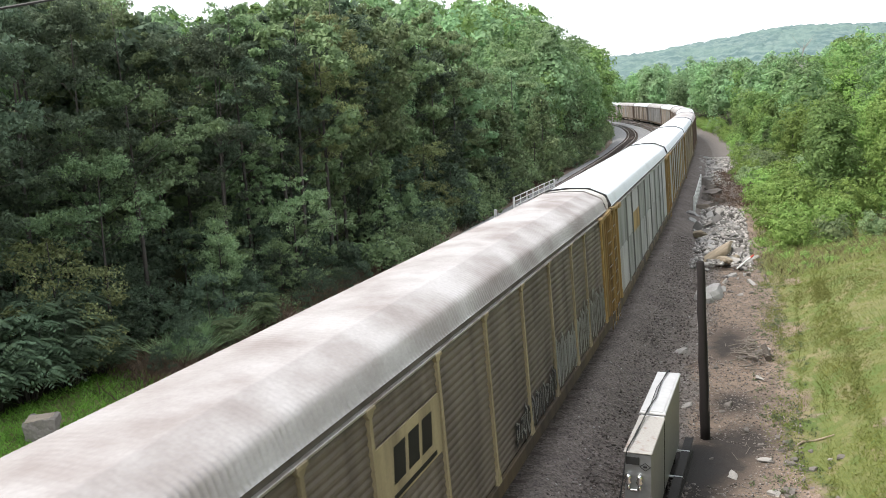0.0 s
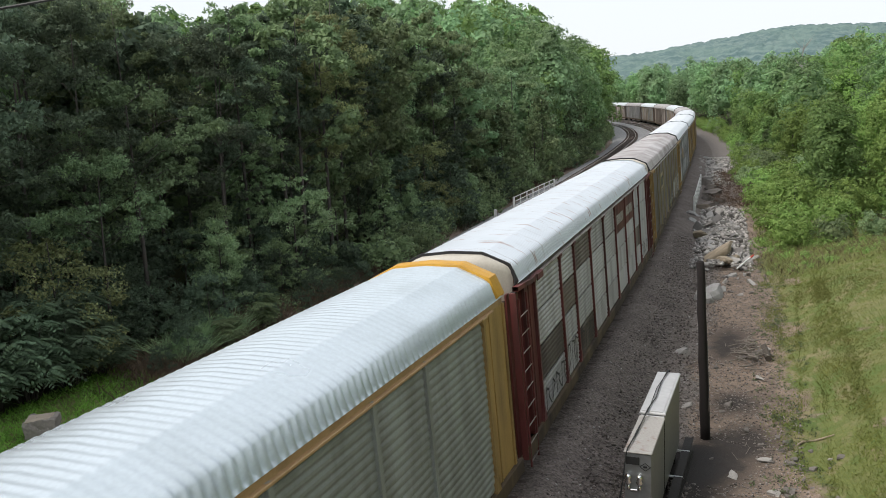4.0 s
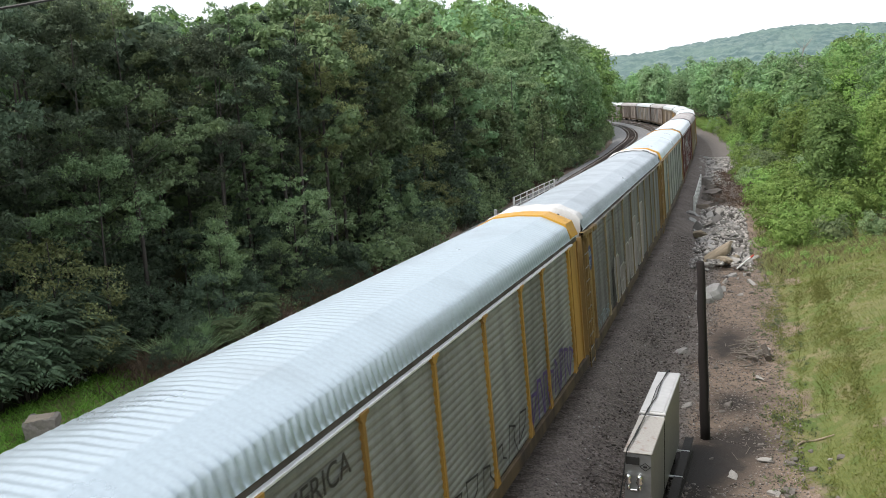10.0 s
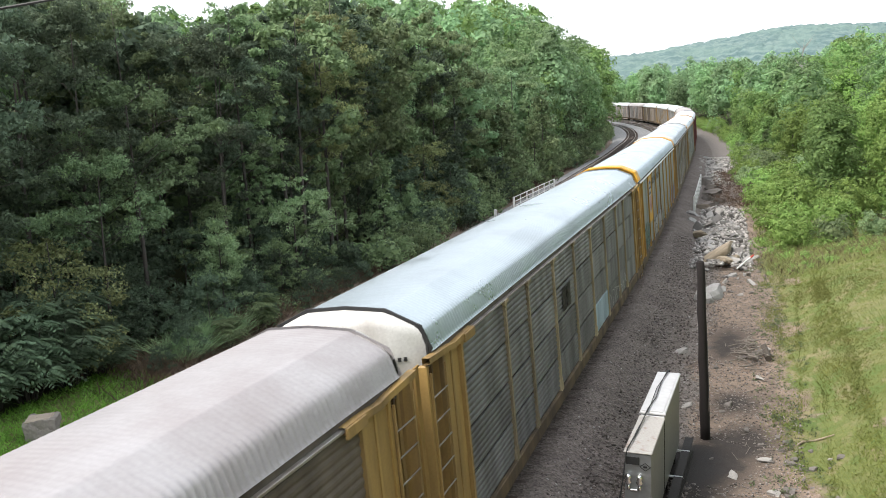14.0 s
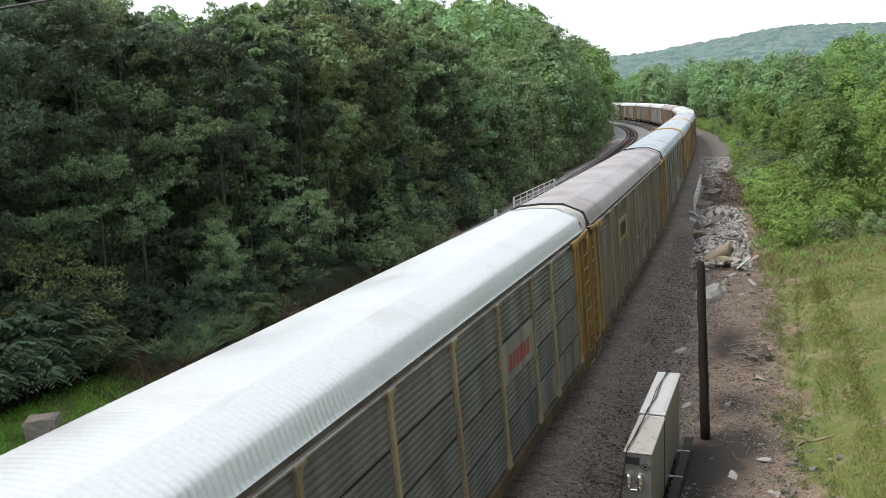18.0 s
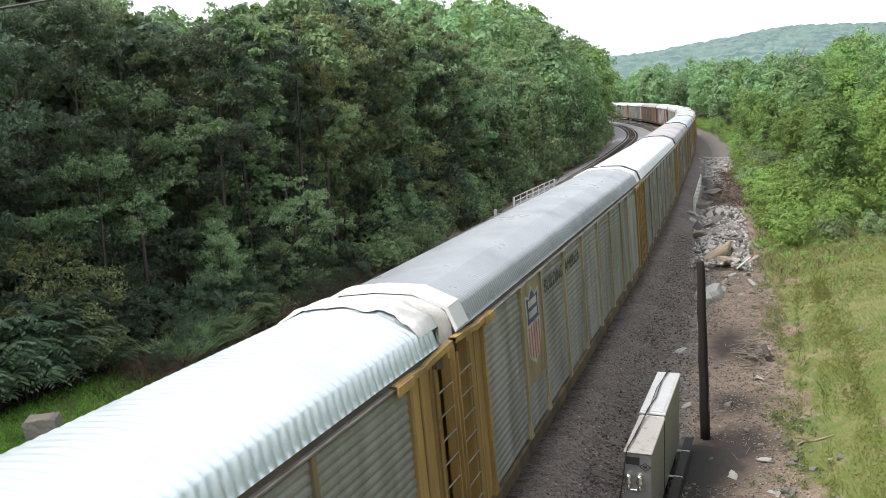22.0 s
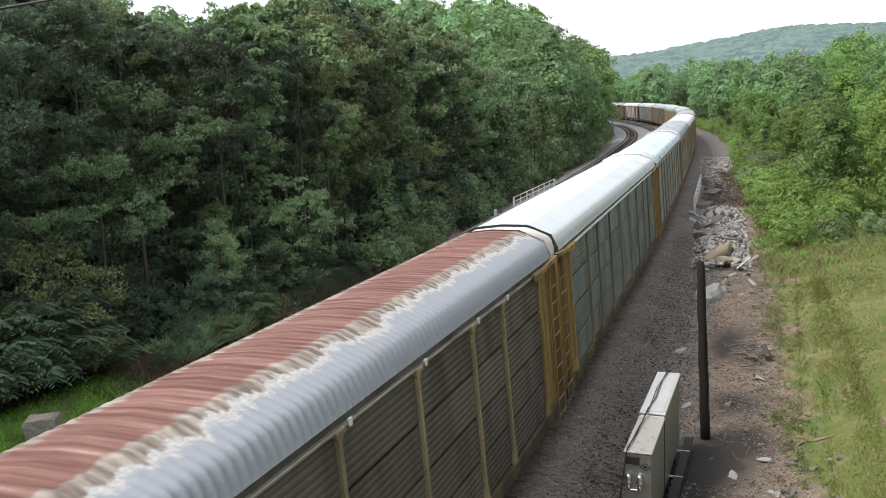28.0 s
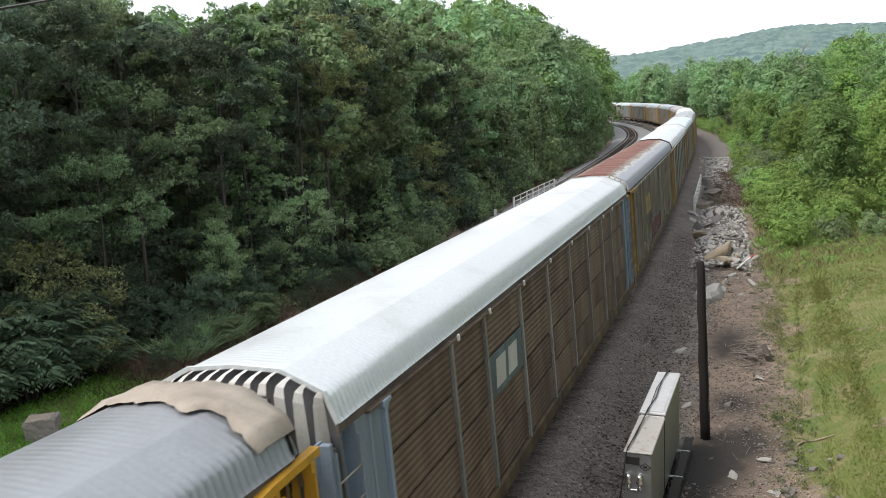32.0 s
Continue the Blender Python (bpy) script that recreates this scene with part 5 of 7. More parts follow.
# trees of the wood's edge that stand out: kind, station, offset, height
EDGE = [("spread", 28.2, -19.5, 9.6), ("spread", 32.2, -20.6, 12.6), ("airy", 50, -19.6, 16.4), ("slim", 41.6, -20.6, 16.2), ("slim", 87, -19.4, 17), ("slim", 93, -19.0, 14),
        ("sapling_c", 42.7, -18.3, 7.0), ("sapling_c", 55, -18.1, 3.9), ("sapling_a", 61, -18, 4.4), ("sapling_a", 35, -18.3, 5.6), ("sapling_b", 39.6, -17.6, 4.0), ("sapling_d", 25.4, -19.6, 6.3), ("sapling_d", 66, -18.6, 7.5), ("sapling_c", 75, -18, 4.4)]


def scatter(n, s0, s1, d0, d1, kinds, sizes, group, gap=1.5, seed=0):
    rnd, taken = random.Random(seed), []
    for _ in range(n * 12):
        if len(taken) >= n:
            break
        s, d = rnd.uniform(s0, s1), rnd.uniform(d0, d1)
        if d < 0 and s < 26 and d > -17.6 + 0.08 * (s - 18):
            continue
        if any(abs(s - a) < 2.4 and -2.2 < d - b < 3 for _, a, b, high in EDGE) and gap > 2.2:
            continue
        if any(abs(s - a + 1.4 * (d - b)) < 1.3 and -0.3 < d - b < 2 for kd, a, b, high in EDGE if kd[:3] == "sap") and d < 0 and gap < 2:
            continue
        q = along(s, d)
        if any((q.x - a) ** 2 + (q.y - b) ** 2 < gap * gap for a, b in taken):
            continue
        kd, big = rnd.choice(kinds), rnd.uniform(*sizes)
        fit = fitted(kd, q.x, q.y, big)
        if fit < 0.3:
            continue
        taken.append((q.x, q.y))
        plant(kd, q.x, q.y, fit, rnd.uniform(0, 6.28), group=group)


def woods(name, label, spots, thin):
    """Far woods as one object; spots of (kind, station, offset, size)."""
    vs, fs, ms, n, mats = [], [], [], 0, []
    for kd, s, d, size in spots:
        _, (trunk, crown), _ = KINDS[kd]
        me = crown
        v = np.empty(len(me.vertices) * 3, np.float32)
        me.vertices.foreach_get("co", v)
        v = v.reshape(-1, 3, 3)[::thin] * size  # fewer leaves, larger
        mid = v.mean(1, keepdims=True)
        v = (mid + (v - mid) * (0.55 + 0.45 * thin ** 0.8)).reshape(-1, 3)
        a = random.uniform(0, 6.28)
        q = along(s, d)
        z = float(ground_z([q.x], [q.y])[0]) - 0.1
        vs.append(np.stack([v[:, 0] * math.cos(a) - v[:, 1] * math.sin(a) + q.x, v[:, 0] * math.sin(a) + v[:, 1] * math.cos(a) + q.y, v[:, 2] + z], 1))
        fs.append(np.arange(len(v)).reshape(-1, 3) + n)
        if me.materials[0] not in mats:
            mats.append(me.materials[0])
        ms.append(np.full(len(v) // 3, mats.index(me.materials[0]), np.int32))
        n += len(v)
    me = mesh_of(name, np.concatenate(vs), np.concatenate(fs))
    for m in mats:
        me.materials.append(m)
    me.polygons.foreach_set("material_index", np.concatenate(ms))
    tagged(new(name, me), label, "woods", kind="stuff")


def spots(n, s0, s1, d0, d1, kinds, sizes, gap, seed):
    rnd, out, taken = random.Random(seed), [], []
    for _ in range(n * 12):
        if len(out) >= n:
            break
        s, d = rnd.uniform(s0, s1), rnd.uniform(d0, d1)
        if any((s - a) ** 2 + (d - b) ** 2 < gap * gap for a, b in taken):
            continue
        kd, big, q = rnd.choice(kinds), rnd.uniform(*sizes), along(s, d)
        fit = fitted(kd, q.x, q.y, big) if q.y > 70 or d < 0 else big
        if fit < 0.4:
            continue
        taken.append((s, d))
        out.append((kd, s, d, fit))
    return out


scatter(7, 13, 62, -21, -19.4, ["tall_f"], (0.85, 1.12), "trees of the left wood", 3.6, 41)
scatter(16, 12, 46, -25, -19.4, ["near_a", "near_b", "near_c", "near_a"], (0.85, 1.15), "trees of the left wood", 2.9, 1)
scatter(20, 46, 80, -25, -19.2, ["tall_a", "tall_b", "tall_e", "tall_b", "tall_c", "tall_e"], (0.85, 1.15), "trees of the left wood", 2.6, 51)
scatter(36, 10, 80, -42, -25, ["back_a", "back_b", "back_a"], (0.9, 1.2), "trees of the left wood", 3.2, 2)
scatter(42, 70, 135, -36, -19, ["tall_d", "tall_d", "tall_e"], (0.7, 1.0), "trees of the left wood", 2.9, 3)
scatter(4, 27, 46, -20.5, -19, ["sapling_b"], (0.6, 1.1), "young trees along the wood", 2.3, 4)
for kd, s, d, high in EDGE:
    q = along(s, d)
    plant(kd, q.x, q.y, high / TALL[kd], s, group="young trees along the wood")
scatter(20, 46, 90, -22, -16.4, ["young_a", "young_b"], (0.6, 1.15), "young trees along the wood", 1.9, 54)
for s, d, big in ((21.4, -19.2, 1.05), (22.6, -18.7, 1.0), (23.7, -19.3, 1.15), (24.6, -18.6, 1.0), (25.6, -19.0, 1.1), (26.3, -18.5, 0.8), (20.2, -19.0, 1.0)):
    q = along(s, d)
    plant("sumac", q.x, q.y, big, s * 2.3, group="sumac clumps along the wood")
scatter(6, 14, 21, -21.5, -18.4, ["sumac", "sumac_b"], (0.95, 1.3), "sumac clumps along the wood", 1.4, 35)
scatter(16, 30, 46, -19.4, -17.7, ["shrub"], (0.6, 1.15), "bushes along the wood", 1.3, 5)
scatter(22, 46, 80, -17.4, -15.2, ["bush_a", "bush_c", "bush_a"], (0.5, 1.0), "bushes along the wood", 1.3, 55)
scatter(20, 26.5, 47, -17.4, -15.7, ["shrub", "shrub", "sumac_b"], (0.4, 0.7), "bushes along the wood", 1.2, 57)
scatter(7, 26.5, 31.5, -21.4, -19.6, ["shrub"], (0.9, 1.3), "undergrowth of the wood", 1.1, 91)
scatter(22, 24, 60, -34, -26, ["bush_c", "bush_a"], (1.6, 2.4), "undergrowth of the wood", 1.9, 92)
scatter(28, 8, 52, -27, -21.4, ["shrub"], (1.0, 1.7), "undergrowth of the wood", 1.7, 26)
scatter(12, 50, 80, -27, -20.5, ["bush_a", "bush_c"], (0.9, 1.6), "undergrowth of the wood", 1.8, 25)
scatter(32, 62, 200, -18.4, -16.9, ["bush_a", "bush_a", "bush_c"], (0.7, 1.3), "bushes along the wood", 2.0, 15)
scatter(60, 80, 230, -18.6, -16.6, ["bush_a", "bush_a", "young_a"], (0.8, 1.7), "bushes along the wood", 1.9, 16)
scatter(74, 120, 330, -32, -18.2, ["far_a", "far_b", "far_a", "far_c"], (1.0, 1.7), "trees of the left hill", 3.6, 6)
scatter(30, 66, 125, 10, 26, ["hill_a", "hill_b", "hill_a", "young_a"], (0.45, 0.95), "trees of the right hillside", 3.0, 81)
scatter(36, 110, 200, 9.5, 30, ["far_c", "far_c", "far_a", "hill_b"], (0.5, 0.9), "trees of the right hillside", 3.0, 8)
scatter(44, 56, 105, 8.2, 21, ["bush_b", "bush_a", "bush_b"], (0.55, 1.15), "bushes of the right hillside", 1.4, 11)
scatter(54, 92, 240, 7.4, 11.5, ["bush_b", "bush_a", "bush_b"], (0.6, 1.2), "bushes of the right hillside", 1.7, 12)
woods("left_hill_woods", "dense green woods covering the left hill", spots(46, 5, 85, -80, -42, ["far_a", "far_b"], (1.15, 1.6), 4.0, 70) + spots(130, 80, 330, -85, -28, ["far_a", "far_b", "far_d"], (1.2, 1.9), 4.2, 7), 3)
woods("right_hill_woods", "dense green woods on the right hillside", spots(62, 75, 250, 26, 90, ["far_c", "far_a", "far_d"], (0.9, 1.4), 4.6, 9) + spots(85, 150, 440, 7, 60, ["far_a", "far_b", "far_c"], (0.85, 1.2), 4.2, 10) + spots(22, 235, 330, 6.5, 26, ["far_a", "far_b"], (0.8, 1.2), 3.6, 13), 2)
# Added trees out of view: they darken the train's right-hand sides.
woods("right_bank_woods", "added woods out of view above the mown bank, blocking sky light", spots(60, -10, 78, 19, 62, ["far_c", "far_a"], (0.9, 1.3), 4.2, 90), 6)


# ---- far ridge ----
def build_ridge():
    az = np.radians(np.arange(-60, 60, 0.18))
    top = np.interp(np.degrees(az), [-75, -40, -11, -9.4, -8, -6.6, -5.2, -3.2, -1.25, 0.7, 2.5, 4.05, 20, 75], [60, 60, 69.5, 72.5, 74.5, 81, 85.5, 92.5, 100.5, 104.5, 103, 101, 75, 50])
    rows, k = [], 22
    for j in range(k):
        f = j / (k - 1)
        dist = 1150 + 450 * f
        z = -25 + (top + 25) * (1 - (1 - f) ** 1.6) + np.random.rand(len(az)) * (4.5 if j else 0) - 3.5 * f
        rows.append(np.stack([dist * np.sin(az), dist * np.cos(az), z], 1))
    v = np.stack(rows, 0).reshape(-1, 3)
    n = len(az)
    i = (np.arange(k - 1)[:, None] * n + np.arange(n - 1)[None, :]).ravel()
    m, N, L, b = mat("haze_tinted_woods", 0.95, 0, 0.1)
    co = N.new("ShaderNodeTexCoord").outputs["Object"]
    # Distance haze is put into these pale blue-green base colours.
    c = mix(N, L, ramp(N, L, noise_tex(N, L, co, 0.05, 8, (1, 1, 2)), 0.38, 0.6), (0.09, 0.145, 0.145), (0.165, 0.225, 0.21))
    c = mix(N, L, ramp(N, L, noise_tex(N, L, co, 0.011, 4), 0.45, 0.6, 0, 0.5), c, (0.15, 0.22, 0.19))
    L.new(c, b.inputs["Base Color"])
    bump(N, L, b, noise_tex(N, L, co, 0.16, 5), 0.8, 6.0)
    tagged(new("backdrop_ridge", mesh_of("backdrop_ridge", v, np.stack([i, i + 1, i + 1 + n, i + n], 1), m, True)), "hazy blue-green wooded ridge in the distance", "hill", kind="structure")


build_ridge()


# ---- trackside things ----
def thing(name, label, category, group="", m=None):
    ob = new(name)
    if m is not None:
        ob.matrix_basis = m
    return tagged(ob, label, category, group=group)


def build_case():
    ob = thing("signal_case", "long dull aluminium trackside signal case on legs", "cabinet")
    x0, x1 = 3.73, 4.32
    rear = put("rear_cabinet", Shape().box(x0, x1, 20.42, 23.62, -0.5, 1.52, cut=0.02).mesh("rear_cabinet", M_ALU), ob)
    front = put("front_cabinet", Shape().box(x0, x1, 18.2, 20.4, -0.5, 1.46, cut=0.02).mesh("front_cabinet", M_ALU), ob)
    put("rear_lid", Shape().box(x0 - 0.025, x1 + 0.025, 20.44, 23.67, 1.53, 1.6, cut=0.02).box(x0 + 0.04, x1 - 0.04, 20.5, 23.6, 1.6, 1.615).mesh("rear_lid", M_ALU_TOP), rear, "chalky white lid")
    put("front_lid", Shape().box(x0 - 0.025, x1 + 0.025, 18.16, 20.43, 1.465, 1.51, cut=0.02).mesh("front_lid", weathered("stained_lid", (0.4, 0.385, 0.36), (0.2, 0.1, 0.06), 0.2, 0.75, 0, (1, 1, 1), 3.5)), front, "grey lid with rust stains")
    put("louvre_plate", Shape().box(3.76, 4.06, 18.165, 18.19, 1.2, 1.38, cut=0.006).mesh("louvre_plate", M_BLACK), front, "black plate")
    d = Shape()
    for a in range(4):
        p0 = Vector((4.19 + 0.12 * math.cos(a * math.pi / 2), 18.19, 1.16 + 0.09 * math.sin(a * math.pi / 2)))
        p1 = Vector((4.19 + 0.12 * math.cos((a + 1) * math.pi / 2), 18.19, 1.16 + 0.09 * math.sin((a + 1) * math.pi / 2)))
        d.tube([p0, p1], 0.008, 5)
    d.box(4.15, 4.23, 18.185, 18.195, 1.14, 1.18)
    put("diamond_mark", d.mesh("diamond_mark", M_BLACK), front, "black diamond outline")
    for x in (3.82, 4.07):
        sh = Shape()
        sh.tube([(x, 18.14, 0.98), (x, 18.14, 0.92), (x, 18.14, 0.86), (x, 18.14, 0.8), (x, 18.14, 0.72)], [0.045, 0.085, 0.05, 0.088, 0.045], 10)
        sh.box(x - 0.03, x + 0.03, 18.12, 18.2, 0.6, 0.72, cut=0.01)
        put("terminal", sh.mesh("terminal", M_CHROME, True), front, "bright metal terminal")
    put("hasp", Shape().box(3.86, 4.02, 18.13, 18.19, 0.56, 0.62, cut=0.015).mesh("hasp", M_CHROME), front, "bright hasp")
    put("seam", Shape().box(4.3, 4.328, 20.38, 20.44, -0.5, 1.5).mesh("seam", M_DARK_STEEL), rear)
    for y in (18.5, 20.0, 21.5, 23.2):
        leg = put("leg", Shape().box(x0 + 0.06, x0 + 0.16, y - 0.05, y + 0.05, -1.0, -0.5).box(x1 - 0.16, x1 - 0.06, y - 0.05, y + 0.05, -1.0, -0.5).mesh("leg", M_DARK_STEEL), ob)
        put("bracket", Shape().box(x1 - 0.1, x1 + 0.34, y - 0.025, y + 0.025, -0.56, -0.5, cut=0.01).mesh("bracket", M_ALU_TOP), leg, "pale bracket arm")
    cab = Shape()
    cab.tube([(3.98, 23.7, 1.3), (3.99, 23.66, 1.66), (3.95, 22.6, 1.66), (3.98, 21.4, 1.65), (3.9, 20.5, 1.66), (3.86, 20.2, 1.56), (3.85, 19.2, 1.55), (3.79, 18.25, 1.56), (3.77, 18.12, 1.45), (3.72, 18.1, 0.9), (3.6, 18.0, 0.2), (3.4, 17.9, -0.9)], 0.014, 6)
    cab.tube([(4.05, 23.7, 1.2), (4.03, 23.67, 1.67), (3.9, 22.2, 1.65), (3.93, 20.6, 1.66), (3.83, 19.4, 1.55), (3.8, 18.2, 1.55), (3.74, 18.08, 1.2), (3.66, 18.05, 0.4), (3.5, 17.95, -0.9)], 0.012, 6)
    put("loose_cable", cab.mesh("loose_cable", M_WIRE, True), ob, "black cable draped over the lids")


build_case()
beam = thing("rusty_beam", "dark rusty steel beam lying beside the signal case", "beam")
put("web", Shape().box(4.52, 4.56, 19.4, 24.2, -0.86, -0.55, pose(0, 0, 0), cut=0.01).mesh("web", M_DARK_STEEL), beam)
put("flange", Shape().box(4.42, 4.66, 19.4, 24.2, -0.55, -0.51, cut=0.01).mesh("flange", M_DARK_STEEL), beam)
put("flange", Shape().box(4.42, 4.66, 19.4, 24.2, -0.92, -0.86, cut=0.01).mesh("flange", M_DARK_STEEL), beam)


def build_pole():
    ob = thing("timber_pole", "short weathered black creosoted timber pole stub", "pole")
    b, t = Vector((4.9, 25.2, -1.0)), Vector((4.72, 25.2, 4.5))
    sh = Shape()
    pts = [b.lerp(t, k / 11) + Vector((0.012 * math.sin(k * 2.1), 0.012 * math.cos(k * 1.3), 0)) for k in range(12)]
    sh.tube(pts + [t + Vector((0, 0, 0.05))], [0.14 - 0.002 * k + 0.005 * math.sin(k * 1.7) for k in range(12)] + [0.08], 14)
    put("shaft", sh.mesh("shaft", M_TAR_POLE, True), ob)
    put("ground_wire", Shape().tube([b + Vector((0.15, -0.05, 0)), b.lerp(t, 0.4) + Vector((0.14, -0.06, 0)), b.lerp(t, 0.62) + Vector((0.13, -0.05, 0))], 0.012, 5).mesh("ground_wire", M_WIRE), ob, "thin wire stapled down the pole")


build_pole()


# ---- concrete block on the grass by the wood ----
def build_block():
    q = Vector((-16.05, 19.9, 0))
    z = ground_at(q.x, q.y)
    ob = thing("concrete_block", "weathered crumbling concrete block standing on the grass", "block", m=Matrix.Translation((q.x, q.y, z)) @ pose(0, 0, 0, 0, 0, 30))
    bm = bmesh.new()
    bmesh.ops.create_cube(bm, size=1)
    bmesh.ops.subdivide_edges(bm, edges=bm.edges[:], cuts=9, use_grid_fill=True)
    for v in bm.verts:
        n = noise.noise(v.co * 2.7) * 0.12 + noise.noise(v.co * 8) * 0.07 - (0.05 if noise.noise(v.co * 5 + Vector((3, 1, 2))) > 0.28 else 0)
        v.co = Vector((v.co.x * (1.0 + 0.08 * v.co.z), v.co.y * 0.72, (v.co.z + 0.5) * 0.82)) * (1 + n) - Vector((0, 0, 0.06))
    me = bpy.data.meshes.new("body")
    bm.to_mesh(me)
    bm.free()
    me.materials.append(M_CONCRETE)
    put("body", me, ob)
    put("cap_slab", Shape().box(-0.45, 0.4, -0.3, 0.27, 0.7, 0.8, pose(0, 0, 0, 2, -2, 4), cut=0.04).mesh("cap_slab", plain("tan_concrete", (0.42, 0.36, 0.29), 0.9, 0, 10, 0.5, 0.4)), ob, "tan worn top")


build_block()


# ---- railings of the small culvert bridge ----
def build_railing(name, label, a, b, h, nposts, nbars, r=0.035):
    ob = thing(name, label, "railing", "culvert railings")
    a, b = Vector(a), Vector(b)
    for k in range(nposts):
        q = a.lerp(b, k / (nposts - 1))
        big = 0.075 if k in (0, nposts - 1) else 0.045
        put("post", Shape().box(q.x - big, q.x + big, q.y - big, q.y + big, q.z - 0.5, q.z + h, cut=0.012).mesh("post", M_WHITE), ob)
    for k in range(nbars):
        z = Vector((0, 0, h * (1 - k * 0.92 / nbars) - 0.04))
        put("bar", Shape().tube([a + z, b + z], r, 8).mesh("bar", M_WHITE), ob)
    return ob


build_railing("bridge_railing", "white painted steel railing of a culvert bridge", (-15.1, 70.6, -0.5), (-15.45, 86.0, -0.5), 1.25, 8, 3)
build_railing("bridge_railing", "white painted steel railing of a culvert bridge", (0.05, 71.5, -0.75), (-1.15, 90.0, -0.8), 1.5, 7, 4)
for q in ((-15.5, 66.6), (3.2, 98.0)):
    ob = thing("marker_post", "short white painted marker post beside the track", "post", "white marker posts")
    z = ground_at(*q)
    put("shaft", Shape().box(q[0] - 0.09, q[0] + 0.09, q[1] - 0.09, q[1] + 0.09, z - 0.2, z + 1.5, cut=0.02).mesh("shaft", M_WHITE), ob)
head = thing("culvert_headwall", "dark stone headwall of the culvert", "wall")
put("wall", Shape().box(-1.2, 1.6, 81.6, 82.6, -3.0, -1.15, cut=0.05).mesh("wall", plain("dark_stone", (0.07, 0.062, 0.055), 0.8, 0, 6, 0.5, 0.5)), head)


# ---- rubble ----
def rock_mesh(seed, material, squash=0.6):
    rng = random.Random(seed)
    bm = bmesh.new()
    bmesh.ops.create_cube(bm, size=0.92)
    bmesh.ops.subdivide_edges(bm, edges=bm.edges[:], cuts=1, use_grid_fill=True)
    cuts = [(Vector((rng.gauss(0, 1), rng.gauss(0, 1), rng.gauss(0, 1))).normalized(), rng.uniform(0.3, 0.52)) for _ in range(7)]
    for v in bm.verts:
        v.co *= 1 + rng.uniform(-0.12, 0.12)
        for n, d in cuts:
            k = v.co.dot(n)
            if k > d:
                v.co -= n * (k - d)
        v.co.z *= squash
    me = bpy.data.meshes.new("rock")
    bm.to_mesh(me)
    bm.free()
    me.materials.append(material)
    return me


M_ROCK_WHITE = plain("white_limestone", (0.36, 0.35, 0.335), 0.9, 0, 9, 0.4, 0.5)
M_ROCK_GREY = plain("grey_rock", (0.2, 0.19, 0.178), 0.9, 0, 9, 0.5, 0.5)
M_ROCK_DARK = plain("dark_rock", (0.17, 0.152, 0.137), 0.85, 0, 7, 0.5, 0.5)
ROCKS = [rock_mesh(k, (M_ROCK, M_ROCK_WHITE, M_ROCK, M_ROCK_WHITE, M_ROCK_GREY)[k % 5], (0.3, 0.55, 0.42, 0.7, 0.36)[k % 5]) for k in range(15)]


def boulder_mesh(seed, material, squash):
    rng = random.Random(seed)
    bm = bmesh.new()
    bmesh.ops.create_icosphere(bm, subdivisions=3, radius=0.5)
    cuts = [(Vector((rng.gauss(0, 1), rng.gauss(0, 1), rng.gauss(0, 1))).normalized(), rng.uniform(0.26, 0.42)) for _ in range(9)]
    off = Vector((seed * 3.1, seed, 0))
    for v in bm.verts:
        for n, d in cuts:
            k = v.co.dot(n)
            if k > d:
                v.co -= n * (k - d) * 0.9
        v.co *= 1 + 0.16 * noise.noise(v.co * 4 + off) + 0.08 * noise.noise(v.co * 11 + off)
        v.co.z *= squash
    me = bpy.data.meshes.new("boulder")
    bm.to_mesh(me)
    bm.free()
    me.materials.append(material)
    return me


BOULDER_DARK = [rock_mesh(60 + k, M_ROCK_DARK, 0.75) for k in range(3)]
BOULDER_TAN = [boulder_mesh(70 + k, M_ROCK_TAN, 0.7) for k in range(2)]
BOULDER_BROWN = boulder_mesh(80, plain("brown_rock", (0.17, 0.14, 0.11), 0.9, 0, 9, 0.5, 0.5), 0.6)


DEBRIS = [rock_mesh(90 + k, (M_ROCK, M_ROCK_DARK, M_ROCK_DARK)[k % 3], 0.6) for k in range(6)]


def drop_rock(me, s, d, size, label, rnd, lift=0.0, stretch=1.0, tip=0.3):
    q = along(s, d)
    z = max(ground_at(q.x, q.y), -0.95 + float(grade_z(s)) + max(0, (3.4 - d)) * 0.3)
    ob = new("rock", me)
    ob.matrix_basis = Matrix.Translation((q.x, q.y, z + size * 0.16 + lift)) @ Euler((rnd.uniform(-tip, tip), rnd.uniform(-tip, tip), rnd.uniform(0, 6.28))).to_matrix().to_4x4() @ Matrix.Diagonal((size * stretch, size, size, 1))
    tagged(ob, label, "rock", group="rubble rocks by the track")


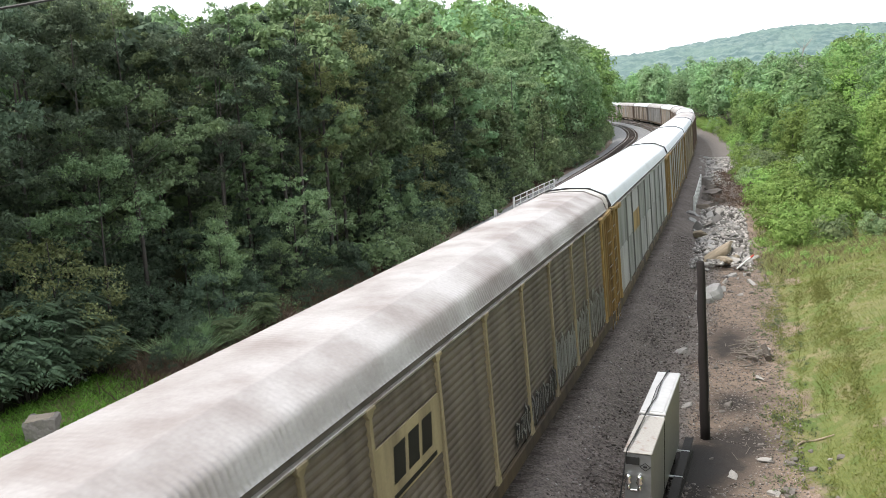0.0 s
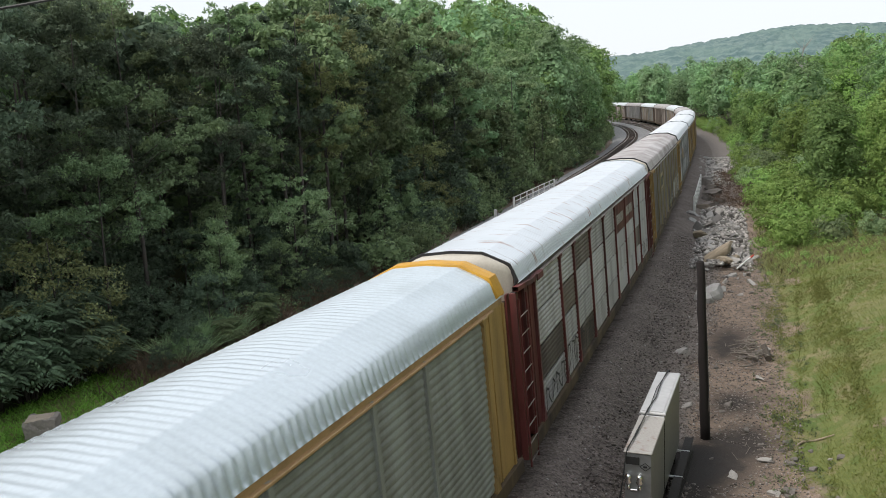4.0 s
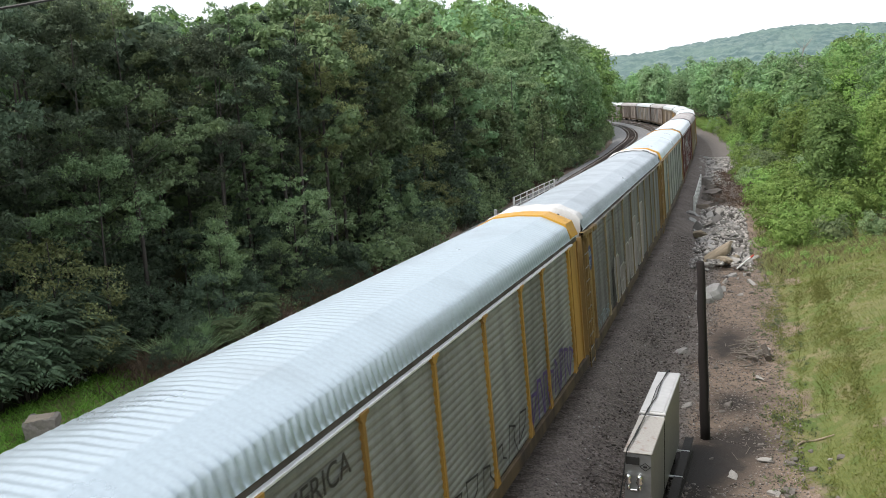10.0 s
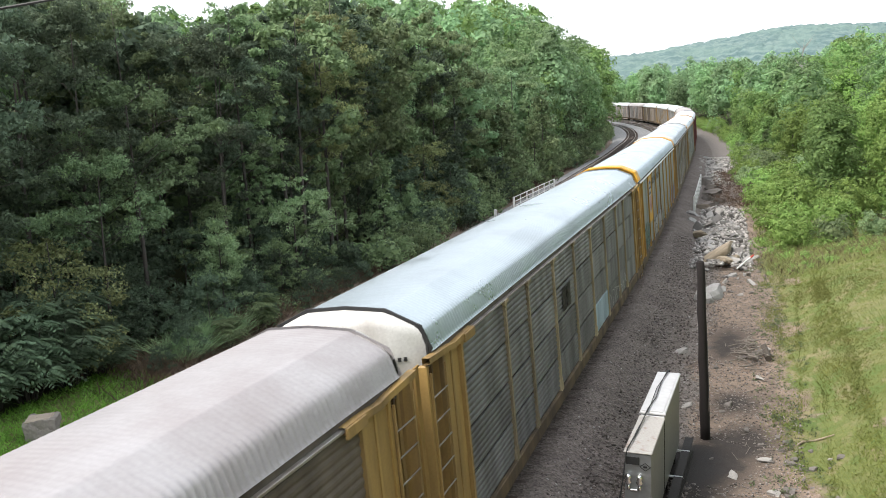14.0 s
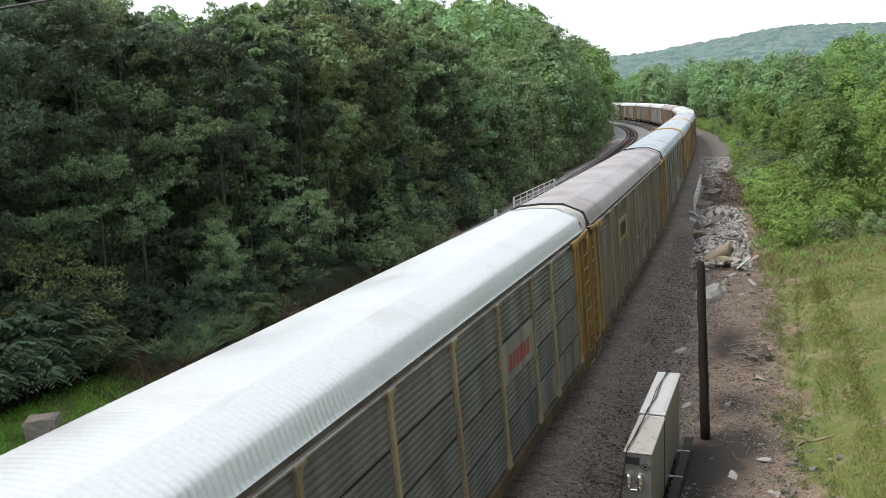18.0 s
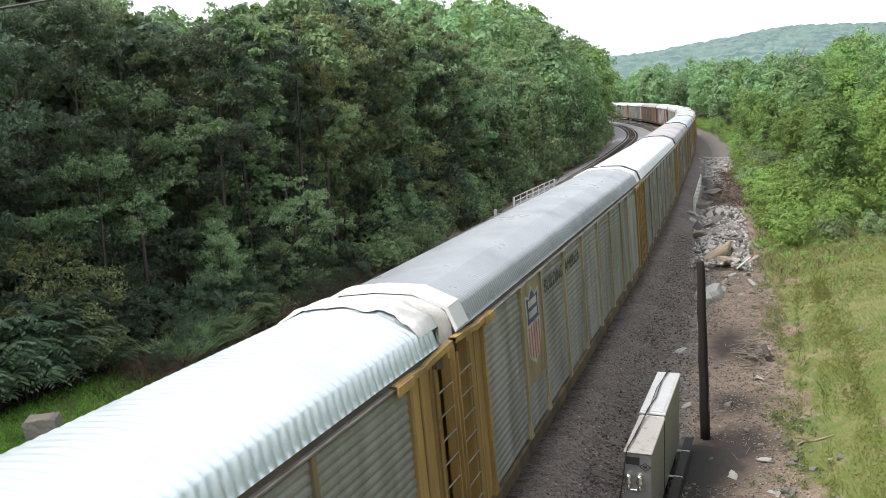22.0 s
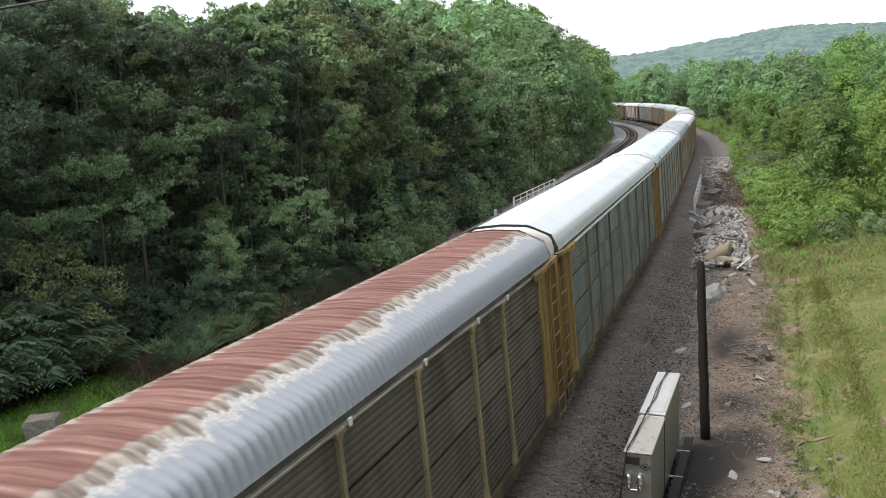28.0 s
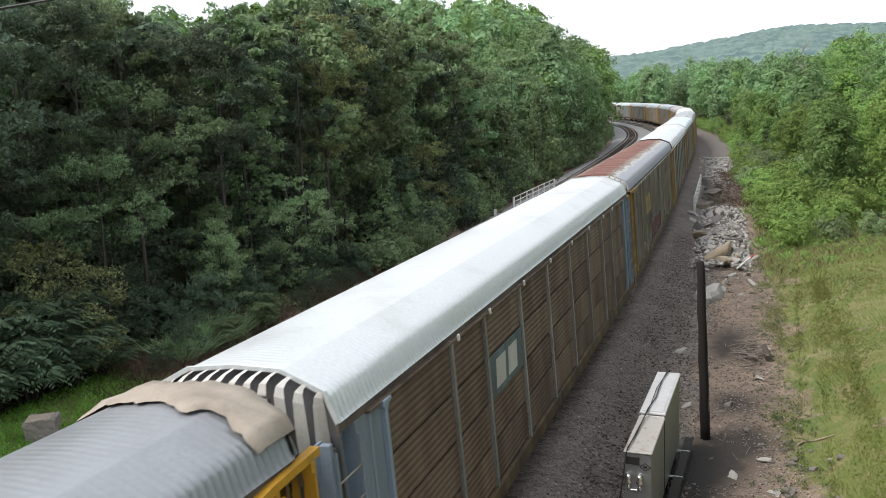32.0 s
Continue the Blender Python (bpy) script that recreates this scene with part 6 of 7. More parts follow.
def rubble():
    rnd = random.Random(5)
    for k in range(165):
        s = rnd.uniform(51, 72) if k < 140 else rnd.uniform(44, 54)
        mid, half = 4.9 - 0.03 * (s - 55), 1.9 if k < 140 else 1.5
        d = rnd.gauss(mid, half * 0.5)
        if not mid - half - 0.2 < d < mid + half + 0.3:
            d = mid
        lift = 0.35 * max(0, 1 - ((d - mid) / half) ** 2) * (1 if k < 140 else 0) * rnd.random()
        drop_rock(rnd.choice(ROCKS), s, d, 0.22 + 0.6 * rnd.random() ** 2.4 if k < 140 else rnd.uniform(0.15, 0.4), "pale broken stone block in a rubble heap", rnd, lift, rnd.uniform(1, 2.1), 0.95)
    for k in range(70):
        s = rnd.uniform(97, 133)
        mid = 4.0 - 0.03 * (s - 100)
        drop_rock(rnd.choice(ROCKS[:3] + ROCKS[5:8]), s, mid + rnd.uniform(-1.3, 2.6), rnd.uniform(0.4, 1.0), "pale broken stone block of the far rubble heap", rnd, 0.1 * rnd.random(), 1.3)
    for k, (s, d, size) in enumerate(((86, 4.2, 1.5), (81, 4.9, 1.0), (91, 3.9, 1.4), (78, 4.2, 0.9), (95, 3.6, 1.3), (83, 3.6, 1.2), (76, 3.4, 1.5), (74.5, 4.3, 1.0))):
        drop_rock(BOULDER_DARK[k % 3] if k < 6 else BOULDER_BROWN, s, d, size, "large dark boulder at the culvert" if k < 6 else "brown flat boulder at the culvert", rnd, 0, 1.3)
    for s, d, size, st in ((51.2, 5.3, 0.9, 1.2), (60.5, 3.6, 0.85, 1.3), (52.3, 5.9, 0.6, 1.2)):
        drop_rock(BOULDER_TAN[int(s) % 2], s, d, size, "large tan boulder on the rubble heap", rnd, 0.3, st)
    for s, d, size, st in ((43.8, 4.9, 1.15, 1.9), (42.5, 4.4, 0.9, 1.4), (33.5, 3.9, 0.5, 1.3), (31, 6.9, 0.3, 1.3), (34.5, 7.1, 0.42, 1.2), (23.8, 7.0, 0.32, 1.2), (22.6, 6.2, 0.26, 1.3), (27.6, 4.6, 0.3, 1.2), (21.8, 7.2, 0.3, 1.2)):
        drop_rock(ROCKS[1 if size > 0.5 else 0], s, d, size, "flat pale stone slab lying on the soil", rnd, 0, st)

    for k in range(62):
        s, d = (rnd.gauss(23.3, 1.3), rnd.gauss(7.7, 0.45)) if k < 22 else (rnd.gauss(34.5, 2.2), rnd.gauss(6.6, 0.5)) if k < 40 else (rnd.uniform(20, 50), rnd.uniform(5.2, 7.8))
        drop_rock(DEBRIS[rnd.choice((0, 1, 2, 4, 5, 1, 2))], s, d, 0.07 + 0.2 * rnd.random() ** 2, "small broken stone lying on bare soil", rnd, 0, rnd.uniform(1, 1.6))


rubble()
q = along(52.0, 5.0)
slab = new("rock", BOULDER_TAN[1])
slab.matrix_basis = Matrix.Translation((q.x, q.y, ground_at(q.x, q.y) + 0.75)) @ Euler((radians(14), radians(-36), radians(16))).to_matrix().to_4x4() @ Matrix.Diagonal((2.6, 1.0, 1.1, 1))
tagged(slab, "long tan rock slab tilted on the rubble heap", "rock", group="rubble rocks by the track")


# ---- stake, log, branches, overhead cable ----
stake = thing("survey_stake", "white survey stake with a red tip leaning on the soil", "stake")
p0, p1 = Vector((4.48, 50.12, -0.8)), Vector((5.27, 52.55, -0.45))
put("shaft", Shape().tube([p0, p0.lerp(p1, 0.8)], 0.05, 8).mesh("shaft", M_WHITE), stake)
put("tip", Shape().tube([p0.lerp(p1, 0.8), p1], [0.055, 0.05], 8).mesh("tip", M_RED), stake, "red painted tip")


M_STICK = plain("bleached_wood", (0.21, 0.185, 0.16), 0.9, 0, 18, 0.5, 0.4)


def sticks():
    rnd = random.Random(8)
    for k in range(90):
        s, d = rnd.gauss(33.5, 0.8), rnd.gauss(6.6, 0.3)
        q = along(s, d)
        z = ground_at(q.x, q.y) + rnd.uniform(0.02, 0.4)
        a, l = rnd.uniform(0, 3.14), rnd.uniform(0.25, 0.8)
        v = Vector((math.cos(a), math.sin(a), rnd.uniform(-0.12, 0.12))) * l / 2
        c = Vector((q.x, q.y, z))
        r0 = rnd.uniform(0.012, 0.035)
        ob = new("stick", Shape().tube([c - v, c + Vector((0, 0, 0.03)), c + v], [r0, r0 * 0.9, r0 * 0.6], 6).mesh("stick", M_STICK))
        tagged(ob, "dry grey stick in a brushwood pile", "stick", group="brushwood pile")
    for k in range(70):
        s, d = rnd.uniform(20, 44), rnd.gauss(6.7, 0.6)
        q = along(s, d)
        c = Vector((q.x, q.y, ground_at(q.x, q.y) + 0.02))
        a, l = rnd.uniform(0, 3.14), rnd.uniform(0.12, 0.5)
        v = Vector((math.cos(a), math.sin(a), 0.02)) * l / 2
        ob = new("stick", Shape().tube([c - v, c + v], [0.012, 0.008], 5).mesh("stick", M_STICK))
        tagged(ob, "dry grey stick lying on bare soil", "stick", group="scattered sticks")
    q = along(33.9, 7.15)
    z = ground_at(q.x, q.y)
    ob = thing("log", "short weathered dark log lying beside the brushwood", "log")
    put("bark", Shape().tube([(q.x + 0.12, q.y - 0.75, z + 0.12), (q.x, q.y, z + 0.14), (q.x - 0.08, q.y + 0.8, z + 0.14)], [0.12, 0.13, 0.11], 10).mesh("bark", plain("dark_log", (0.09, 0.075, 0.06), 0.95, 0, 14, 0.5, 0.6)), ob)
    q = along(25.3, 8.4)
    pts = [Vector((q.x + a, q.y + b, 0)) for a, b in ((-0.5, -0.3), (-0.36, 0.0), (0.0, 0.08), (0.5, 0.22))]
    for v in pts:
        v.z = ground_at(v.x, v.y) + 0.06
    ob = thing("branch", "bent pale dead branch lying on the grass edge", "branch")
    put("stem", Shape().tube(pts, [0.02, 0.035, 0.03, 0.018], 6).mesh("stem", plain("pale_wood", (0.34, 0.28, 0.2), 0.9)), ob)


sticks()
wire = thing("overhead_cable", "black overhead cable sagging across the sky", "cable")
w0, w1 = Vector((-6.01, 11.5, 11.45)), Vector((-5.09, 11.91, 11.57))
put("strand", Shape().tube([w0 + (w1 - w0) * k + Vector((0, 0, 0.004 * k * k)) for k in range(-24, 25, 2)], 0.026, 6).mesh("strand", M_WIRE), wire)




# ---- bare dead tree on the hillside ----
def build_dead_tree():
    x, y = 9.0, 172.0
    g = ground_at(x, y)
    H = 17.3 - g
    ob = thing("dead_tree", "bare pale dead tree among the green hillside trees", "tree", m=Matrix.Translation((x, y, g - 0.2)))
    rnd = random.Random(4)
    pale = plain("dead_wood", (0.36, 0.34, 0.32), 0.9)
    put("trunk", Shape().tube([(0, 0, 0), (0.2, 0, H * 0.5), (0.1, 0.2, H * 0.8), (0.4, 0.2, H)], [0.2, 0.13, 0.07, 0.02], 7).mesh("trunk", pale), ob)
    for k in range(26):
        z, a, l = H * rnd.uniform(0.5, 0.94), rnd.uniform(0, 6.28), rnd.uniform(0.9, 2.4)
        d = Vector((math.cos(a), math.sin(a), rnd.uniform(0.5, 1.2))) * l
        b = Vector((0.15, 0.1, z))
        put("limb", Shape().tube([b, b + d * 0.5, b + d + Vector((0, 0, 0.3))], [0.045, 0.03, 0.012], 5).mesh("limb", pale), ob)


build_dead_tree()


# ---- loose stones, grass and weeds ----
def stones(name, label, n, s0, s1, d0, d1, size, material, zfun, seed):
    rng = np.random.default_rng(seed)
    s, d = rng.uniform(s0, s1, n), rng.uniform(d0, d1, n)
    th, x, y = (np.interp(s, S_GRID, a) for a in (S_TH, S_X, S_Y))
    x, y = x + d * np.cos(th), y + d * np.sin(th)
    open_soil = (np.hypot((x - 5.0) / 1.4, (y - 23.6) / 1.6) > 1) & (np.hypot((x - 4.9) / 0.8, (y - 35.5) / 2.4) > 1)
    keep = open_soil | (rng.random(n) < 0.012)
    x, y, s, d = x[keep], y[keep], s[keep], d[keep]
    n = len(x)
    z = zfun(x, y, s, d)
    base = np.array([(1, 0, 0), (0, 1, 0), (-1, 0, 0), (0, -1, 0), (0, 0, 0.7), (0, 0, -0.7)], float)
    r_ = size * (0.5 + rng.random(n))[:, None, None]
    a = rng.random(n) * 6.283
    v = base[None] * (0.65 + 0.7 * rng.random((n, 6, 1))) + rng.normal(size=(n, 6, 3)) * 0.15
    v = np.stack([v[:, :, 0] * np.cos(a)[:, None] - v[:, :, 1] * np.sin(a)[:, None], v[:, :, 0] * np.sin(a)[:, None] + v[:, :, 1] * np.cos(a)[:, None], v[:, :, 2]], 2) * r_
    v += np.stack([x, y, z], 1)[:, None, :]
    f = np.array([(0, 1, 4), (1, 2, 4), (2, 3, 4), (3, 0, 4), (1, 0, 5), (2, 1, 5), (3, 2, 5), (0, 3, 5)])
    faces = (f[None] + (np.arange(n) * 6)[:, None, None]).reshape(-1, 3)
    tagged(new(name, mesh_of(name, v.reshape(-1, 3), faces, material)), label, "gravel", kind="stuff")


def stone_mat(name, lo, hi):
    m, N, L, b = mat(name, 0.9, 0, 0.2)
    geo = N.new("ShaderNodeNewGeometry")
    L.new(mix(N, L, geo.outputs["Random Per Island"], lo, hi), b.inputs["Base Color"])
    return m


M_STONES = stone_mat("ballast_stones", (0.076, 0.064, 0.057), (0.3, 0.262, 0.238))
M_HEAP = stone_mat("heap_stones", (0.075, 0.07, 0.065), (0.5, 0.475, 0.445))
M_CHIPS = stone_mat("pale_chips", (0.06, 0.052, 0.046), (0.3, 0.27, 0.245))
bed = lambda x, y, s, d: np.interp(d, [1.3, 1.75, 2.6, 3.6, 4.6, 5.5], [-0.13, -0.11, -0.45, -0.78, -0.86, -0.85]) + grade_z(s) + 0.012
stones("ballast_stones", "loose dark grey ballast stones beside the track", 10500, 15, 60, 1.4, 5.2, 0.045, M_STONES, bed, 1)
stones("pale_stones", "pale stones scattered over the dark ballast", 900, 15, 60, 1.6, 5.0, 0.034, M_HEAP, bed, 3)
stones("stone_chips", "scattered pale stone chips on bare soil", 12000, 18, 62, 4.4, 8.1, 0.03, M_CHIPS, lambda x, y, s, d: ground_z(x, y, s, d) + 0.01, 2)


stones("rubble_chips", "small pale broken stones between the rubble blocks", 2600, 50, 76, 3.0, 6.8, 0.12, M_HEAP, lambda x, y, s, d: ground_z(x, y, s, d) + 0.05 + 0.3 * np.clip(1 - ((d - 4.9) / 1.7) ** 2, 0, 1), 12)
stones("rubble_chips", "small pale broken stones of the far rubble heap", 3000, 96, 134, 2.2, 6.6, 0.17, M_HEAP, lambda x, y, s, d: ground_z(x, y, s, d) + 0.1, 13)


def blades(name, label, n, s0, s1, d0, d1, h, w, material, seed, clump=0.5):
    rng = np.random.default_rng(seed)
    s, d = rng.uniform(s0, s1, n), rng.uniform(d0, d1, n)
    th, x, y = (np.interp(s, S_GRID, a) for a in (S_TH, S_X, S_Y))
    x, y = x + d * np.cos(th), y + d * np.sin(th)
    keep = (0.5 + 0.5 * wave(x, y, 0.9, 4) + 0.3 * rng.normal(size=n) > clump) & (np.abs(d) > bank_edge(x, y) + 0.3 * rng.normal(size=n))
    x, y, s, d = x[keep], y[keep], s[keep], d[keep]
    n = len(x)
    z = ground_z(x, y, s, d)
    a, l = rng.random(n) * 6.283, h * (0.5 + rng.random(n))
    tip = rng.normal(size=(n, 2)) * 0.9 * l[:, None]
    p = np.stack([x, y, z - 0.01], 1)
    side = np.stack([np.cos(a), np.sin(a), 0 * a], 1) * w
    v = np.stack([p - side, p + side, p + np.stack([tip[:, 0], tip[:, 1], l], 1)], 1).reshape(-1, 3)
    tagged(new(name, mesh_of(name, v, np.arange(3 * n).reshape(-1, 3), material)), label, "grass", kind="stuff")


M_GRASS = leaf_mat("grass_blades", (0.13, 0.163, 0.046), (0.235, 0.258, 0.083), by_place=1)
M_GRASS_LUSH = leaf_mat("lush_grass", (0.13, 0.27, 0.045), (0.26, 0.46, 0.09))
M_ROUGH = leaf_mat("rough_grass_blades", (0.19, 0.22, 0.085), (0.34, 0.35, 0.15))
M_WEED_DRY = leaf_mat("dry_weeds", (0.085, 0.062, 0.05), (0.19, 0.135, 0.095))
blades("bank_grass", "short mown yellow-green grass on the bank", 150000, 17, 54, 7.0, 18, 0.045, 0.02, M_GRASS, 3, 0.12)
blades("edge_grass", "ragged grass at the lower edge of the bank", 40000, 17, 48, 6.8, 10, 0.08, 0.018, M_GRASS, 23, 0.4)
blades("verge_grass", "lush green grass strip beside the wood", 34000, 10, 27, -18.6, -9.8, 0.16, 0.022, M_GRASS_LUSH, 4, 0.2)
blades("dry_weeds", "dry brownish weeds at the edge of the brush", 16000, 48, 110, 6.6, 16, 0.42, 0.025, M_WEED_DRY, 5, 0.5)
blades("tall_weeds", "dry purple-brown weeds along the far ballast", 9000, 24, 150, -17.2, -15.5, 0.5, 0.03, M_WEED_DRY, 6, 0.45)


def weed_clumps(name, label, n, s0, s1, d0, d1, size, material, seed, per=90, leaf=0.13):
    rng = np.random.default_rng(seed)
    cl = []
    for _ in range(n):
        q = along(rng.uniform(s0, s1), rng.uniform(d0, d1))
        r_ = size * (0.5 + rng.random())
        cl.append((q.x, q.y, ground_at(q.x, q.y) + r_ * 0.4, r_))
    v, f = leaf_cloud(rng, cl, per, leaf, 0.5, 0.7)
    tagged(new(name, mesh_of(name, v, f, material)), label, "weeds", kind="stuff")


blades("rank_weeds", "tall bright green weeds at the edge of the wood", 6000, 28.6, 33.4, -17.7, -16.1, 0.75, 0.03, M_LEAF_YOUNG, 26, 0.45)
blades("purple_weeds", "dry purple-brown weeds between ballast and wood", 9000, 26, 62, -18.2, -15.6, 0.55, 0.025, M_WEED_DRY, 27, 0.4)
blades("rough_grass", "rough uncut grass between bank and brush", 22000, 47.5, 66, 7.2, 22, 0.34, 0.022, M_ROUGH, 28, 0.35)
weed_clumps("rough_weeds", "low leafy weeds between the mown bank and the brush", 150, 48.5, 58, 7.6, 19, 0.32, M_LEAF_BRIGHT, 9, 60, 0.1)
weed_clumps("brush_weeds", "bright green weeds and brambles at the hillside foot", 260, 55, 125, 6.9, 20, 0.6, M_LEAF_BRIGHT, 1, 130, 0.15)
weed_clumps("ditch_weeds", "low green weeds in the ditch by the wood", 160, 34, 110, -18, -15.9, 0.5, M_LEAF_MID, 2, 90, 0.13)
weed_clumps("bank_tufts", "low leafy tufts on the mown bank", 150, 19, 58, 7.4, 15, 0.12, M_GRASS, 3, 22, 0.07)
weed_clumps("dead_brush", "purple-brown dead brush beside the culvert", 190, 76, 108, 4.3, 9.0, 0.75, M_WEED_DRY, 4, 90, 0.12)
weed_clumps("corner_weeds", "dead stalks and scrappy weeds at the foot of the bank", 30, 21, 28, 7.2, 8.7, 0.13, M_LEAF_OLIVE, 6, 30, 0.06)
weed_clumps("edge_weeds", "scrappy dark weeds between soil and grass", 150, 20, 58, 6.7, 8.6, 0.17, M_LEAF_OLIVE, 5, 26, 0.07)


# ---- lettering, emblems and spray paint on the cars ----
PAINT_WHITE = weathered("worn_white_lettering", (0.496, 0.496, 0.48), (0.24, 0.224, 0.2), 0.3, 0.6)
PAINT_BLACK = weathered("black_lettering", (0.024, 0.024, 0.024), (0.056, 0.048, 0.04), 0.3, 0.6)
PAINT_BLUE = weathered("emblem_blue", (0.04, 0.048, 0.16), (0.072, 0.072, 0.112), 0.2, 0.6)
PAINT_RED = weathered("emblem_red", (0.36, 0.072, 0.072), (0.24, 0.096, 0.08), 0.2, 0.6)
PAINT_MAROON = weathered("spray_maroon", (0.16, 0.028, 0.048), (0.08, 0.032, 0.04), 0.2, 0.6)
PAINT_PURPLE = weathered("spray_purple", (0.128, 0.08, 0.24), (0.08, 0.064, 0.128), 0.2, 0.6)
PAINT_TEAL = weathered("spray_teal", (0.08, 0.24, 0.224), (0.048, 0.12, 0.112), 0.2, 0.6)
PAINT_SKY = weathered("spray_pale_blue", (0.304, 0.4, 0.464), (0.16, 0.208, 0.24), 0.3, 0.6)
SPRAY_PINK = weathered("faded_pink_spray", (0.34, 0.31, 0.3), (0.2, 0.18, 0.17), 0.4, 0.7)
PANEL_BLUE = weathered("faded_blue_panel", (0.128, 0.192, 0.224), (0.08, 0.088, 0.088), 0.4, 0.6)
FACE = HW + 0.006


def flat(name, car, polys, material, lift=0.0, label=""):
    """Flat painted figures on the right-hand side, polygons of (y, z)."""
    bm = bmesh.new()
    for k, p in enumerate(polys):
        vs = [bm.verts.new((FACE + lift + 0.0006 * (k % 5), y, z)) for y, z in p]
        bm.faces.new(vs)
    out = bmesh.ops.solidify(bm, geom=bm.faces[:], thickness=0.004)
    me = bpy.data.meshes.new(name)
    bm.to_mesh(me)
    bm.free()
    me.materials.append(material)
    return put(name, me, car, label)


def rect(y0, y1, z0, z1, lean=0.0):
    return [(y0, z0), (y1, z0), (y1 + lean, z1), (y0 + lean, z1)]


def bay_panel(car, bay, z0, z1, material, label, name="sign_panel"):
    y0, y1 = POSTS[bay] + 0.08, POSTS[bay + 1] - 0.08
    return put(name, Shape().box(HW - 0.03, FACE - 0.004, y0, y1, z0, z1, cut=0.006).mesh(name, material), car, label), y0, y1


def stroke(pts, w):
    out = []
    for (a, b), (c, d) in zip(pts, pts[1:]):
        l = math.hypot(c - a, d - b) or 1
        nx, ny = -(d - b) / l * w / 2, (c - a) / l * w / 2
        ex, ey = (c - a) / l * w / 2, (d - b) / l * w / 2
        out.append([(a - ex + nx, b - ey + ny), (a - ex - nx, b - ey - ny), (c + ex - nx, d + ey - ny), (c + ex + nx, d + ey + ny)])
    return out


def scribble(car, y0, y1, z0, z1, material, seed, n=8, w=0.07, label="looping spray-painted scrawl"):
    rnd = random.Random(seed)
    for k in range(n):
        c, hw = y0 + (y1 - y0) * (k + 0.5) / n, (y1 - y0) / n * 0.42
        zt = z0 + (z1 - z0) * rnd.uniform(0.7, 1)
        pts = [(c - hw, z0 + rnd.uniform(0, 0.2)), (c - hw * rnd.uniform(0.2, 1), zt), (c + hw * rnd.uniform(0.2, 1), zt - rnd.uniform(0, 0.2)), (c + hw * rnd.uniform(-0.3, 0.8), (z0 + zt) / 2), (c + hw, z0 + rnd.uniform(0, 0.25))]
        flat("spray_figure", car, stroke(pts if rnd.random() < 0.6 else pts[:4] + [pts[0]], w * 0.8), material, rnd.uniform(0, 0.004), label)


def blocks(car, y0, y1, z0, tops, fill, edge, seed, label):
    """Fat spray-painted block figures side by side, with an outline and a few inner strokes."""
    rnd = random.Random(seed)
    n = len(tops)
    w = (y1 - y0) / n
    for k, t in enumerate(tops):
        a, b, z1 = y0 + w * k + 0.03, y0 + w * (k + 1) - 0.03, z0 + t
        r, lean = 0.22 * min(w, t), rnd.uniform(-0.1, 0.12)
        arch = rnd.choice((0.0, 0.0, 0.6))

        def ring(g):
            pts = []
            for cy, cz, a0 in ((b - r, z1 - r, 0), (a + r, z1 - r, 90), (a + r, z0 + r * 0.4, 180), (b - r, z0 + r * 0.4, 270)):
                for q in (0, 30, 60, 90):
                    rr = (r if a0 < 180 else r * 0.4) + g
                    pts.append((cy + rr * math.cos(radians(a0 + q)) + lean * (cz - z0), cz + rr * math.sin(radians(a0 + q)) + arch * r * (a0 < 180) * math.sin(radians((a0 + q) if a0 < 180 else 0))))
            return pts
        g = flat("spray_figure", car, [ring(0.0)], fill, 0.006, label)
        flat("outline", g, [ring(0.06)], edge, 0.0)
        inner = []
        for _ in range(rnd.choice((1, 2, 2))):
            yc, zc, hh = a + (b - a) * rnd.uniform(0.3, 0.7), z0 + t * rnd.uniform(0.3, 0.7), t * rnd.uniform(0.12, 0.25)
            inner += stroke([(yc, zc - hh), (yc + rnd.uniform(-0.12, 0.12), zc + hh)] if rnd.random() < 0.6 else [(yc - 0.3 * w, zc), (yc + 0.2 * w, zc + rnd.uniform(-0.1, 0.1))], 0.055)
        flat("inner_stroke", g, inner, edge, 0.012)


def wordmark(car, text, y0, z0, size, material):
    cu = bpy.data.curves.new("lettering", "FONT")
    cu.body, cu.size, cu.extrude = text, size, 0.002
    tmp = new("lettering", cu)
    me = bpy.data.meshes.new_from_object(tmp)
    bpy.data.objects.remove(tmp)
    bpy.data.curves.remove(cu)
    me.materials.clear()
    me.materials.append(material)
    put("lettering", me, car, "painted word %s" % text.lower(), m=Matrix(((0, 0, 1, FACE), (1, 0, 0, y0), (0, 1, 0, z0), (0, 0, 0, 1))))


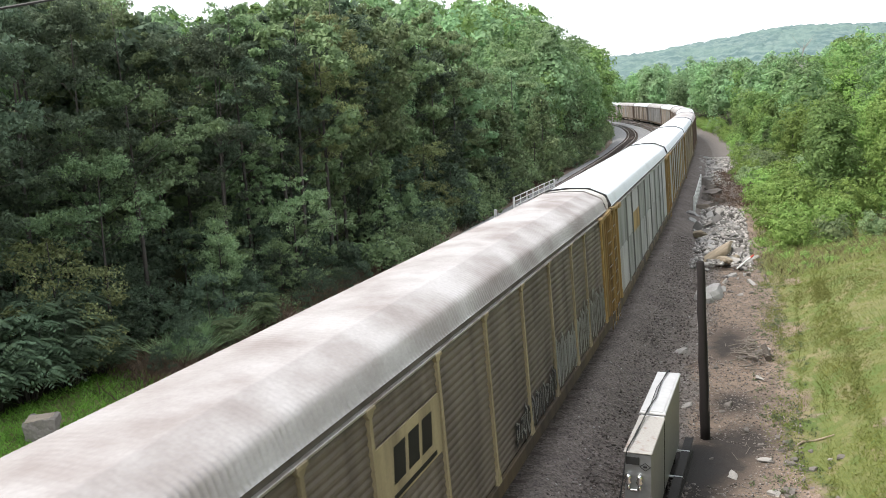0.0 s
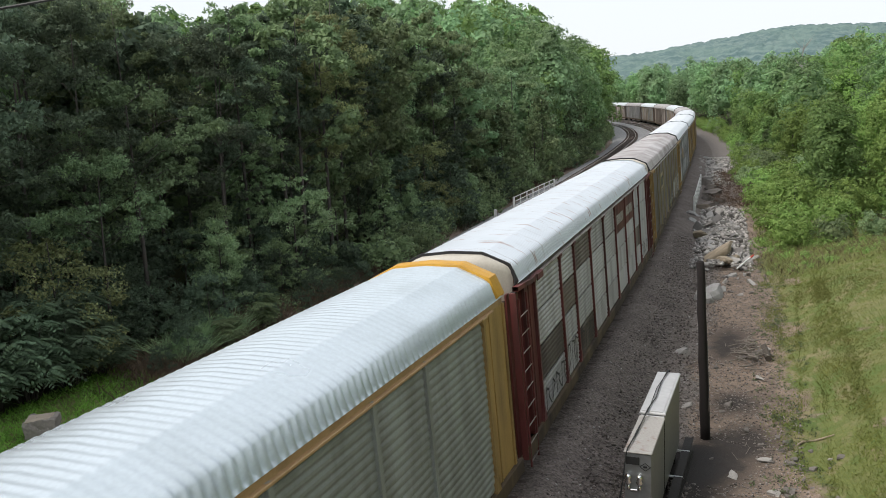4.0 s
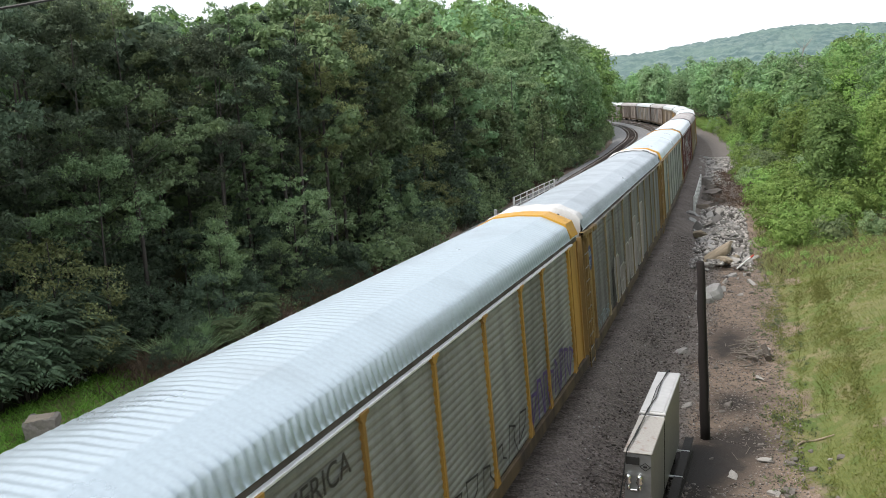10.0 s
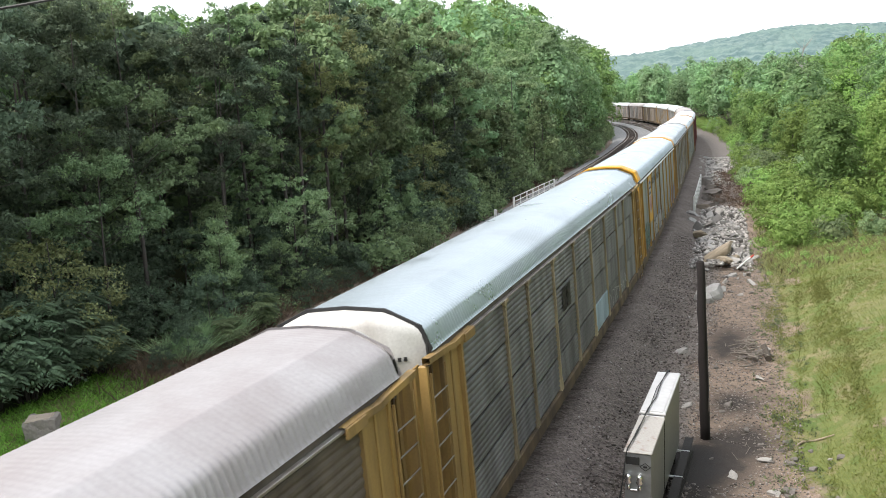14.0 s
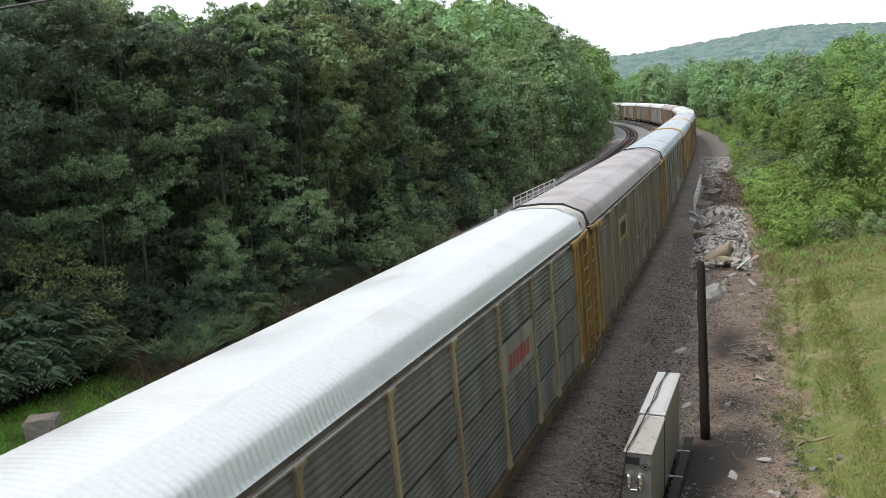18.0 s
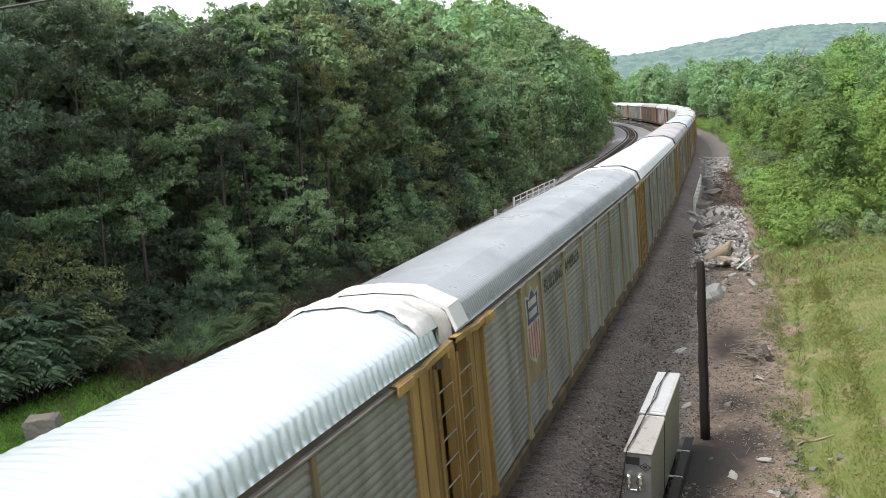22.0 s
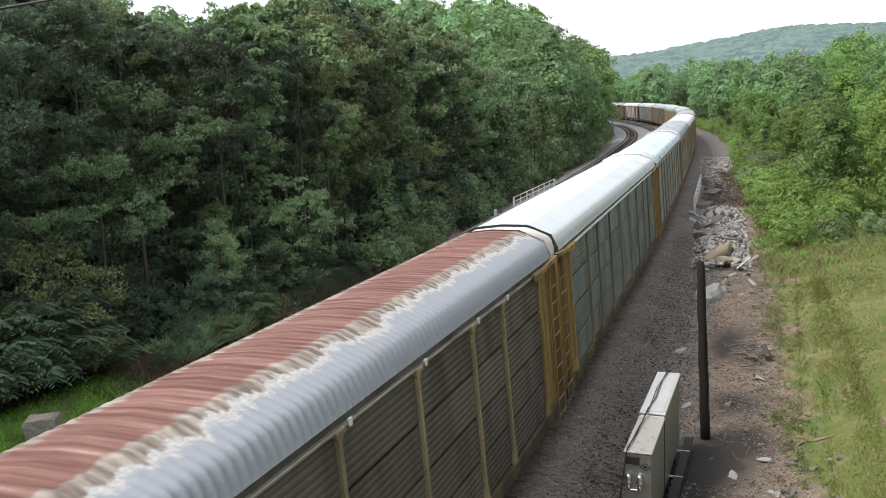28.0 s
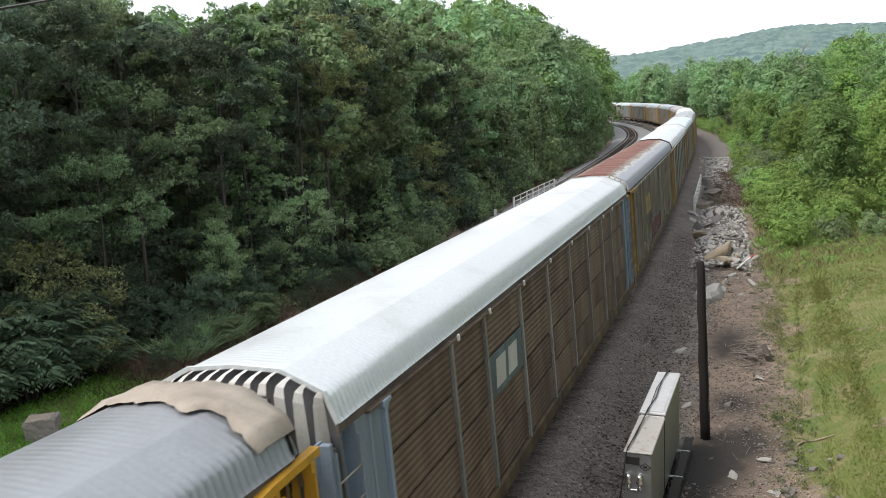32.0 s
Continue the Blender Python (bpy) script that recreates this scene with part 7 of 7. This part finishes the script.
def shield(car, bay, z0, z1, back):
    _, y0, y1 = bay_panel(car, bay, z0, 4.92, back, "yellow emblem panel")
    c, w, h = (y0 + y1) / 2, (y1 - y0) * 0.36, 4.75 - z1
    out = [(-1, 0.95), (-0.5, 0.9), (0, 1.02), (0.5, 0.9), (1, 0.95), (0.9, 0.7), (1, 0.45), (0.85, 0.15), (0, 0), (-0.85, 0.15), (-1, 0.45), (-0.9, 0.7)]
    body = flat("shield", car, [[(c + a * w, z1 + b * h) for a, b in out]], PAINT_WHITE, 0.0, "white-edged shield emblem")
    flat("shield_top", body, [[(c + a * w * 0.9, z1 + b * h) for a, b in ((-0.95, 0.56), (0.95, 0.56), (0.85, 0.7), (0.95, 0.9), (0.5, 0.86), (0, 0.97), (-0.5, 0.86), (-0.95, 0.9), (-0.85, 0.7))]], PAINT_BLUE, 0.004)
    for k in range(5):
        a = -0.72 + 0.36 * k
        flat("stripe", body, [rect(c + (a - 0.08) * w, c + (a + 0.08) * w, z1 + (0.07 + 0.09 * abs(a)) * h, z1 + 0.52 * h)], PAINT_RED, 0.004)
    for k, q in enumerate((0.8, 0.66)):
        flat("word_bar", body, [rect(c - 0.6 * w, c + 0.6 * w, z1 + (q - 0.04) * h, z1 + (q + 0.05) * h)], PAINT_WHITE, 0.008)


def emblem_bars(car, y0, y1, z0, z1, n, material, label, slant=0.08):
    """Illegible or branded lettering as plain bars."""
    w = (y1 - y0) / n
    for k in range(n):
        flat("letter_bar", car, [rect(y0 + k * w, y0 + (k + 0.78) * w, z0, z1, slant)], material, 0.0, label)


def dress():
    c = TRAIN[0]
    for c in (TRAIN[0], TRAIN[6]):
        _, y0, y1 = bay_panel(c, 2, 3.15, 4.25, YEL_PALE, "faded yellow emblem panel")
        emblem_bars(c, y0 + 0.55, y1 - 0.35, 3.45, 4.05, 3, PAINT_BLACK, "dark block figure of the emblem", 0.1)
        flat("emblem_bar", c, [rect(y0 + 0.5, y1 - 0.3, 3.2, 3.29)], PAINT_BLACK)
    c = TRAIN[0]
    scribble(c, 0.1, 4.25, 1.22, 2.05, PAINT_BLACK, 1, 11, 0.17, "dark outline of white spray paint")
    scribble(c, 0.15, 4.2, 1.26, 2.1, PAINT_WHITE, 1, 11, 0.09, "white spray-painted figures with dark outline")
    scribble(c, 4.45, 7.0, 1.22, 2.75, PAINT_WHITE, 2, 13, 0.1, "dense white spray-painted scrawl")
    scribble(c, 7.3, 12.1, 1.22, 2.9, PAINT_WHITE, 3, 16, 0.11, "dense white spray-painted scrawl")
    c = TRAIN[1]
    for bay, n in ((5, 8), (6, 7)):
        _, y0, y1 = bay_panel(c, bay, 3.75, 4.95, MAROON, "maroon name board")
        emblem_bars(c, y0 + 0.35, y1 - 0.45, 4.1, 4.5, n, PAINT_WHITE, "white name-board lettering", 0.03)
    scribble(c, 9.4, 12.0, 1.25, 2.1, PAINT_BLACK, 5, 5, 0.07, "black spray-painted scrawl")
    scribble(c, -9.0, -4.5, 1.25, 2.2, PAINT_BLACK, 6, 8, 0.07, "black spray-painted scrawl")
    scribble(c, -12.0, -9.4, 1.3, 2.0, PAINT_BLACK, 7, 4, 0.08, "black spray-painted scrawl")
    c = TRAIN[2]
    _, y0, y1 = bay_panel(c, 1, 1.17, 4.93, YEL, "flat yellow emblem panel")
    emblem_bars(c, y0 + 0.3, y0 + 1.5, 3.75, 4.4, 2, PAINT_WHITE, "white block of the emblem", 0.05)
    emblem_bars(c, y0 + 0.25, y1 - 0.3, 3.3, 3.45, 7, PAINT_WHITE, "small white lettering", 0)
    scribble(c, -12.6, -11.2, 1.5, 1.9, PAINT_BLACK, 71, 4, 0.03, "small dark stencilled marks")
    c = TRAIN[3]
    blocks(c, -7.6, -1.5, 1.22, [1.75, 1.1, 1.5, 1.7], SPRAY_PINK, PAINT_WHITE, 8, "big greyish pink spray-painted block figures")
    blocks(c, -1.3, 2.8, 1.22, [2.45, 1.9, 2.75], SPRAY_PINK, PAINT_WHITE, 9, "big greyish pink spray-painted block figures")
    flat("spray_shadow", c, [rect(-8.1, -7.7, 1.2, 2.7, 0.1)], PAINT_BLACK, 0.0, "black shadow stroke of the spray paint")
    scribble(c, -12.0, -9.4, 1.25, 1.8, PAINT_SKY, 10, 5, 0.06, "pale blue spray-painted scrawl")
    disc = lambda r: [[(-12.8 + 0.8 * r * math.cos(a * 0.393), 4.05 + r * math.sin(a * 0.393)) for a in range(16)]]
    d = flat("round_emblem", c, disc(0.42), PAINT_BLUE, 0.0, "round blue emblem")
    flat("emblem_ring", d, disc(0.3), PAINT_SKY, 0.004)
    flat("emblem_bar", d, [rect(-13.02, -12.58, 4.0, 4.1), rect(-12.85, -12.75, 3.8, 4.3)], PAINT_BLUE, 0.009)
    for c in (TRAIN[4], TRAIN[8]):
        shield(c, 1, 2.35, 2.75, YEL_BRIGHT if c is TRAIN[4] else YEL_PALE)
        wordmark(c, "BUILDING", POSTS[2] + 0.35, 4.25, 0.52, PAINT_BLACK)
        wordmark(c, "AMERICA", POSTS[3] + 0.2, 4.25, 0.52, PAINT_BLACK)
    c = TRAIN[4]
    scribble(c, -12.1, -9.4, 1.3, 2.7, PAINT_BLACK, 11, 4, 0.2, "black shadow strokes of teal spray paint")
    scribble(c, -12.05, -9.35, 1.34, 2.74, PAINT_TEAL, 11, 4, 0.12, "teal spray-painted figures with black outline")
    blocks(c, -7.0, -1.6, 1.2, [0.8, 1.0, 0.9, 0.8, 0.9], SH_PALE, PAINT_BLACK, 12, "pale spray-painted block figures")
    scribble(c, -1.2, 6.9, 1.25, 2.1, PAINT_BLACK, 13, 9, 0.06, "black outlined spray-painted scrawl")
    scribble(c, 7.3, 12.1, 1.25, 2.4, PAINT_PURPLE, 14, 8, 0.12, "purple spray-painted scrawl")
    c = TRAIN[5]
    emblem_bars(c, POSTS[3] + 0.9, POSTS[4] - 0.7, 3.2, 3.9, 2, PAINT_BLACK, "black block figure of the emblem", 0.06)
    bay_panel(c, 5, 1.2, 2.15, PAINT_SKY, "patch of pale blue spray paint", "painted_patch")
    scribble(c, 4.5, 9.0, 1.25, 1.9, PAINT_WHITE, 15, 7, 0.05, "white spray-painted scrawl")
    c = TRAIN[6]
    scribble(c, -1.2, 4.1, 1.25, 2.9, PAINT_WHITE, 16, 5, 0.16, "pale spray-painted outline figures")
    c = TRAIN[7]
    bay_panel(c, 6, 3.0, 3.95, SH_GREY, "pale grey replacement sheet", "patch_sheet")
    emblem_bars(c, POSTS[6] + 0.5, POSTS[7] - 0.5, 3.2, 3.6, 6, PAINT_RED, "smudged red lettering", 0.1)
    scribble(c, -12.1, -9.5, 2.5, 3.2, PAINT_BLACK, 72, 3, 0.03, "small dark stencilled frame")
    emblem_bars(TRAIN[9], POSTS[2] + 0.6, POSTS[3] - 0.5, 3.6, 3.85, 7, SH_DARK, "small dark lettering", 0.05)
    c = TRAIN[11]
    _, y0, y1 = bay_panel(c, 2, 3.0, 3.95, YEL, "yellow replacement sheet with dark marks", "patch_sheet")
    scribble(c, y0 + 0.2, y1 - 0.3, 3.1, 3.7, SH_DARK, 17, 4, 0.07, "faded dark marks")
    blocks(c, -4.1, 1.3, 1.22, [0.95, 1.15, 1.1, 1.0, 1.05], PAINT_MAROON, PAINT_SKY, 18, "maroon spray-painted figures with pale blue outline")
    scribble(c, -3.9, 1.2, 1.35, 2.1, PAINT_WHITE, 19, 8, 0.05, "white strokes over the spray paint")
    scribble(c, -8.9, -4.5, 1.25, 1.9, SH_PALE, 20, 7, 0.05, "faded pale scrawl")
    c = TRAIN[12]
    h = (Z_PAN1 - Z_PAN0) / 4
    _, y0, y1 = bay_panel(c, 2, Z_PAN0 + 2 * h, Z_PAN0 + 3 * h, PANEL_BLUE, "faded blue emblem panel")
    z0, z1 = Z_PAN0 + 2 * h + 0.15, Z_PAN0 + 3 * h - 0.15
    emblem_bars(c, y0 + 0.4, y0 + 2.3, z0, z1, 2, PAINT_WHITE, "white block of the emblem", 0.1)
    c = TRAIN[-1]
    bay_panel(c, 2, 3.0, 3.9, YEL, "faded yellow emblem panel")
    for i, sd in ((-2, 31), (9, 33), (13, 34)):
        scribble(TRAIN[i], -8.8, 6.5, 1.25, 1.7, SH_PALE, sd, 14, 0.04, "faint pale scrawl along the bottom")


dress()


def motions():
    for i, car in TRAIN.items():
        walk(car, car_rows(i))


motions()
